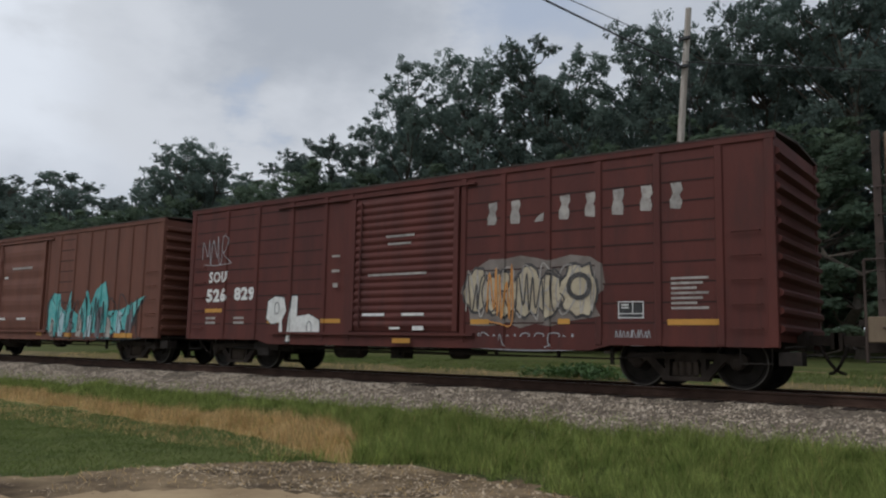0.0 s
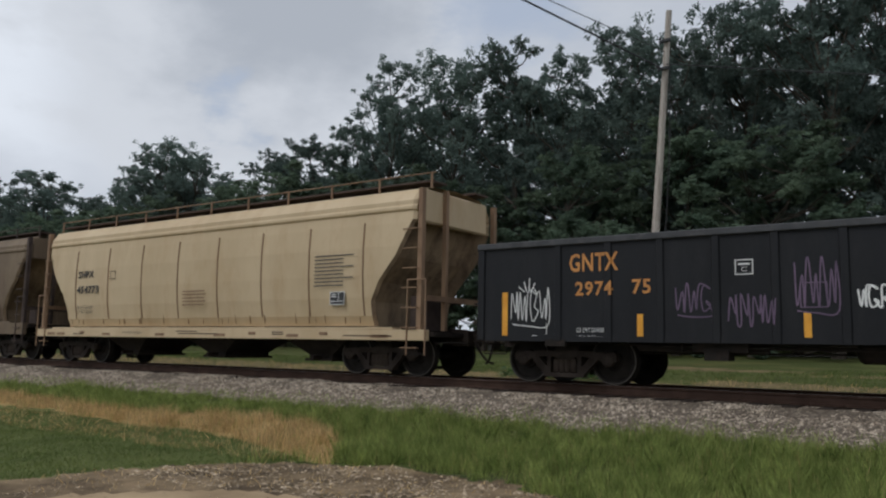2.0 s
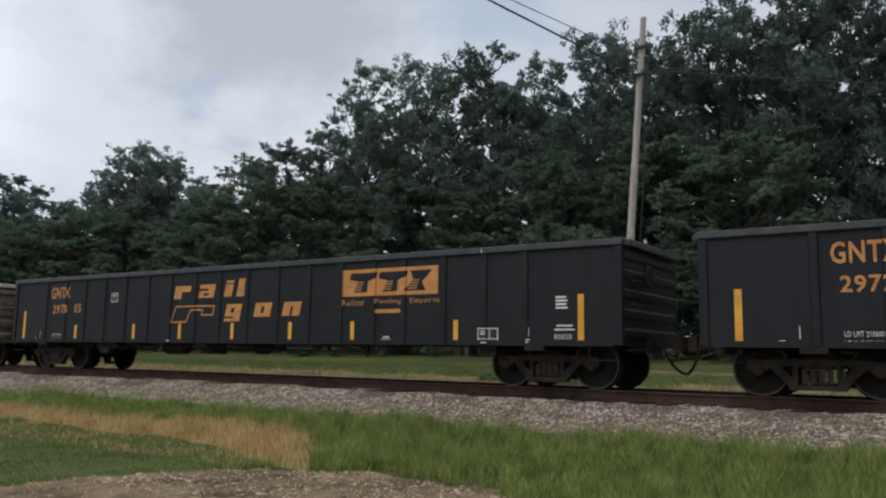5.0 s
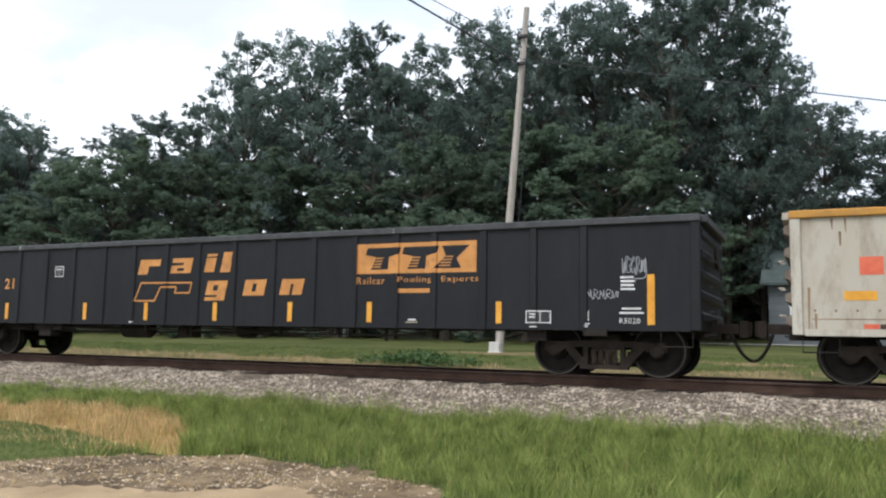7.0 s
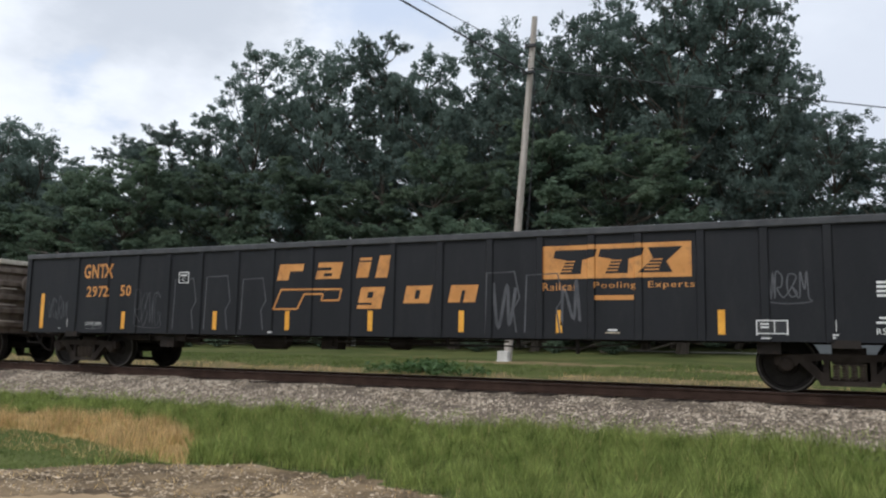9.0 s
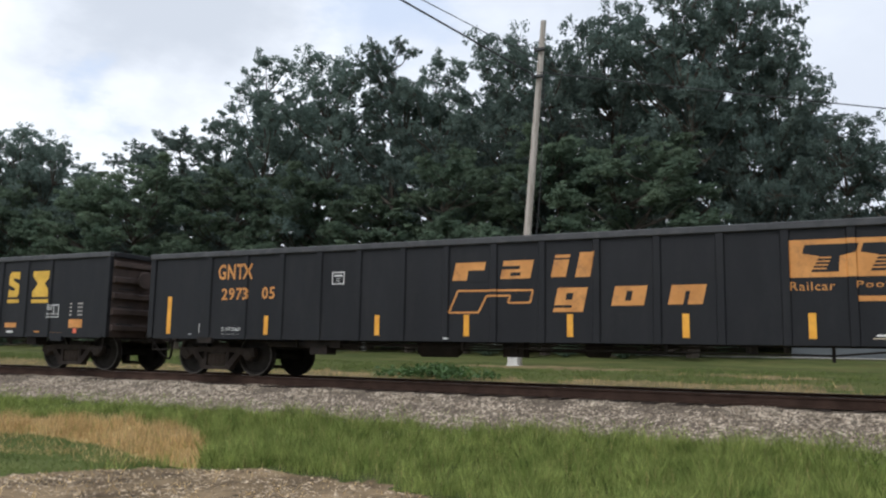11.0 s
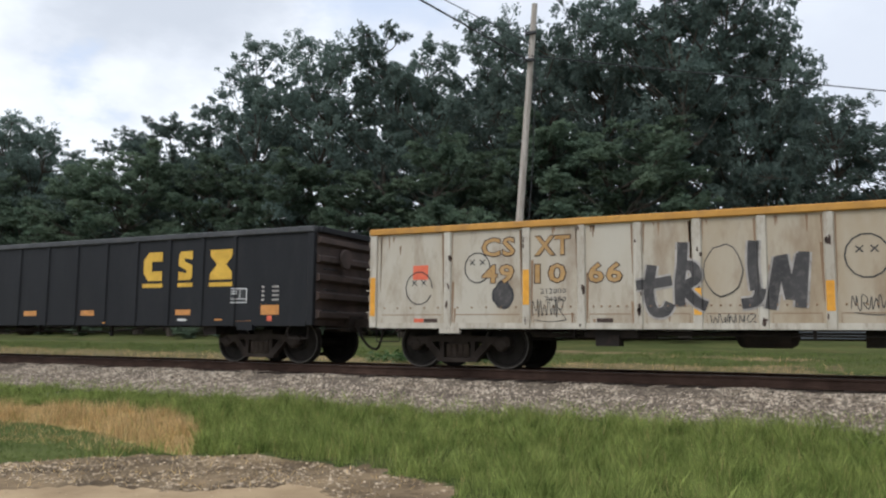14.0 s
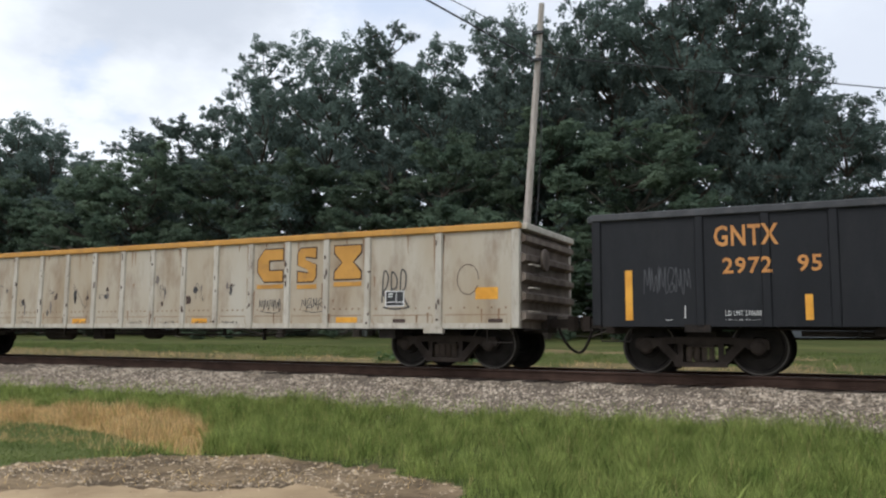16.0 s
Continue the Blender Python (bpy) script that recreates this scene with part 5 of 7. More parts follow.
line = [(4.3, 1.9), (4.9, 1.92), (5.4, 1.94), (5.6, 1.8), (5.75, 2.0), (6.0, 2.02), (6.15, 1.85), (6.3, 2.0), (6.45, 1.85), (6.6, 1.98), (6.85, 2.02), (6.85, 1.75), (7.2, 1.6), (7.25, 1.4), (6.9, 1.25), (6.5, 1.1), (6.3, 0.95)]
line2 = [(4.35, 1.9), (4.5, 1.5), (4.4, 1.3), (4.9, 1.18), (5.1, 0.95)]
paint(c, "scrawl", ribbon(line, 0.035) + ribbon(line2, 0.035), WHITE, -1.545, "white sprayed outline")
tag(c, 7.0, 7.5, 0.9, 1.05, FADED_WHITE, -1.53, 21, 3, 0.02)
tag(c, 10.4, 11.2, 0.95, 1.15, FADED_WHITE, -1.53, 22, 4, 0.02)


# ---- box cars ----
BOX = 15.35


def boxcar(label, paint_mat, ribs, door, low, top, rib_w):
    car = thing("box_car", pose(0, TRACK, 0), label, "railway car", "cars of the freight train")
    w = 1.47
    for s in (-1, 1):
        a, b = sorted((s * w, s * (w - 0.04)))
        part("side_wall", Shape().box(0.05, BOX - 0.05, a, b, low + 0.2, top - 0.12), paint_mat, car)
        a, b = sorted((s * (w + 0.03), s * (w - 0.08)))
        part("eave", Shape().box(-0.02, BOX + 0.02, a, b, top - 0.16, top - 0.04), paint_mat, car, bevel=0.012)
        a, b = sorted((s * (w + 0.015), s * (w - 0.05)))
        sill = [(0.05, low + 0.24), (0.05, low + 0.1), (2.9, low + 0.1), (3.3, low), (BOX - 3.3, low), (BOX - 2.9, low + 0.1), (BOX - 0.05, low + 0.1), (BOX - 0.05, low + 0.24)]
        part("side_sill", Shape().prism(sill, "y", a, b), paint_mat, car)
    roof = [(-w - 0.04, top - 0.05), (-w - 0.04, top - 0.02), (0, top + 0.10), (w + 0.04, top - 0.02), (w + 0.04, top - 0.05), (0, top + 0.06)]
    part("roof", Shape().prism(roof, "x", -0.03, BOX + 0.03), RUSTY, car, "dusty steel roof")
    for k in range(14):
        x = 0.5 + (BOX - 1.0) * k / 13
        part("roof_rib", Shape().prism([(-w - 0.02, top - 0.03), (0, top + 0.085), (w + 0.02, top - 0.03), (w + 0.02, top), (0, top + 0.13), (-w - 0.02, top)], "x", x - 0.03, x + 0.03), RUSTY, car)
    for e, d in ((0.0, 1), (BOX, -1)):
        prof = [(e + d * 0.1, low + 0.2), (e + d * 0.02, low + 0.2)]
        for k in range(11):
            z = low + 0.4 + (top - low - 0.75) * k / 10
            prof += [(e + d * 0.02, z - 0.09), (e - d * 0.07, z - 0.03), (e - d * 0.07, z + 0.03), (e + d * 0.02, z + 0.09)]
        prof += [(e + d * 0.02, top - 0.08), (e + d * 0.1, top - 0.08)]
        part("end_wall", Shape().prism(prof, "y", -w + 0.06, w - 0.06), paint_mat, car)
        for s in (-1, 1):
            a, b = sorted((e, e + d * 0.16))
            y0, y1 = sorted((s * (w - 0.1), s * (w + 0.025)))
            part("corner_post", Shape().box(a, b, y0, y1, low + 0.1, top - 0.1), paint_mat, car, bevel=0.01)
        for k in range(5):
            rung(car, e + d * 0.25, e + d * 0.7, -w - 0.06, low + 0.4 + 0.4 * k, paint_mat)
    for x in ribs:
        for s in (-1, 1):
            y0, y1 = s * w, s * (w + 0.035)
            part("side_post", Shape().prism([(x - rib_w / 2, y0), (x - rib_w / 2 + 0.02, y1), (x + rib_w / 2 - 0.02, y1), (x + rib_w / 2, y0)], "z", low + 0.12, top - 0.16), paint_mat, car)
    xs = [0.16] + list(ribs) + [BOX - 0.16]
    for a, b in zip(xs, xs[1:]):
        if b - a < 2 and b - a > 0.9:
            for k in range(9):
                z = low + 0.5 + (top - low - 0.85) * k / 8
                part("panel_seam", Shape().box(a + rib_w / 2, b - rib_w / 2, -w - 0.006, -w, z - 0.014, z + 0.014), SEAM_OXIDE, car)
    x0, x1, z0, z1, n = door
    prof = [(-w - 0.02, z0)]
    for k in range(n):
        a, h = z0 + 0.06 + (z1 - z0 - 0.12) * k / n, (z1 - z0 - 0.12) / n
        prof += [(-w - 0.04, a), (-w - 0.068, a + h * 0.35), (-w - 0.068, a + h * 0.6), (-w - 0.04, a + h * 0.9)]
    prof += [(-w - 0.02, z1), (-w + 0.02, z1), (-w + 0.02, z0)]
    dr = part("door", Shape().prism(prof, "x", x0 + 0.1, x1 - 0.1), paint_mat, car, "sliding door with pressed ribs")
    for x in (x0 + 0.05, x1 - 0.05):
        part("door_edge", Shape().box(x - 0.06, x + 0.06, -w - 0.085, -w, z0, z1), paint_mat, dr)
    part("door_track", Shape().box(x0 - 2.6, x1 + 0.4, -w - 0.09, -w, z0 - 0.09, z0 - 0.03), paint_mat, car)
    part("door_track", Shape().box(x0 - 2.6, x1 + 0.4, -w - 0.07, -w, z1 + 0.02, z1 + 0.07), paint_mat, car)
    part("lock_bar", Shape().path([(x0 + 0.3, -w - 0.1, z0 + 0.05), (x0 + 0.3, -w - 0.1, z1 - 0.1)], 0.02, 6), paint_mat, dr)
    underframe(car, BOX, low + 0.1)
    brake_gear(car, 5.0, low + 0.02)
    add_trucks(car, BOX, 1.68)
    return car


RED_BOX = start_of(boxcar("oxide red box car with faded white lettering and graffiti", OXIDE, (1.52, 2.76, 4.02, 5.18, 6.0, 9.2, 10.16, 11.18, 12.24, 13.37, 14.45), (6.1, 9.1, 0.95, 3.95, 17), 0.62, 4.27, 0.15), -18.78)
BROWN_BOX = start_of(boxcar("faded brown box car with teal graffiti", OXIDE_LIGHT, (1.3, 2.1, 2.9, 3.7, 4.5, 5.3, 8.95, 9.65, 10.6, 11.48, 12.25, 13.0, 13.78, 14.45), (5.6, 8.8, 0.95, 3.9, 5), 0.62, 4.2, 0.10), -35.45)
Y_BOX = -1.512
painted_side(1.47, 1.505, [(x, 0.15) for x in (1.52, 2.76, 4.02, 5.18, 6.0, 9.2, 10.16, 11.18, 12.24, 13.37, 14.45)])
c = RED_BOX
words(c, "SOU", 0.85, 1.6, 2.2, 2.5, WHITE, Y_BOX, bold=0.03)
words(c, "526", 0.78, 1.62, 1.69, 2.05, WHITE, Y_BOX, bold=0.05)
words(c, "829", 1.92, 2.74, 1.71, 2.06, WHITE, Y_BOX, bold=0.05)
rng_b = random.Random(77)
for k in range(8):
    x = 9.78 + 0.545 * k
    if k == 2:
        cut = [[(x, 3.08), (x + 0.2, 3.08), (x + 0.22, 3.25), (x + 0.1, 3.2)]]
    else:
        j = lambda: rng_b.uniform(-0.015, 0.015)
        cut = [[(x + j(), 3.1 + j()), (x + 0.2 + j(), 3.08 + j()), (x + 0.23, 3.2 + j()), (x + 0.19 + j(), 3.33), (x + 0.24, 3.42 + j()), (x + 0.22 + j(), 3.55), (x + 0.02, 3.54 + j()), (x + 0.05 + j(), 3.36), (x, 3.24 + j())]]
    paint(c, "worn_letter_block", cut, FADED_WHITE, Y_BOX, "flaking white painted block")
for x0, x1, z0, z1 in ((7.15, 7.95, 3.0, 3.05), (7.2, 7.85, 2.83, 2.88), (6.65, 8.3, 2.16, 2.21), (6.5, 7.15, 1.28, 1.34), (7.65, 8.25, 1.28, 1.34), (7.95, 8.25, 0.97, 1.06), (7.3, 7.6, 0.99, 1.04), (5.5, 5.75, 2.65, 2.7), (5.5, 5.75, 2.3, 2.36), (5.55, 5.7, 1.95, 2.05)):
    bar(c, "stencil_line", x0, x1, z0, z1, WHITE if z1 < 1.5 else FADED_WHITE, -1.552)
for x0, x1, z0 in ((0.75, 1.5, 1.42), (3.25, 3.7, 1.13), (5.15, 5.75, 1.13), (9.4, 9.85, 1.10), (11.4, 11.65, 1.10), (7.4, 7.9, 0.7), (13.53, 14.42, 1.08)):
    bar(c, "reflector", x0, x1, z0, z0 + 0.1, YELLOW, -1.556 if 7 < x0 < 8 else Y_BOX, "dull yellow reflective strip")
for k in range(7):
    bar(c, "stencil_line", 13.6, 14.25 - 0.1 * (k % 3), 1.86 - 0.085 * k, 1.90 - 0.085 * k, FADED_WHITE, Y_BOX)
for x in (0.8, 1.95):
    for z in (1.12, 1.24):
        bar(c, "stencil_line", x, x + 0.4, z, z + 0.06, FADED_WHITE, Y_BOX)
stencil_box(c, 12.62, 13.1, 1.2, 1.5, Y_BOX)
tag(c, 0.5, 1.7, 2.75, 3.4, CHALK, Y_BOX, 31, 3, 0.02)
tag(c, 12.55, 13.2, 0.8, 1.0, CHALK, Y_BOX, 32, 4, 0.016)
rb = random.Random(5)
paint(c, "sprayed_halo", [blob(rb, 10.75, 1.72, 1.55, 0.66, 0.10, 30, 0.6)], HALO, -1.5105, "pale grey sprayed halo")
for cx, cz, rx, rz in ((9.55, 1.75, 0.3, 0.5), (10.15, 1.7, 0.42, 0.48), (10.75, 1.72, 0.38, 0.5), (11.2, 1.65, 0.3, 0.45), (11.85, 1.72, 0.42, 0.55)):
    lump(c, blob(rb, cx, cz, rx, rz, 0.14), DARK_SPRAY, BUFF, -1.514 - 0.004 * rb.random(), label="buff bubble shape outlined in dark spray", k=0.88)
tag(c, 9.3, 11.6, 1.3, 2.1, DARK_SPRAY, -1.526, 41, 6, 0.03)
tag(c, 9.3, 12.2, 1.3, 2.2, FADED_WHITE, -1.524, 42, 7, 0.03)
tag(c, 9.8, 10.4, 1.2, 2.2, ORANGE, -1.528, 43, 2, 0.03)
paint(c, "sprayed_ring", ribbon([(11.85 + 0.22 * math.cos(a * 0.5), 1.8 + 0.22 * math.sin(a * 0.5)) for a in range(14)], 0.09), DARK_SPRAY, -1.53)
tag(c, 9.3, 11.8, 0.68, 0.92, CHALK, -1.514, 44, 8, 0.022)
lump(c, [(3.2, 1.25), (3.25, 1.7), (3.5, 1.82), (3.85, 1.78), (3.95, 1.45), (3.8, 1.2), (3.85, 0.7), (3.7, 0.66), (3.7, 1.15), (3.4, 1.1)], INK, WHITE, -1.515, label="white bubble shape", k=0.94)
lump(c, [(3.95, 0.66), (4.1, 1.82), (4.3, 1.82), (4.3, 1.3), (4.75, 1.35), (5.1, 1.2), (5.15, 0.95), (5.0, 0.68)], INK, WHITE, -1.517, label="white bubble shape", k=0.94)
for x, z in ((3.6, 1.5), (4.75, 1.02)):
    paint(c, "scrawl", ribbon([(x + 0.08 * math.cos(a * 0.6), z + 0.15 * math.sin(a * 0.6)) for a in range(12)], 0.02), INK, -1.522)
painted_side(1.47, 1.505, [(x, 0.10) for x in (8.95, 9.65, 10.6, 11.48, 12.25, 13.0, 13.78, 14.45)])
c = BROWN_BOX
rb = random.Random(15)
spikes = [(9.0, 0.7), (9.1, 1.3), (9.05, 1.8), (9.4, 2.15), (9.8, 2.1), (9.85, 1.7), (10.2, 1.5), (10.5, 2.25), (10.6, 1.6), (11.0, 1.4), (11.5, 2.2), (11.7, 1.7), (12.0, 2.2), (12.5, 2.45), (12.7, 1.9), (12.75, 1.5), (13.5, 1.55), (14.7, 1.95), (14.2, 1.35), (14.0, 0.95), (13.2, 0.9), (12.9, 0.66)]
lump(c, spikes, INK, TEAL, Y_BOX, label="spiky teal graffiti piece", k=0.965)
for k in range(9):
    x = 9.3 + 0.55 * k
    paint(c, "sprayed_shape", [[(x, 0.75), (x + 0.28, 0.72), (x + 0.34, 1.2 + 0.25 * (k % 3)), (x + 0.1, 1.35 + 0.2 * (k % 2))]], (FADED_WHITE, SKYBLUE, MAUVE)[k % 3], -1.522, "pale highlight")
tag(c, 9.1, 14.4, 0.75, 1.9, INK, -1.527, 51, 9, 0.035, "black sprayed outline")
for x0, x1, z0 in ((8.5, 8.85, 0.75), (10.3, 10.7, 0.72), (13.15, 14.1, 0.72)):
    bar(c, "reflector", x0, x1, z0, z0 + 0.13, YELLOW, -1.535, "yellow reflective strip")
for x0, x1, z0 in ((5.9, 6.35, 1.27), (7.2, 7.8, 1.27), (6.6, 8.0, 3.0), (6.1, 6.35, 2.7)):
    bar(c, "stencil_line", x0, x1, z0, z0 + 0.07, WHITE if z0 < 2.9 else FADED_WHITE, -1.56)


# ---- graffiti on the gondolas ----
painted_side(SHEET, W, RIB)
c = BLACKS[0]
tag(c, 0.72, 1.55, 1.15, 1.75, WHITE, ON_SHEET, 201, 4, 0.02)
paint(c, "scrawl", [p for a in (-0.22, -0.1, 0.02, 0.14) for p in ribbon([(1.12 + a * 0.4, 1.72), (1.12 + a, 2.0 - abs(a) * 0.8)], 0.022)], WHITE, ON_SHEET, "white spray rays")
tag(c, 3.95, 4.6, 1.3, 1.75, PURPLE, ON_SHEET, 202, 3, 0.025)
tag(c, 4.85, 5.6, 1.1, 1.6, PURPLE, ON_POST, 203, 4, 0.025)
frame_box(c, 5.95, 6.35, 1.35, 1.75, PURPLE, ON_SHEET)
tag(c, 5.85, 6.5, 1.35, 2.05, PURPLE, ON_SHEET, 204, 3, 0.025)
tag(c, 6.75, 7.35, 1.35, 1.65, WHITE, ON_SHEET, 205, 4, 0.03)
tag(c, 8.6, 9.2, 1.1, 1.4, WHITE, ON_SHEET, 206, 3, 0.03)
tag(c, 10.55, 11.25, 1.1, 1.4, WHITE, ON_SHEET, 207, 4, 0.028)
tag(c, 12.5, 13.3, 1.05, 1.7, WHITE, ON_SHEET, 208, 4, 0.03)
tag(c, 15.2, 16.0, 1.15, 1.6, WHITE, ON_SHEET, 209, 5, 0.03)
tag(c, 17.1, 17.9, 1.2, 1.75, WHITE, ON_SHEET, 210, 5, 0.032)
c = BLACKS[3]
tag(c, 3.8, 4.6, 0.9, 1.9, CHALK, ON_POST, 221, 2, 0.015)
tag(c, 4.7, 5.9, 0.9, 1.9, CHALK, ON_POST, 222, 3, 0.015)
tag(c, 5.95, 6.9, 1.2, 2.0, CHALK, ON_POST, 223, 2, 0.015)
for k in range(6):
    tag(c, 8.45 + 0.98 * k, 9.1 + 0.98 * k, 1.0, 1.32, CHALK, ON_SHEET, 230 + k, 4, 0.026)
tag(c, 15.4, 16.1, 0.95, 1.55, CHALK, ON_POST, 240, 3, 0.024)
tag(c, 17.05, 17.9, 1.2, 2.0, CHALK, ON_SHEET, 241, 4, 0.024)
tag(c, 18.1, 18.9, 1.2, 2.0, CHALK, ON_SHEET, 242, 3, 0.024)
c = BLACKS[4]
tag(c, 18.6, 19.0, 1.74, 2.0, CHALK, ON_SHEET, 251, 5, 0.013)
tag(c, 18.0, 18.55, 1.33, 1.47, CHALK, ON_SHEET, 252, 5, 0.013)
c = BLACKS[6]
tag(c, 0.8, 1.5, 1.1, 1.6, FAINT, ON_SHEET, 261, 4, 0.016)
tag(c, 3.7, 4.5, 1.0, 1.7, FAINT, ON_POST, 262, 4, 0.014)
for x0, x1, z1 in ((4.85, 5.5, 1.98), (5.75, 6.45, 2.02), (6.75, 7.4, 1.95), (12.35, 13.0, 1.95), (13.1, 13.8, 1.9)):
    pts = [(x0, 0.85), (x0 + 0.03, z1), (x1 - 0.1, z1 + 0.02), (x1, 1.5), (x1 - 0.12, 1.3), (x1 - 0.05, 0.86)]
    paint(c, "scrawl", ribbon(pts, 0.028), FAINT, ON_POST, "pale sprayed outline")
tag(c, 12.45, 12.95, 0.95, 1.85, FAINT, ON_SHEET, 265, 1, 0.06, "pale sprayed smear")
tag(c, 13.75, 14.2, 0.9, 1.75, FAINT, ON_POST, 266, 1, 0.05, "pale sprayed smear")
tag(c, 17.0, 17.7, 1.45, 1.85, FAINT, ON_SHEET, 263, 4, 0.022)
c = BLACKS[8]
for k, (x0, x1) in enumerate(((16.55, 16.9), (17.1, 17.8), (18.0, 18.6), (18.6, 19.0))):
    tag(c, x0, x1, 1.35, 1.9, FAINT, ON_SHEET, 270 + k, 3, 0.016)
c = BLACKS[9]
heart = [(1.1 + 0.16 * math.sin(a) ** 3, 1.3 + 0.012 * (13 * math.cos(a) - 5 * math.cos(2 * a) - 2 * math.cos(3 * a))) for a in [2 * math.pi * k / 24 for k in range(25)]]
paint(c, "scrawl", ribbon(heart, 0.03), SKYBLUE, ON_SHEET, "pale blue chalked heart")
tag(c, 0.76, 1.5, 1.55, 1.8, SKYBLUE, ON_SHEET, 291, 3, 0.028)
tag(c, 0.8, 1.45, 0.86, 1.1, SKYBLUE, ON_SHEET, 292, 3, 0.028)
tag(BLACKS[13], 0.85, 1.62, 1.32, 1.75, FAINT, ON_SHEET, 281, 6, 0.012)

# the painted pale car: a run of angular mauve shapes with dark outlines over pale blue
painted_side(SHEET, W, RIB_PALE)
c = PALES[5]
rg = random.Random(61)
OVER = ON_POST - 0.012
for pts in (
    [(5.14, 1.5), (5.23, 1.56), (5.34, 1.03), (5.22, 0.97)],
    [(5.64, 1.19), (5.96, 1.18), (5.84, 0.83)],
    [(8.05, 1.73), (8.23, 1.37), (8.38, 0.78), (7.98, 0.78)],
    [(8.82, 1.53), (8.96, 1.58), (8.94, 0.78), (8.68, 0.78)],
    [(9.27, 1.42), (9.34, 1.52), (9.34, 0.78), (9.24, 0.78)],
    [(9.71, 1.52), (9.83, 1.57), (9.95, 0.79), (9.71, 0.78)],
    [(10.55, 1.13), (10.74, 1.18), (10.74, 0.78), (10.2, 0.78)],
    [(11.12, 1.51), (11.22, 1.5), (11.22, 0.78), (11.12, 0.78)],
    [(12.38, 1.17), (13.07, 1.46), (13.27, 1.32), (13.27, 0.78), (13.07, 0.78), (13.1, 1.18)],
    [(12.91, 2.05), (13.18, 2.05), (13.18, 1.56), (13.07, 1.56)],
    [(13.6, 1.32), (13.84, 1.36), (13.84, 1.12), (13.6, 1.12)],
    [(14.21, 1.71), (14.39, 1.54), (14.55, 1.08), (14.31, 1.05), (13.94, 1.17), (14.02, 1.5)],
    [(14.29, 1.05), (14.44, 1.08), (14.42, 0.78), (14.27, 0.78)],
    [(15.24, 1.75), (15.58, 1.79), (15.58, 1.57)],
    [(14.8, 1.61), (15.16, 1.49), (14.8, 1.28)],
    [(15.17, 1.1), (15.56, 1.35), (15.56, 1.08)],
    [(15.58, 1.12), (15.82, 1.14), (15.82, 1.03), (15.58, 1.03)],
    [(16.19, 1.23), (16.54, 1.34), (16.59, 0.79), (16.25, 0.78)]):
    paint(c, "sprayed_shape", [pts], SKYBLUE, OVER + 0.003, "pale blue sprayed ground")
PIECES = (
    [(3.45, 1.76), (4.06, 1.84), (4.08, 0.78), (3.43, 0.78)],
    [(4.37, 1.57), (5.0, 1.8), (5.04, 1.38), (4.96, 1.15), (4.75, 0.78), (4.2, 0.78), (4.24, 1.12), (4.62, 1.27), (4.37, 1.39)],
    [(5.09, 1.59), (5.61, 1.8), (6.03, 1.76), (6.04, 1.09), (5.96, 0.78), (5.33, 0.78), (5.21, 1.21)],
    [(6.1, 1.7), (6.86, 1.84), (6.9, 1.38), (6.75, 1.32), (6.94, 0.78), (6.1, 0.78)],
    [(7.14, 1.63), (7.58, 1.83), (7.92, 1.73), (7.94, 1.26), (7.76, 0.78), (7.14, 0.78)],
    [(8.16, 1.78), (8.58, 2.01), (8.73, 1.73), (8.82, 1.58), (8.92, 1.18), (8.82, 0.99), (8.65, 0.78), (8.44, 0.8), (8.38, 1.15), (8.19, 1.53)],
    [(8.95, 1.99), (9.31, 1.99), (9.24, 0.78), (8.93, 0.78)],
    [(9.39, 2.03), (9.71, 2.03), (9.71, 1.62), (9.8, 1.6), (9.71, 0.78), (9.33, 0.78), (9.31, 1.52), (9.41, 1.6)],
    [(9.78, 1.83), (10.11, 2.06), (10.33, 1.56), (10.55, 1.15), (10.2, 0.78), (9.92, 0.78)],
    [(10.47, 1.96), (10.79, 1.97), (10.74, 1.2), (10.74, 0.78), (10.46, 0.78)],
    [(10.85, 2.03), (11.14, 2.04), (11.12, 0.78), (10.81, 0.78)],
    [(11.27, 2.01), (11.6, 2.01), (11.57, 0.78), (11.2, 0.78)],
    [(11.99, 1.16), (12.66, 2.04), (12.91, 2.13), (13.06, 1.95), (13.06, 1.44), (12.74, 1.42), (12.42, 1.18), (13.16, 1.2), (13.16, 0.86), (12.74, 0.78), (12.05, 0.78)],
    [(13.17, 2.07), (13.51, 2.14), (13.61, 1.22), (13.52, 0.79), (13.27, 0.78)],
    [(13.94, 2.05), (14.23, 2.12), (14.47, 2.01), (14.73, 1.22), (14.58, 1.17), (14.39, 1.05), (14.23, 0.78), (13.89, 0.78), (13.62, 0.84), (13.62, 1.17), (13.94, 1.22)],
    [(14.78, 2.07), (15.59, 2.07), (15.59, 1.78), (15.24, 1.74), (15.53, 1.55), (15.54, 1.3), (15.24, 1.12), (15.56, 1.08), (15.56, 0.78), (14.83, 0.78), (14.73, 1.22), (15.14, 1.49), (14.8, 1.63)],
    [(15.79, 2.03), (16.14, 2.05), (16.16, 1.61), (16.58, 1.8), (16.61, 1.65), (16.38, 1.43), (16.59, 1.36), (16.45, 1.21), (16.24, 1.26), (16.24, 0.78), (15.82, 0.78)])
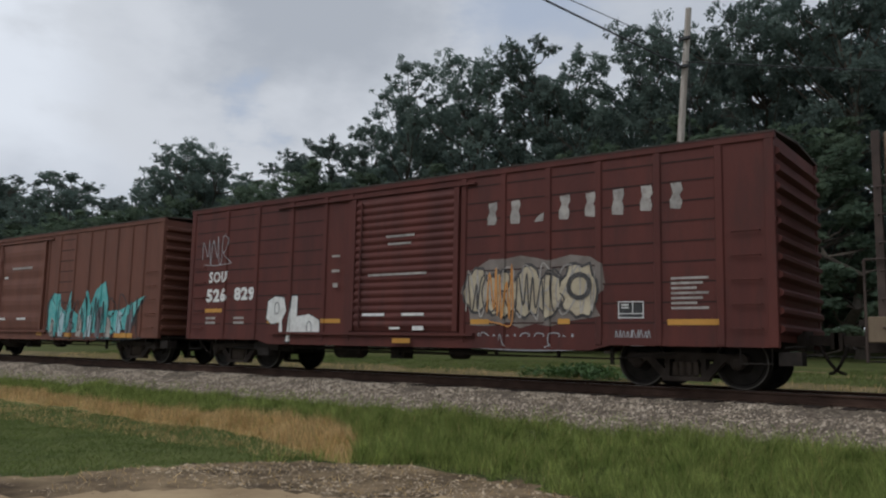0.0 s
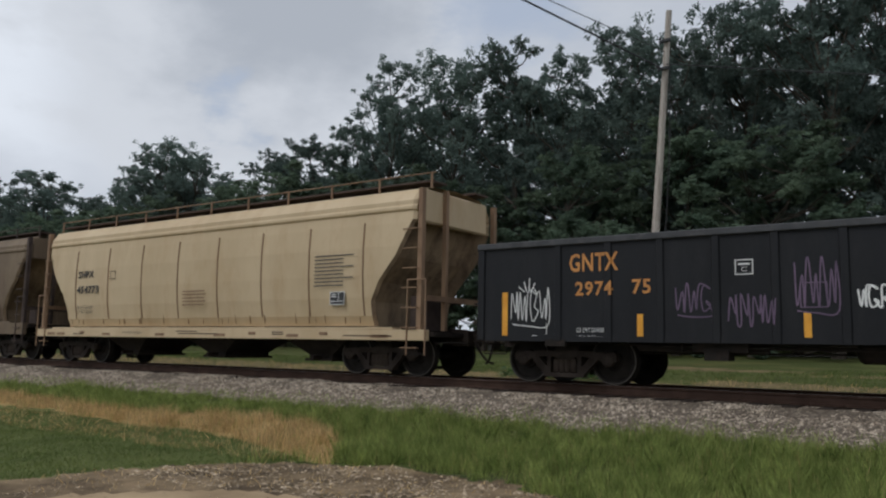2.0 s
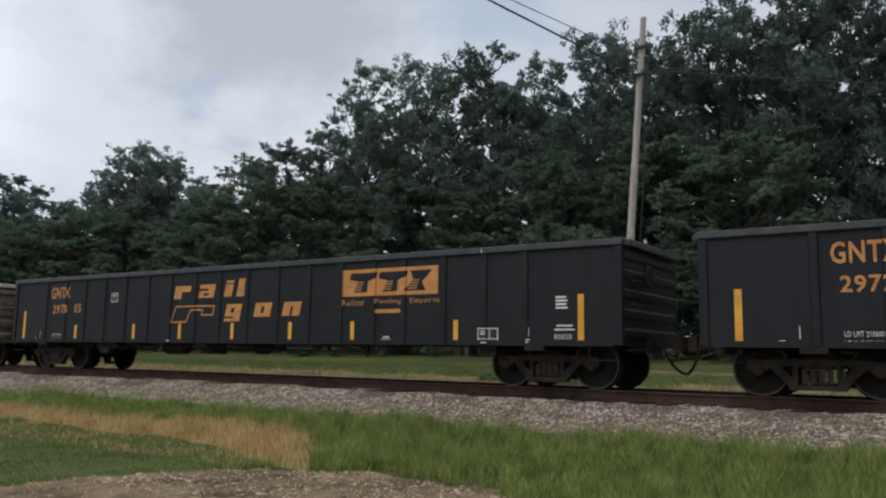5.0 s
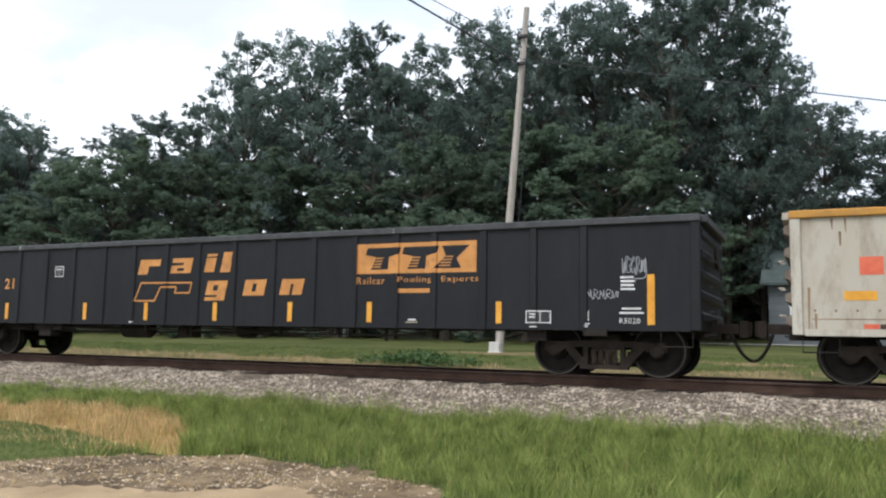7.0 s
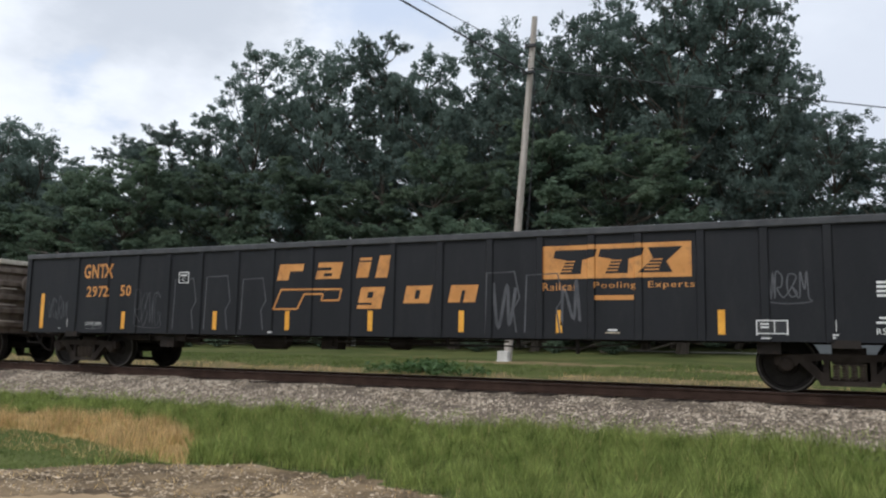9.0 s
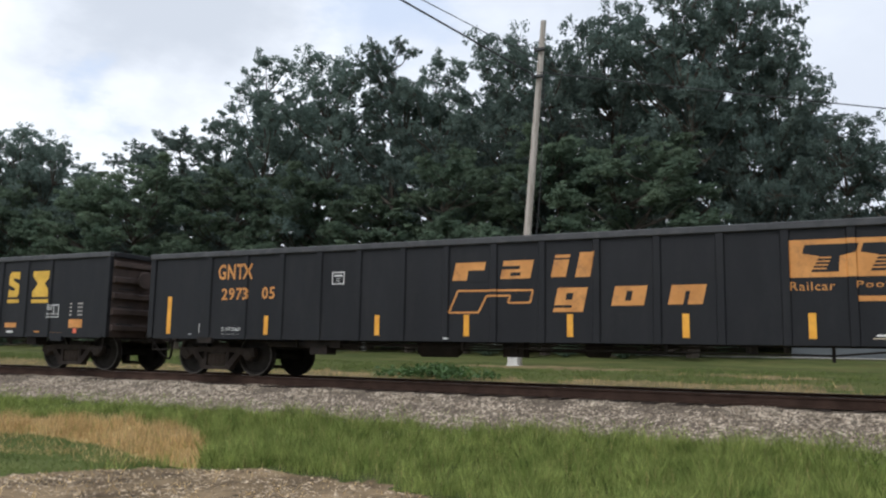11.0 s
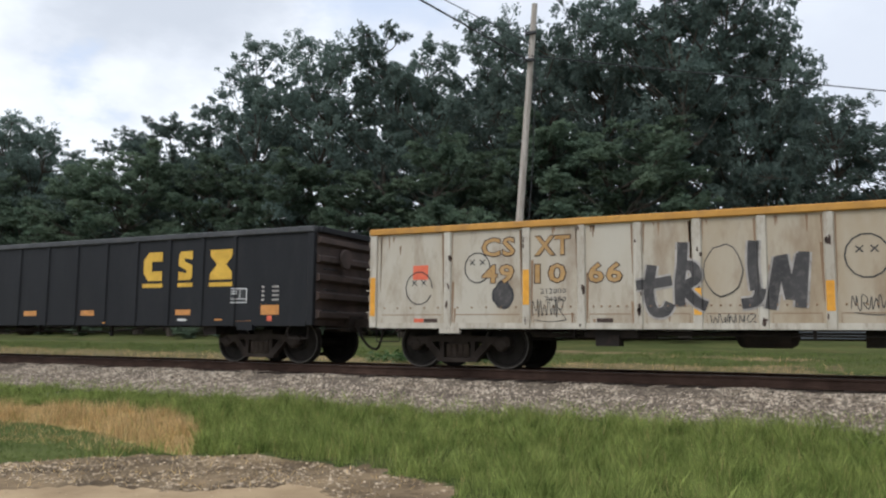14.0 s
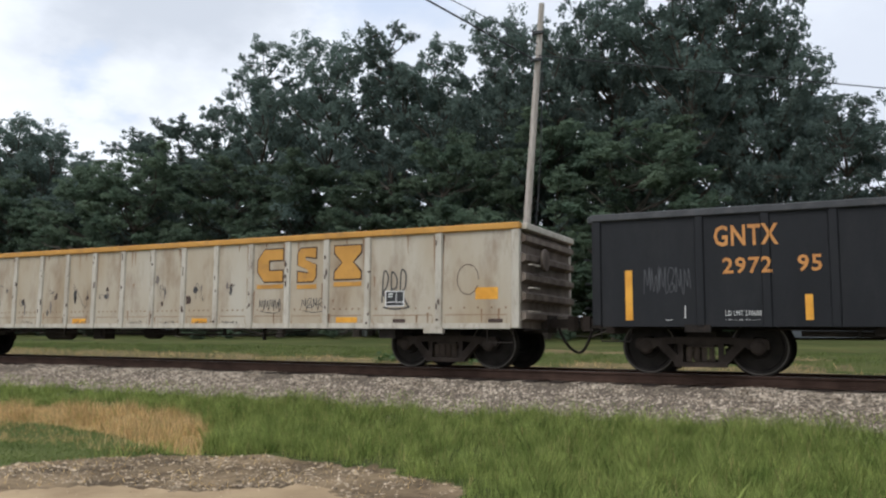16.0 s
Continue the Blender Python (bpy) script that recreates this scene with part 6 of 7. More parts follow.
for n, pts in enumerate(PIECES):
    shape = paint(c, "sprayed_shape", [pts], MAUVE, OVER, "angular mauve graffiti letter shape")
    paint(shape, "outline", ribbon(pts + pts[:1], 0.03), INK if n > 4 else DARK_SPRAY, OVER - 0.003, "black sprayed outline")
    # uneven bands where the can passed
    low, high = min(p[1] for p in pts), max(p[1] for p in pts)
    left, right = min(p[0] for p in pts), max(p[0] for p in pts)
    for k in range(7):
        x, z, w = rg.uniform(left + 0.1, right - 0.1), rg.uniform(low + 0.1, high - 0.15), rg.uniform(0.08, 0.2)
        if inside(x - w / 2, z, pts) and inside(x + w / 2, z, pts):
            paint(shape, "highlight", [blob(rg, x, z, w / 2, rg.uniform(0.015, 0.045), 0.3, 10)], HAZE_MAUVE, OVER - 0.0015, "paler sprayed band")
for pts in (
    [(6.67, 1.35), (7.21, 1.18), (7.76, 1.34), (7.87, 1.09), (7.76, 0.79)],
    [(4.41, 1.09), (4.71, 1.21), (4.96, 1.12), (4.83, 0.79)],
    [(8.37, 1.29), (8.58, 1.41), (8.68, 1.31)],
    [(10.01, 1.67), (10.2, 1.46), (10.33, 1.36)],
    [(10.2, 0.79), (10.55, 1.1)],
    [(4.2, 1.12), (4.62, 1.27), (5.0, 1.39)],
    [(5.29, 0.97), (5.33, 0.78)],
    [(6.36, 1.18), (6.67, 0.86)]):
    paint(c, "scrawl", ribbon(pts, 0.022), FADED_WHITE, OVER - 0.005, "pale sprayed line")
for x, z in ((8.58, 0.91), (10.17, 1.07), (10.63, 1.24), (11.39, 1.05), (11.44, 1.75), (9.51, 1.47), (8.4, 1.7), (7.54, 1.47), (5.72, 1.44)):
    paint(c, "sprayed_shape", [blob(rg, x, z, 0.055, 0.11, 0.2, 10)], BUFF, OVER - 0.004, "buff highlight")
paint(c, "sprayed_shape", [[(16.56, 1.33), (16.82, 1.29), (17.57, 0.93), (17.47, 0.78), (16.61, 0.78)]], PINK, OVER, "salmon sprayed wedge")
paint(c, "scrawl", ribbon([(16.38, 1.44), (16.82, 1.29), (17.57, 0.93), (17.47, 0.78)], 0.04), INK, OVER - 0.004, "black sprayed outline")
words(c, "Be", 18.6, 18.82, 1.93, 2.08, INK, ON_SHEET)
words(c, "Extremely", 18.72, 19.38, 1.74, 1.92, INK, ON_SHEET)
words(c, "You", 18.9, 19.14, 1.58, 1.74, INK, ON_SHEET)
tag(c, 19.05, 19.45, 1.25, 1.5, INK, ON_SHEET, 301, 2, 0.016)
tag(c, 16.95, 17.35, 1.7, 1.85, INK, ON_SHEET, 302, 3, 0.012)
tag(c, 17.4, 17.7, 1.55, 1.7, INK, ON_SHEET, 303, 3, 0.012)
tag(c, 17.55, 18.1, 0.95, 1.35, INK, ON_SHEET, 304, 4, 0.014)
tag(c, 2.2, 2.7, 1.0, 1.9, DARK_SPRAY, ON_SHEET, 305, 1, 0.025)
paint(c, "scrawl", ribbon([(h[0] * 1.0 + 1.2, h[1] + 0.55) for h in heart], 0.03) + ribbon([(h[0] + 1.5, h[1] + 0.58) for h in heart], 0.03), DARK_SPRAY, ON_SHEET, "two sprayed hearts")

# light blue spray on the first pale car
c = PALES[1]
for x0, x1, z1 in ((5.2, 6.0, 1.5), (6.2, 7.0, 1.65), (7.1, 7.9, 2.0), (7.2, 8.6, 1.3)):
    paint(c, "sprayed_shape", [blob(rg, (x0 + x1) / 2, (0.82 + z1) / 2, (x1 - x0) / 2, (z1 - 0.82) / 2, 0.12, 14, 0.5)], SKYBLUE, ON_SHEET if x0 < 7 else ON_POST, "pale blue spray")
tag(c, 0.2, 1.3, 0.82, 0.95, INK, ON_SHEET, 311, 6, 0.02)
tag(c, 9.2, 9.7, 1.05, 1.25, INK, ON_SHEET, 312, 3, 0.02)

# cartoon graffiti on the stained pale car
c = PALES[11]
for strokes in ([[(5.4, 1.8), (5.34, 1.35), (5.42, 1.05), (5.6, 1.04), (5.7, 1.2)], [(5.14, 1.47), (5.44, 1.5), (5.76, 1.55)]],
                [[(5.84, 1.12), (5.84, 1.5), (5.88, 1.8), (5.9, 2.22)], [(5.84, 1.78), (6.05, 1.76), (6.1, 1.56), (5.92, 1.42), (6.1, 1.2), (6.28, 1.1)]],
                [[(6.98, 2.14), (6.96, 1.75), (7.0, 1.3)], [(6.78, 1.15), (7.0, 1.2), (7.08, 1.42)]],
                [[(7.2, 1.06), (7.28, 1.5), (7.36, 1.92)], [(7.38, 1.9), (7.46, 1.4), (7.5, 1.2)], [(7.52, 1.2), (7.6, 1.6), (7.68, 1.95)], [(7.7, 1.94), (7.66, 1.5), (7.62, 1.02)]]):
    edge = paint(c, "sprayed_shape", [p for st in strokes for p in ribbon(smooth_line(st, 5), 0.23)], FADED_WHITE, ON_POST, "charcoal sprayed shape with a pale edge")
    paint(edge, "fill", [p for st in strokes for p in ribbon(smooth_line(st, 5), 0.165)], DARK_SPRAY, ON_POST - 0.0035)
lump(c, blob(rg, 6.52, 1.68, 0.3, 0.42, 0.05), INK, GREY, ON_POST - 0.007, label="outlined cartoon head", k=0.95)
for cx, cz, r in ((1.05, 1.5, 0.28), (2.25, 1.85, 0.25), (8.55, 1.85, 0.3)):
    paint(c, "scrawl", ribbon([(cx + r * math.cos(a * 0.45), cz + r * 1.1 * math.sin(a * 0.45)) for a in range(14)], 0.022), INK, ON_SHEET, "outlined cartoon head")
    for dx in (-0.1, 0.1):
        paint(c, "scrawl", ribbon([(cx + dx - 0.05, cz + 0.05), (cx + dx + 0.05, cz + 0.15)], 0.02) + ribbon([(cx + dx - 0.05, cz + 0.15), (cx + dx + 0.05, cz + 0.05)], 0.02), INK, ON_SHEET)
lump(c, blob(rg, 2.75, 1.35, 0.2, 0.26, 0.1), INK, DARK_SPRAY, ON_SHEET, k=0.8)
for x0, x1, z0, z1, n in ((3.3, 3.9, 0.95, 1.25, 4), (6.3, 7.0, 0.82, 0.98, 5), (8.3, 8.95, 1.05, 1.25, 5), (12.0, 12.7, 1.05, 1.5, 4), (12.95, 13.5, 1.05, 1.4, 3)):
    tag(c, x0, x1, z0, z1, INK, ON_SHEET, int(x0 * 100), n, 0.012)
outline = [(9.47, 1.93), (9.77, 2.04), (9.99, 1.79), (10.01, 1.68), (10.24, 1.56), (10.41, 1.28), (10.27, 1.05), (10.01, 0.94), (9.6, 0.96), (9.41, 1.34), (9.44, 1.46), (9.58, 1.52), (9.55, 1.69), (9.47, 1.69)]
figure = [(10.39, 1.87), (10.45, 2.08), (10.6, 2.19), (10.77, 2.21), (10.88, 2.04), (10.86, 1.81), (10.97, 1.79), (11.0, 1.71), (10.88, 1.67), (10.82, 1.36), (10.68, 1.19), (10.58, 1.15), (10.41, 1.37)]
for pts in (outline, figure):
    shape = lump(c, pts, DARK_SPRAY, INK, ON_POST - 0.006, label="black sprayed letter shape", k=0.97)
lump(c, [(11.1 + 0.35 * math.cos(a * 0.3), 1.24 + 0.35 * math.sin(a * 0.3)) for a in range(21)], FADED_WHITE, INK, ON_POST - 0.008, label="black sprayed disc with a pale rim", k=0.93)
for pts in (
    [(10.17, 1.41), (10.37, 1.42)],
    [(10.17, 1.28), (10.4, 1.28)],
    [(10.16, 1.14), (10.34, 1.15)],
    [(10.41, 1.8), (10.6, 1.72), (10.85, 1.76)],
    [(10.45, 2.14), (10.68, 2.17)],
    [(11.11, 1.43), (11.4, 1.44)],
    [(11.12, 1.32), (11.42, 1.29)],
    [(11.16, 1.19), (11.41, 1.18)],
    [(11.11, 1.07), (11.32, 1.02)],
    [(10.6, 1.46), (10.73, 1.57)],
    [(10.6, 1.37), (10.77, 1.36)],
    [(10.58, 1.28), (10.73, 1.16)],
    [(9.49, 1.34), (9.58, 1.15), (9.52, 1.01)]):
    paint(c, "scrawl", ribbon(pts, 0.05), FADED_WHITE, ON_POST - 0.0125, "pale sprayed stroke")
tag(c, 9.2, 9.55, 2.1, 2.3, SEAM_DARK, ON_SHEET, 346, 2, 0.02)
tag(c, 11.15, 11.75, 1.85, 2.15, INK, ON_POST, 341, 3, 0.026)
for pts in (
    [(16.82, 1.74), (16.98, 1.95), (17.02, 1.73), (17.12, 1.65), (17.02, 1.43), (16.87, 1.5), (16.89, 1.65)],
    [(17.09, 1.81), (17.19, 1.98), (17.35, 1.89), (17.33, 1.72), (17.19, 1.68), (17.09, 1.77)],
    [(17.35, 1.87), (17.51, 1.96), (17.56, 1.79), (17.49, 1.65), (17.35, 1.64)],
    [(17.44, 1.99), (17.56, 2.1), (17.86, 2.07), (17.81, 1.93), (17.72, 1.86), (17.76, 1.67), (17.65, 1.51), (17.51, 1.56)],
    [(17.76, 1.4), (17.81, 1.78), (17.97, 1.83), (18.04, 1.66), (17.99, 1.39), (17.86, 1.34), (17.76, 1.4)]):
    paint(c, "scrawl", ribbon(smooth_line(pts, 5), 0.026), SEAM_DARK, ON_SHEET, "brown sprayed bubble outline")
for x in (15.88, 16.06, 16.25, 16.43):
    ring = [(x + 0.085 * math.cos(a * 0.45), 1.37 + 0.21 * math.sin(a * 0.45)) for a in range(15)]
    lump(c, ring, INK, GREY_POST, ON_POST - 0.003, label="thick black bubble stroke", k=0.55)
tag(c, 15.95, 16.5, 0.83, 1.1, INK, ON_SHEET, 342, 3, 0.03, "black bubble scrawl")
for x, z in ((13.98, 1.42), (14.12, 1.38), (14.28, 1.36), (14.42, 1.28), (14.42, 1.08)):
    paint(c, "scrawl", ribbon([(x + 0.06 * math.cos(a * 0.5), z + 0.08 * math.sin(a * 0.5)) for a in range(9)], 0.014), INK, ON_SHEET, "small sprayed loop")
paint(c, "scrawl", ribbon([(18.95 + 0.42 * math.cos(a * 0.45), 1.5 + 0.5 * math.sin(a * 0.45)) for a in range(14)], 0.016), INK, ON_SHEET, "thin outlined cartoon head")
tag(c, 18.7, 19.2, 1.42, 1.6, INK, ON_SHEET, 344, 4, 0.016)
tag(c, 18.75, 19.15, 1.14, 1.32, INK, ON_SHEET, 345, 3, 0.016)
bar(c, "placard", 18.85, 19.08, 1.86, 2.08, RED, ON_SHEET, "faded red placard")

# the cleaner pale car
c = PALES[12]
paint(c, "sprayed_shape", [blob(rg, 1.99, 1.5, 0.21, 0.19, 0.2, 30), blob(rg, 2.0, 1.73, 0.14, 0.17, 0.18, 24)], DARK_SPRAY, ON_SHEET, "dark spray patch")
tag(c, 0.8, 1.4, 1.42, 1.75, DARK_SPRAY, ON_SHEET, 351, 5, 0.012)
tag(c, 0.85, 1.3, 1.2, 1.34, INK, ON_SHEET, 354, 4, 0.014)
tag(c, 4.25, 4.7, 1.2, 1.5, RED, ON_SHEET, 352, 3, 0.022)
tag(c, 1.9, 2.8, 0.8, 0.95, PURPLE, ON_SHEET, 353, 4, 0.02)
for k, (x0, x1, z0, z1) in enumerate(((5.4, 5.8, 1.2, 1.8), (6.3, 6.6, 1.2, 1.6), (7.2, 7.7, 1.1, 1.7), (8.3, 8.8, 1.2, 1.8), (9.2, 9.5, 1.4, 1.7), (11.0, 11.4, 1.3, 1.9), (12.0, 12.5, 1.3, 1.8), (13.1, 13.4, 1.5, 1.7))):
    for j in range(3):
        mark = blob(rg, rg.uniform(x0, x1), rg.uniform(z0, z1), rg.uniform(0.02, 0.07), rg.uniform(0.04, 0.14), 0.55, 11)
        paint(c, "smudge", [mark], (HALO, DARK_SPRAY, SEAM_DARK)[(j + k) % 3], ON_SHEET, "dark paint smudge")
    paint(c, "scrawl", ribbon(curl(rg, x0, x1, z0, z1, 4), 0.011), DARK_SPRAY, ON_SHEET - 0.0025, "thin dark scrawl")
for k, x in enumerate((6.4, 8.35, 10.2, 11.2, 12.15, 13.0)):
    tag(c, x, x + 0.45, 0.80, 0.9, INK, ON_SHEET, 380 + k, 3, 0.014)
for x in (14.0, 15.1):
    tag(c, x, x + 0.55, 1.15, 1.35, DARK_SPRAY, ON_SHEET, int(390 + x), 4, 0.014)
tag(c, 17.0, 17.6, 1.2, 1.8, INK, ON_SHEET, 395, 3, 0.03, "black dripping scrawl")
paint(c, "scrawl", ribbon([(18.85 + 0.22 * math.cos(a * 0.45), 1.65 + 0.28 * math.sin(a * 0.45)) for a in range(14)], 0.016), SEAM_DARK, ON_SHEET, "faint outlined cartoon head")


# ---- rust and dirt along the posts, the top rail and the floor pockets of the pale cars ----
painted_side(SHEET, W, RIB_PALE)
rg = random.Random(88)
for key, c in PALES.items():
    heavy = {1: 0.45, 5: 0.8, 11: 0.8, 12: 0.3}[key]
    posts = [0.12] + [p for p, _ in RIB_PALE] + [19.75]
    for (xa, xb) in zip(posts, posts[1:]):
        runs = []
        for side, x in ((1, xa + 0.085), (-1, xb - 0.085)):
            for _ in range(2):
                if rg.random() < heavy:
                    top = rg.choice((2.5, 2.5, rg.uniform(1.2, 2.2)))
                    long = rg.uniform(0.25, 1.3)
                    wide = rg.uniform(0.02, 0.055)
                    runs.append([(x, top), (x, max(0.8, top - long)), (x + side * wide * 0.35, max(0.8, top - long * 0.9)), (x + side * wide, top)])
        for _ in range(3):
            if rg.random() < heavy * 0.7:
                x, d = rg.uniform(xa + 0.15, xb - 0.15), rg.uniform(0.06, 0.4)
                runs.append([(x - 0.02, 2.52), (x, 2.52 - d), (x + 0.008, 2.52 - d), (x + rg.uniform(0.01, 0.035), 2.52)])
        if runs:
            for run in runs:
                paint(c, "rust_streak", [run], SEAM, ON_SHEET + 0.001, "brown rust streak")
        paint(c, "pocket_edge", ribbon([(xa + 0.13, 0.8), (xa + 0.13, 1.0), (xb - 0.13, 1.0), (xb - 0.13, 0.8)], 0.014), SEAM, ON_SHEET + 0.0015, "grimy seam of a floor pocket")
    for x, _ in RIB_PALE:
        chips = [blob(rg, x + rg.uniform(-0.06, 0.06), rg.uniform(0.8, 2.5), rg.uniform(0.012, 0.03), rg.uniform(0.02, 0.09), 0.3, 7) for _ in range(4)]
        for chip in chips:
            paint(c, "rust_chip", [chip], SEAM_DARK, ON_POST + 0.001, "chipped rusty spot")
part("reflector", Shape().box(0.0, 0.11, -W - 0.006, -W - 0.002, 0.98, 1.72), AMBER, PALES[11], "amber reflective strip")


# ---- trees ----
def leaf_cloud(centres, radii, count, size, rng, flat=1.0):
    """Small leaf quads scattered through clumps; returns vertices."""
    weight = radii ** 2
    k = rng.choice(len(centres), count, p=weight / weight.sum())
    d = rng.normal(size=(count, 3))
    d /= np.linalg.norm(d, axis=1)[:, None]
    d[:, 2] *= flat
    p = centres[k] + d * (radii[k] * rng.uniform(0.05, 1.0, count) ** 0.6)[:, None]
    u = rng.normal(size=(count, 3))
    u[:, 2] *= 0.55
    u /= np.linalg.norm(u, axis=1)[:, None]
    w = np.cross(u, rng.normal(size=(count, 3)))
    w /= np.linalg.norm(w, axis=1)[:, None]
    s = (size * rng.uniform(0.5, 1.35, count))[:, None]
    tip, root = p + u * s, p - u * s
    mid = p + u * s * 0.1
    v = np.stack([root, mid + w * s * 0.42, tip, mid - w * s * 0.42], axis=1).reshape(-1, 3)
    return v


def quads_mesh(name, v, mat):
    n = len(v) // 4
    me = bpy.data.meshes.new(name)
    me.vertices.add(len(v))
    me.vertices.foreach_set("co", np.asarray(v, dtype=np.float32).ravel())
    me.loops.add(4 * n)
    me.loops.foreach_set("vertex_index", np.arange(4 * n, dtype=np.int32))
    me.polygons.add(n)
    me.polygons.foreach_set("loop_start", np.arange(0, 4 * n, 4, dtype=np.int32))
    me.polygons.foreach_set("loop_total", np.full(n, 4, dtype=np.int32))
    me.update(calc_edges=True)
    me.materials.append(mat)
    return me


def tree_meshes(seed, height, low, spread, lobes, leaves, size, mat=LEAF):
    """A trunk with curved limbs; on each limb flat sprays of leaves, thinner towards the outline."""
    rng = np.random.default_rng(seed)
    wood = Shape()
    bend = [Vector((rng.normal() * 0.12 * k, rng.normal() * 0.12 * k, height * 0.86 * k / 8)) for k in range(9)]
    wood.path(bend, 0.30, 8, 0.15)
    centres, radii = [], []
    for i in range(lobes):
        f = (i + 0.5) / lobes
        z = low + (height - low - 0.5) * (f ** 0.85)
        girth = spread * (0.66 + 0.40 * math.sin(math.pi * min(1, 0.18 + 0.82 * f) ** 0.9)) * (1.0 if f < 0.8 else 1.24 - f * 0.3)
        a = i * 2.4 + rng.uniform(-0.5, 0.5)
        r = girth * rng.uniform(0.2, 0.95)
        lobe = Vector((r * math.cos(a), r * math.sin(a), z + rng.uniform(-0.7, 0.5) - 1.5 * f * (r / girth) ** 2))
        size_l = rng.uniform(0.13, 0.24) * spread
        root = bend[max(1, min(8, int((lobe.z - 0.45 * r) / (height * 0.86) * 8)))]
        knee = root.lerp(lobe, 0.55) + Vector((0, 0, -0.12 * r))
        wood.path([root, knee, lobe], 0.07, 5, 0.25)
        out = Vector((math.cos(a), math.sin(a), 0.25))
        for j in range(16):
            d = Vector(rng.normal(size=3)).normalized()
            d.z = d.z * 0.55
            c = lobe + d * size_l * rng.uniform(0.3, 1.2) + out * size_l * 0.25 * rng.normal()
            centres.append(c)
            radii.append(rng.uniform(0.22, 0.62) * size_l * 0.8)
            if j % 3 == 0:
                wood.tube(lobe, c, 0.02, 0.006, 4)
        # a loose twig that breaks the outline
        c = lobe + out * size_l * rng.uniform(0.9, 1.2) + Vector((0, 0, rng.uniform(0, 0.3) * size_l))
        centres.append(c)
        radii.append(0.34 * size_l)
        wood.tube(lobe, c, 0.018, 0.006, 4)
    v = leaf_cloud(np.array(centres), np.array(radii), leaves, size, rng, 0.6)
    return wood.mesh("trunk", BARK), quads_mesh("crown", v, mat)


TREES = [tree_meshes(11, 17, 2.5, 5.2, 80, 27000, 0.145), tree_meshes(12, 17, 3.5, 4.4, 66, 23000, 0.14), tree_meshes(13, 17, 2.2, 6.0, 90, 30000, 0.145), tree_meshes(14, 17, 4.0, 4.8, 60, 21000, 0.14)]
EDGES = [tree_meshes(17, 17, 2.5, 5.4, 66, 20000, 0.19, EDGE_LEAF), tree_meshes(18, 17, 2.5, 5.0, 60, 18000, 0.19, EDGE_LEAF)]
INNER = [tree_meshes(15, 17, 2.0, 5.4, 60, 7000, 0.30, INNER_LEAF), tree_meshes(16, 17, 2.0, 6.0, 64, 7500, 0.30, INNER_LEAF)]
SHRUBS = [tree_meshes(21, 6.5, 0.3, 3.6, 24, 6500, 0.19, EDGE_LEAF), tree_meshes(22, 8.5, 0.4, 3.4, 26, 7000, 0.2, EDGE_LEAF)]


def plant(kind, x, y, top, width, turn, label, name="tree"):
    trunk, crown, base = *kind[0], kind[1]
    z = bank(y) - 0.1
    t = thing(name, pose(x, y, z, 0, 0, turn) @ Matrix.Diagonal((width, width, (top - z) / base, 1)), label, "tree" if name == "tree" else "shrub", "trees behind the railway")
    twin("trunk", trunk, t, label="grey-brown trunk and limbs")
    twin("crown", crown, t, label="dark green leaves")


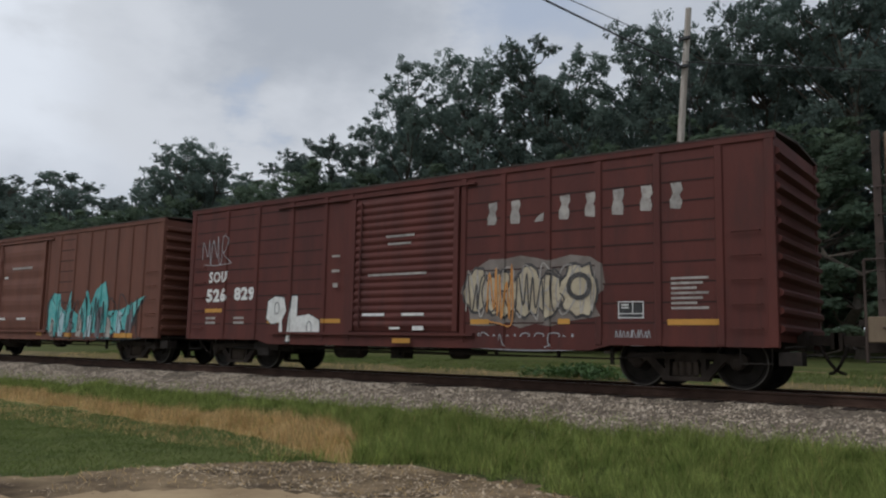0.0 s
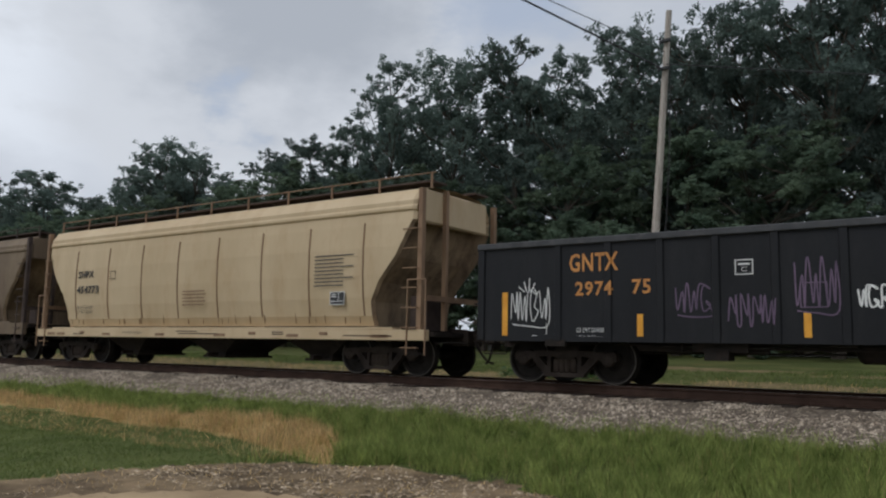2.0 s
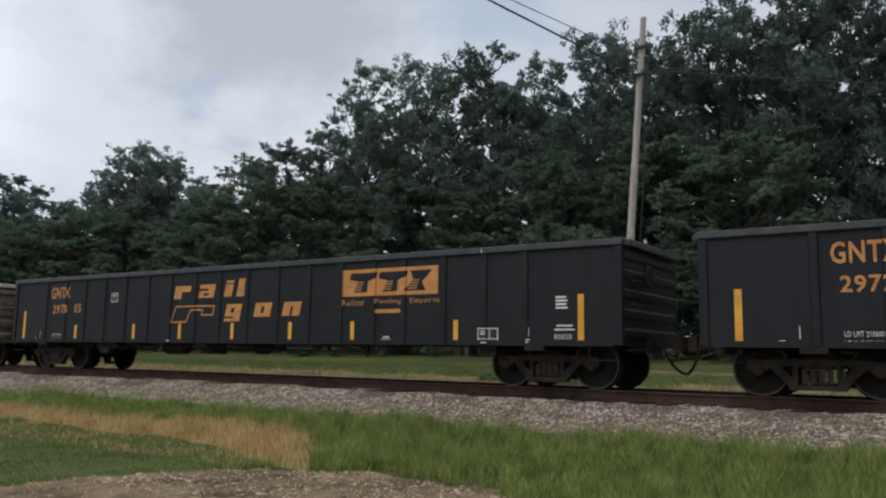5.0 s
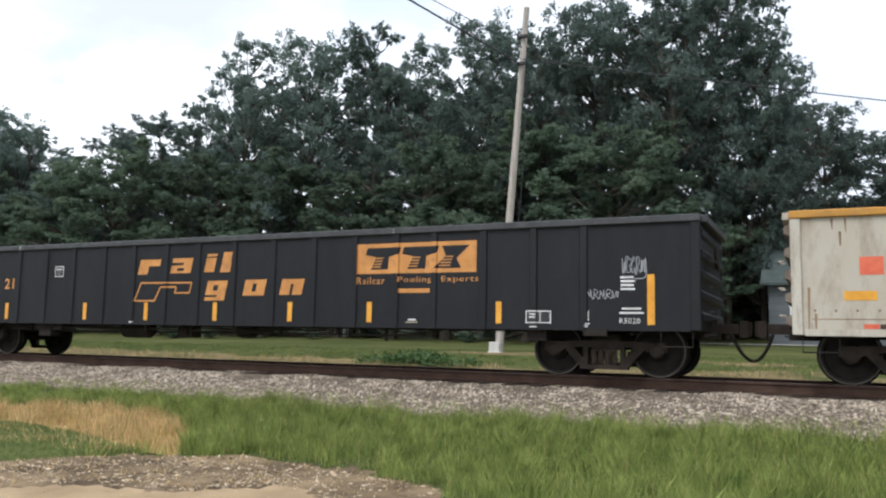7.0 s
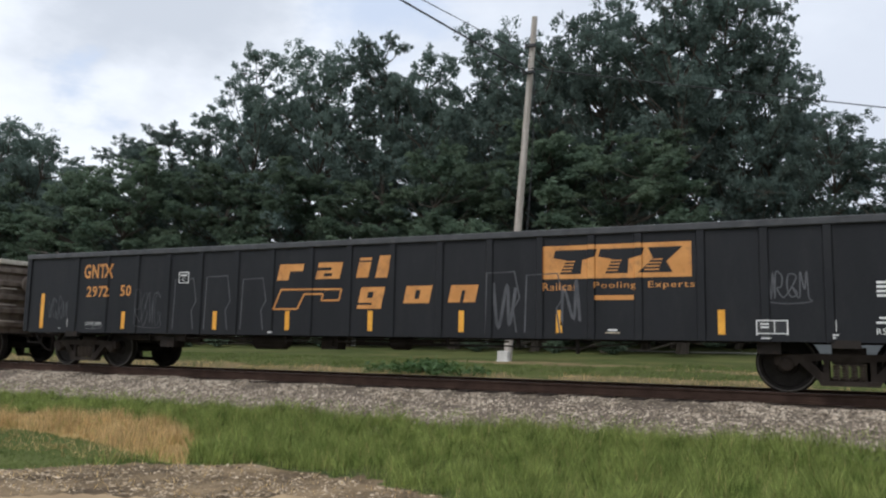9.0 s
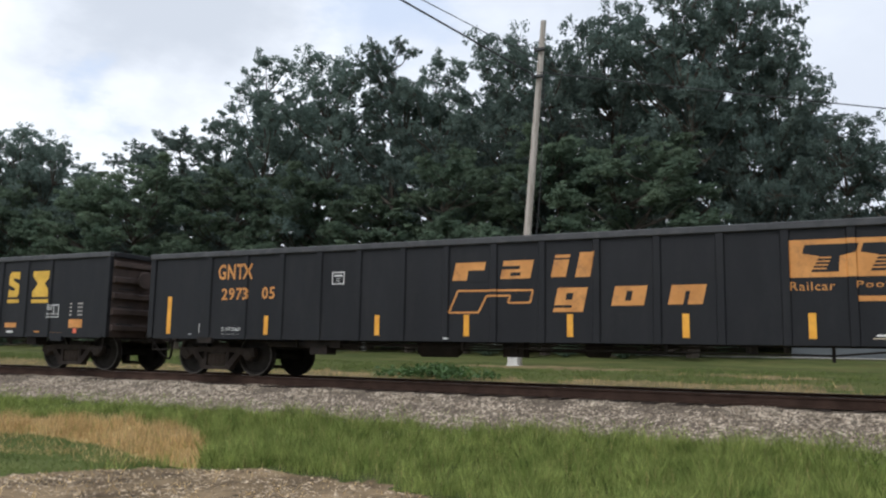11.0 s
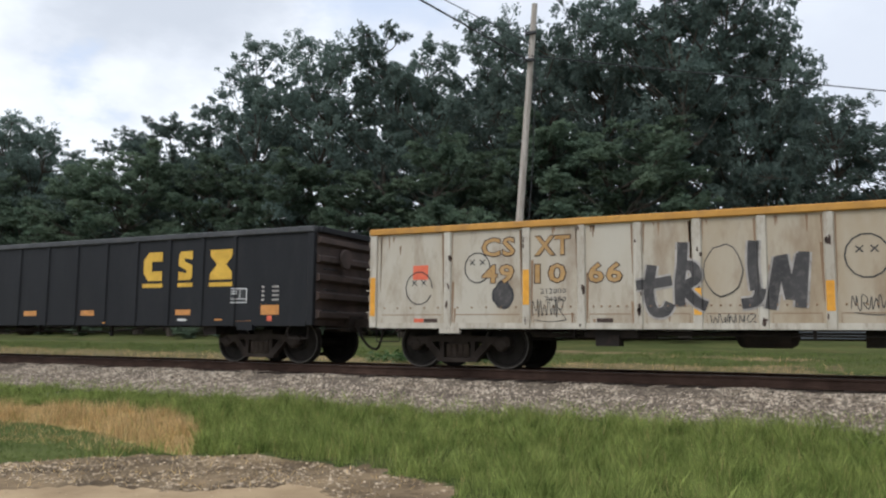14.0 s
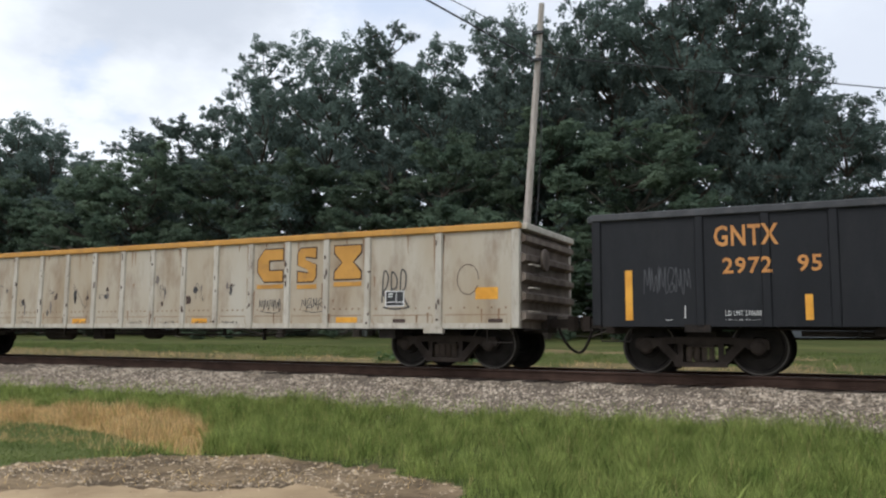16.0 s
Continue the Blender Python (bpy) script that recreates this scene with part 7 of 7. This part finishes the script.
def make_woods():
    rng = random.Random(8)
    tall = "tall broadleaf tree with a dark green crown"
    # the skyline row: place along the line, height of the top, breadth
    skyline = [(-98, 19, 1.2, 0), (-90.6, 18.9, 1.1, 1), (-80, 18.4, 1.15, 0), (-72.5, 15.2, 1.0, 3), (-66.8, 16.2, 0.6, 1), (-61.5, 17.6, 0.7, 0), (-58.8, 18.4, 0.8, 2), (-55, 17.0, 0.75, 3), (-50.5, 13.9, 0.8, 0), (-45.5, 16.2, 0.8, 3), (-42, 16.7, 0.7, 3),
               (-38.3, 17.0, 0.6, 1), (-33.6, 20.2, 0.74, 0), (-29.2, 20.2, 0.8, 2), (-24.9, 20.4, 0.75, 1), (-21.3, 18.4, 0.75, 0), (-17.4, 20.0, 0.72, 2), (-14.2, 18.6, 0.62, 0), (-11.2, 20.2, 0.72, 2), (-7.4, 21.2, 0.85, 0), (-4.4, 20.8, 0.72, 2), (-2.8, 17.6, 0.48, 0), (0.0, 12.4, 0.5, 2), (2.6, 11.0, 0.7, 3), (6.5, 12.5, 0.9, 0), (13, 13, 1.1, 2), (21, 15, 1.2, 0)]
    for x, top, width, k in skyline:
        plant((TREES[k], 17), x, 42 + rng.uniform(-0.8, 0.8), top, width, rng.uniform(0, 360), tall)
    EVEN = [(-150, 18)] + [(x, top) for x, top, width, k in skyline] + [(60, 14)]
    # a lower row in front and a deeper row behind close the wall of leaves
    x = -92
    while x < 24:
        if x < -4.5 or x > 11:
            plant((EDGES[rng.choice((0, 1))], 17), x, 38.5 + rng.uniform(-1, 1), rng.uniform(10.0, 13.2), rng.uniform(0.75, 0.95), rng.uniform(0, 360), "broadleaf tree at the wood's edge")
        x += rng.uniform(4.6, 6.2)
    # the deeper trees stand a little lower than the skyline in front of them
    x = -122
    while x < 30:
        near = x * 42 / 50
        (xa, ta), (xb, tb) = next((p, q) for p, q in zip(EVEN, EVEN[1:]) if near <= q[0])
        front = ta + (tb - ta) * (near - xa) / (xb - xa)
        top = 0.6 + (front - 4.6) * 50 / 42
        plant((INNER[rng.choice((0, 1))], 17), x, 50 + rng.uniform(-1.2, 1.2), top, rng.uniform(0.8, 1.0), rng.uniform(0, 360), "broadleaf tree deep in the wood")
        x += rng.uniform(4.6, 6.0)
    for x in (-9.0, -6.5, -4.2, -2.0, 0.5, 3.0, 5.5, 8.0, 11.0, 15.0):
        plant((SHRUBS[1], 8.5), x, 46.2 + rng.uniform(-0.5, 0.5), rng.uniform(7.0, 9.5), 1.25, rng.uniform(0, 360), "dense green undergrowth shrub", "shrub")
    for k in range(9):
        plant((SHRUBS[k % 2], (6.5, 8.5)[k % 2]), -15 + 3.6 * k, 53.5 + rng.uniform(-0.5, 0.5), rng.uniform(8.0, 9.5), 1.4, rng.uniform(0, 360), "dense green undergrowth shrub", "shrub")
    x = -84
    while x < 26:
        if x < -4.0 or x > 10.5:
            k = rng.choice((0, 1))
            plant((SHRUBS[k], (6.5, 8.5)[k]), x, 36.0 + rng.uniform(-0.8, 0.8), rng.uniform(4.6, 7.6), rng.uniform(0.75, 1.05), rng.uniform(0, 360), "dense green undergrowth shrub", "shrub")
        x += rng.uniform(3.2, 4.6)


make_woods()
# a low weedy bush beside the track
weed = thing("bush", pose(-12.4, 24.0, bank(24.0)), "low broad-leaved green weeds beside the track", "bush")
rng_w = np.random.default_rng(5)
wa, wr = rng_w.uniform(0, 6.28, 60), rng_w.uniform(0, 1, 60)
wc = np.stack([2.3 * wr * np.cos(wa), 0.8 * wr * np.sin(wa), 0.04 + 0.32 * (1 - wr) * rng_w.uniform(0.4, 1, 60)], axis=1)
WEED_LEAF = leafy("weed_leaves", (0.055, 0.11, 0.03), (0.09, 0.16, 0.05), 2.0, 0.3, 0.3, 0)
twin("crown", quads_mesh("crown", leaf_cloud(wc, np.full(60, 0.26), 2200, 0.075, rng_w), WEED_LEAF), weed)


# ---- grass, straw and stones ----
def blades(name, spots, height, width, mat, label, seed, lean=0.35):
    rng = np.random.default_rng(seed)
    p = np.array(spots)
    n = len(p)
    h = height * rng.uniform(0.5, 1.35, n) * p[:, 3]
    a = rng.uniform(0, 2 * math.pi, n)
    side = np.stack([np.cos(a), np.sin(a), np.zeros(n)], axis=1) * (width * rng.uniform(0.6, 1.3, n))[:, None]
    tip = p[:, :3] + np.stack([rng.normal(0, lean, n) * h, rng.normal(0, lean, n) * h, h], axis=1)
    half = p[:, :3] * 0.55 + tip * 0.45
    half[:, 2] += 0.05 * h
    v = np.stack([p[:, :3] - side * 0.5, p[:, :3] + side * 0.5, half + side * 0.35, tip], axis=1).reshape(-1, 3)
    return tagged(new(name, quads_mesh(name, v, mat)), label, "grass", kind="stuff")


def scatter(want, x0, x1, y0, y1, count, seed, clump=0.0):
    rng = random.Random(seed)
    out = []
    for _ in range(count):
        x, y = rng.uniform(x0, x1), rng.uniform(y0, y1)
        if x < -2.45 * y - 1 or x > 0.12 * y + 1 or zone(x, y) not in want:
            continue
        tuft = 0.5 + 0.5 * ripple(x, y, 1.6) + 0.35 * ripple(x + 5, y, 5.0)
        if clump and tuft < clump * rng.random():
            continue
        out.append((x, y, bank(y) + 0.045 * ripple(x, y, 0.8) + 0.02 * ripple(x, y, 2.7) - 0.01, 0.65 + 0.7 * max(0, tuft)))
    return out


def make_cover():
    blades("tall_grass", scatter({0}, -11, 3, 7.0, 12.2, 300000, 31, 1.35), 0.18, 0.0075, GRASS_BLADE, "tall bright green grass on the verge", 1, 0.24)
    blades("rank_grass", scatter({0}, -11, 3, 7.4, 12.3, 120000, 46, 1.9), 0.25, 0.006, GRASS_BLADE, "rank tufts in the verge", 13, 0.28)
    blades("ballast_edge_grass", scatter({5}, -30, 3, 12.0, 12.6, 16000, 47, 2.0), 0.13, 0.008, GRASS_BLADE, "sparse grass growing into the ballast", 14, 0.4)
    blades("bank_grass", scatter({0}, -30, -10, 10.0, 12.5, 60000, 37, 0.6), 0.16, 0.012, GRASS_BLADE, "green grass along the ballast", 7)
    blades("dry_grass", scatter({3}, -30, -7.5, 8.0, 11.6, 80000, 32, 0.6), 0.19, 0.009, STRAW_BLADE, "dry straw-coloured grass", 2, 0.22)
    blades("green_tufts", scatter({3}, -30, -7.5, 8.0, 11.6, 26000, 44, 1.6), 0.15, 0.010, GRASS_BLADE, "green tufts in the dry grass", 9, 0.3)
    blades("edge_straw", scatter({4}, -22, -8, 7.9, 9.5, 9000, 45, 1.1), 0.09, 0.010, STRAW_BLADE, "dry blades at the edge of the lawn", 10, 0.5)
    blades("mown_grass", scatter({4}, -24, -8, 4.6, 9.4, 75000, 33), 0.05, 0.010, MOWN_BLADE, "short mown green grass", 3, 0.5)
    blades("stray_grass", scatter({1}, -10, -2, 4.6, 8.8, 5000, 34, 1.4), 0.06, 0.010, STRAW_BLADE, "sparse dry grass in the gravel", 4, 0.6)
    blades("seed_stalks", scatter({0}, -11, 3, 7.5, 12.3, 6000, 38, 0.8), 0.23, 0.004, STRAW_BLADE, "pale seed stalks in the tall grass", 8, 0.12)
    blades("trackside_grass", scatter({6}, -46, 3.5, 22.6, 29.0, 90000, 35, 0.8), 0.10, 0.014, MOWN_BLADE, "rough green grass beyond the track", 5)
    blades("trackside_straw", scatter({7}, -46, 3.5, 22.3, 27.0, 26000, 36, 1.3), 0.13, 0.012, STRAW_BLADE, "dry grass beyond the track", 6)
    blades("trackside_weeds", scatter({7}, -46, 3.5, 22.3, 27.0, 26000, 39, 1.4), 0.12, 0.014, MOWN_BLADE, "green weeds in the dry grass beyond the track", 12)


make_cover()


def stones(name, spots, size, mat, label, seed):
    rng = np.random.default_rng(seed)
    p = np.array(spots)[:, :3]
    n = len(p)
    base = np.array([(1, 0, 0), (-1, 0, 0), (0, 1, 0), (0, -1, 0), (0, 0, 1), (0, 0, -1)], dtype=float)
    tri = np.array([(0, 2, 4), (2, 1, 4), (1, 3, 4), (3, 0, 4), (2, 0, 5), (1, 2, 5), (3, 1, 5), (0, 3, 5)])
    s = size * rng.uniform(0.55, 1.35, n)
    v = base[None] * rng.uniform(0.6, 1.25, (n, 6, 1)) + rng.normal(0, 0.18, (n, 6, 3))
    q = rng.normal(size=(n, 3, 3))
    u, _, w = np.linalg.svd(q)
    v = np.einsum("nij,nkj->nki", u @ w, v) * np.array([1, 1, 0.75])
    v = v * s[:, None, None] + p[:, None, :]
    f = (tri[None] + 6 * np.arange(n)[:, None, None]).reshape(-1, 3)
    me = bpy.data.meshes.new(name)
    me.vertices.add(6 * n)
    me.vertices.foreach_set("co", v.astype(np.float32).ravel())
    me.loops.add(3 * len(f))
    me.loops.foreach_set("vertex_index", f.astype(np.int32).ravel())
    me.polygons.add(len(f))
    me.polygons.foreach_set("loop_start", np.arange(0, 3 * len(f), 3, dtype=np.int32))
    me.polygons.foreach_set("loop_total", np.full(len(f), 3, dtype=np.int32))
    me.update(calc_edges=True)
    me.materials.append(mat)
    return tagged(new(name, me), label, "stones", kind="stuff")


stones("ballast_stones", scatter({5}, -34, 3.4, 11.8, 14.12, 105000, 41), 0.030, STONE, "pale grey crushed ballast stones", 11)
stones("gravel_stones", scatter({1}, -11, -1.5, 4.4, 9.0, 60000, 42, 2.0), 0.019, PEBBLE, "loose pale gravel on dirt", 12)
stones("gravel_lumps", scatter({1}, -11, -1.5, 6.0, 9.0, 22000, 48, 1.9), 0.030, PEBBLE, "larger pale stones in the gravel", 14)
stones("dirt_pebbles", scatter({2}, -9.5, -2.5, 4.4, 7.4, 12000, 49, 1.6), 0.016, PEBBLE, "scattered pebbles on sandy dirt", 15)
stones("stray_stones", scatter({0}, -20, 3.4, 11.3, 12.4, 2600, 43), 0.033, STONE, "ballast stones strayed into the grass", 13)


# ---- utility pole, wires, far house ----
def make_pole():
    base, top = Vector((-11.4, 29.0, 0.1)), Vector((-10.37, 29.0, 13.7))
    pole = thing("utility_pole", Matrix.Translation(base), "tall leaning weathered wooden utility pole", "utility pole")
    run = top - base
    f = Shape().path([run * (k / 6) for k in range(7)], 0.165, 14, 0.68)
    part("shaft", f, POLE_WOOD, pole, smooth=False)
    c = Shape().path([run * (0.04 + 0.08 * k) + Vector((0.19 + 0.22 * math.sin(math.pi * k / 10), -0.06, 0)) for k in range(11)], 0.018, 5)
    part("down_cable", c, CABLE, pole, "black cable down the pole")
    for z in (0.83, 0.91):
        part("bracket", Shape().box(-0.22, 0.2, -0.24, -0.1, -0.05, 0.05).tube((-0.2, -0.2, -0.12), (-0.2, -0.2, 0.14), 0.04, n=8), CABLE, pole, "dark cable clamp").location = run * z
    part("base_cover", Shape().box(-0.25, 0.17, -0.42, -0.17, -0.1, 0.42).box(-0.29, 0.21, -0.46, -0.17, -0.14, 0.06), CONCRETE, pole, "pale box at the foot", bevel=0.02)

    def span(name, p, q, sag, r):
        w = Shape()
        pts = [Vector(p).lerp(Vector(q), k / 16) - Vector((0, 0, sag * 4 * (k / 16) * (1 - k / 16))) for k in range(17)]
        w.path(pts, r, 5)
        ob = new(name, w.mesh(name, CABLE))
        tagged(ob, "black overhead cable strung from the pole", "cable", "overhead cables")
    span("overhead_cable", (-10.6, 28.9, 11.4), (-18.75, -15.0, 12.3), 0.12, 0.034)
    span("overhead_cable", (-10.5, 28.9, 12.05), (-20.69, -15.0, 12.3), 0.1, 0.016)
    span("overhead_cable", (-10.6, 28.9, 11.6), (24.0, 29.6, 3.5), 0.1, 0.02)


make_pole()


def make_house():
    h = thing("house", pose(-2.6, 38.2, bank(38.2) - 0.05), "small house with shade-darkened grey siding and a dark grey-green roof", "house")
    # wall colour is lowered to carry the shade of the trees around it
    siding = material("shade_darkened_siding", (0.09, 0.10, 0.105), (0.13, 0.14, 0.147), 2.0, 0.8, stretch=(0.2, 1, 6))
    roofing = material("dark_shingle_roof", (0.045, 0.06, 0.055), (0.075, 0.09, 0.085), 3.0, 0.9, bump=0.5)
    part("wall", Shape().box(0.3, 9.0, 0, 0.2, 0, 2.75).box(0.3, 0.5, 0.2, 6.0, 0, 2.75).box(8.8, 9.0, 0.2, 6.0, 0, 2.75).box(0.3, 9.0, 6.0, 6.2, 0, 2.75).prism([(0.2, 2.75), (6.0, 2.75), (3.1, 4.6)], "x", 0.3, 0.5), siding, h)
    part("roof", Shape().prism([(-0.4, 2.62), (3.1, 4.72), (6.6, 2.62), (6.6, 2.74), (3.1, 4.86), (-0.4, 2.74)], "x", 0, 9.3), roofing, h)
    for x in (1.2, 2.9, 5.4):
        win = part("window", Shape().box(x - 0.05, x + 0.85, -0.03, 0.0, 1.05, 2.25), WHITE, h, "white window frame")
        part("pane", Shape().box(x + 0.03, x + 0.77, -0.035, -0.031, 1.13, 2.17), INK, win, "dark glass")
    d = Shape().add([(-9, 36.6, bank(36.6) + 0.03), (60, 36.6, bank(36.6) + 0.03), (60, 37.6, bank(37.6) + 0.03), (-9, 37.6, bank(37.6) + 0.03)], [(0, 1, 2, 3)])
    tagged(new("road", d.mesh("road", LANE)), "pale narrow lane across the far field", "road", kind="structure")
    post = thing("marker_post", pose(-23.4, 37.0, bank(37.0)), "small white marker post in the field", "post")
    part("post", Shape().box(-0.09, 0.09, -0.09, 0.09, 0, 0.75).box(-0.11, 0.11, -0.11, 0.11, 0.75, 0.8), WHITE, post)


make_house()


# ---- motion ----
SPEED, SLOWING = 19.7724, 0.046


def travelled(t):
    return SPEED * t - SLOWING * t * t / 2


def motions():
    ticks = [k * 0.5 for k in range(33)]
    for car, x in TRAIN:
        walk(car, [(t, pose(x - travelled(t), TRACK, 0)) for t in ticks])
    turns = [k / FPS for k in range(16 * FPS + 1)]
    for car, x in TRAIN:
        for truck in car.children:
            for ws in truck.children:
                if ws.name.startswith("wheelset"):
                    place = ws.location.copy()
                    walk(ws, [(t, Matrix.Translation(place) @ Matrix.Rotation(-travelled(t) / WHEEL_R, 4, "Y")) for t in turns])


motions()
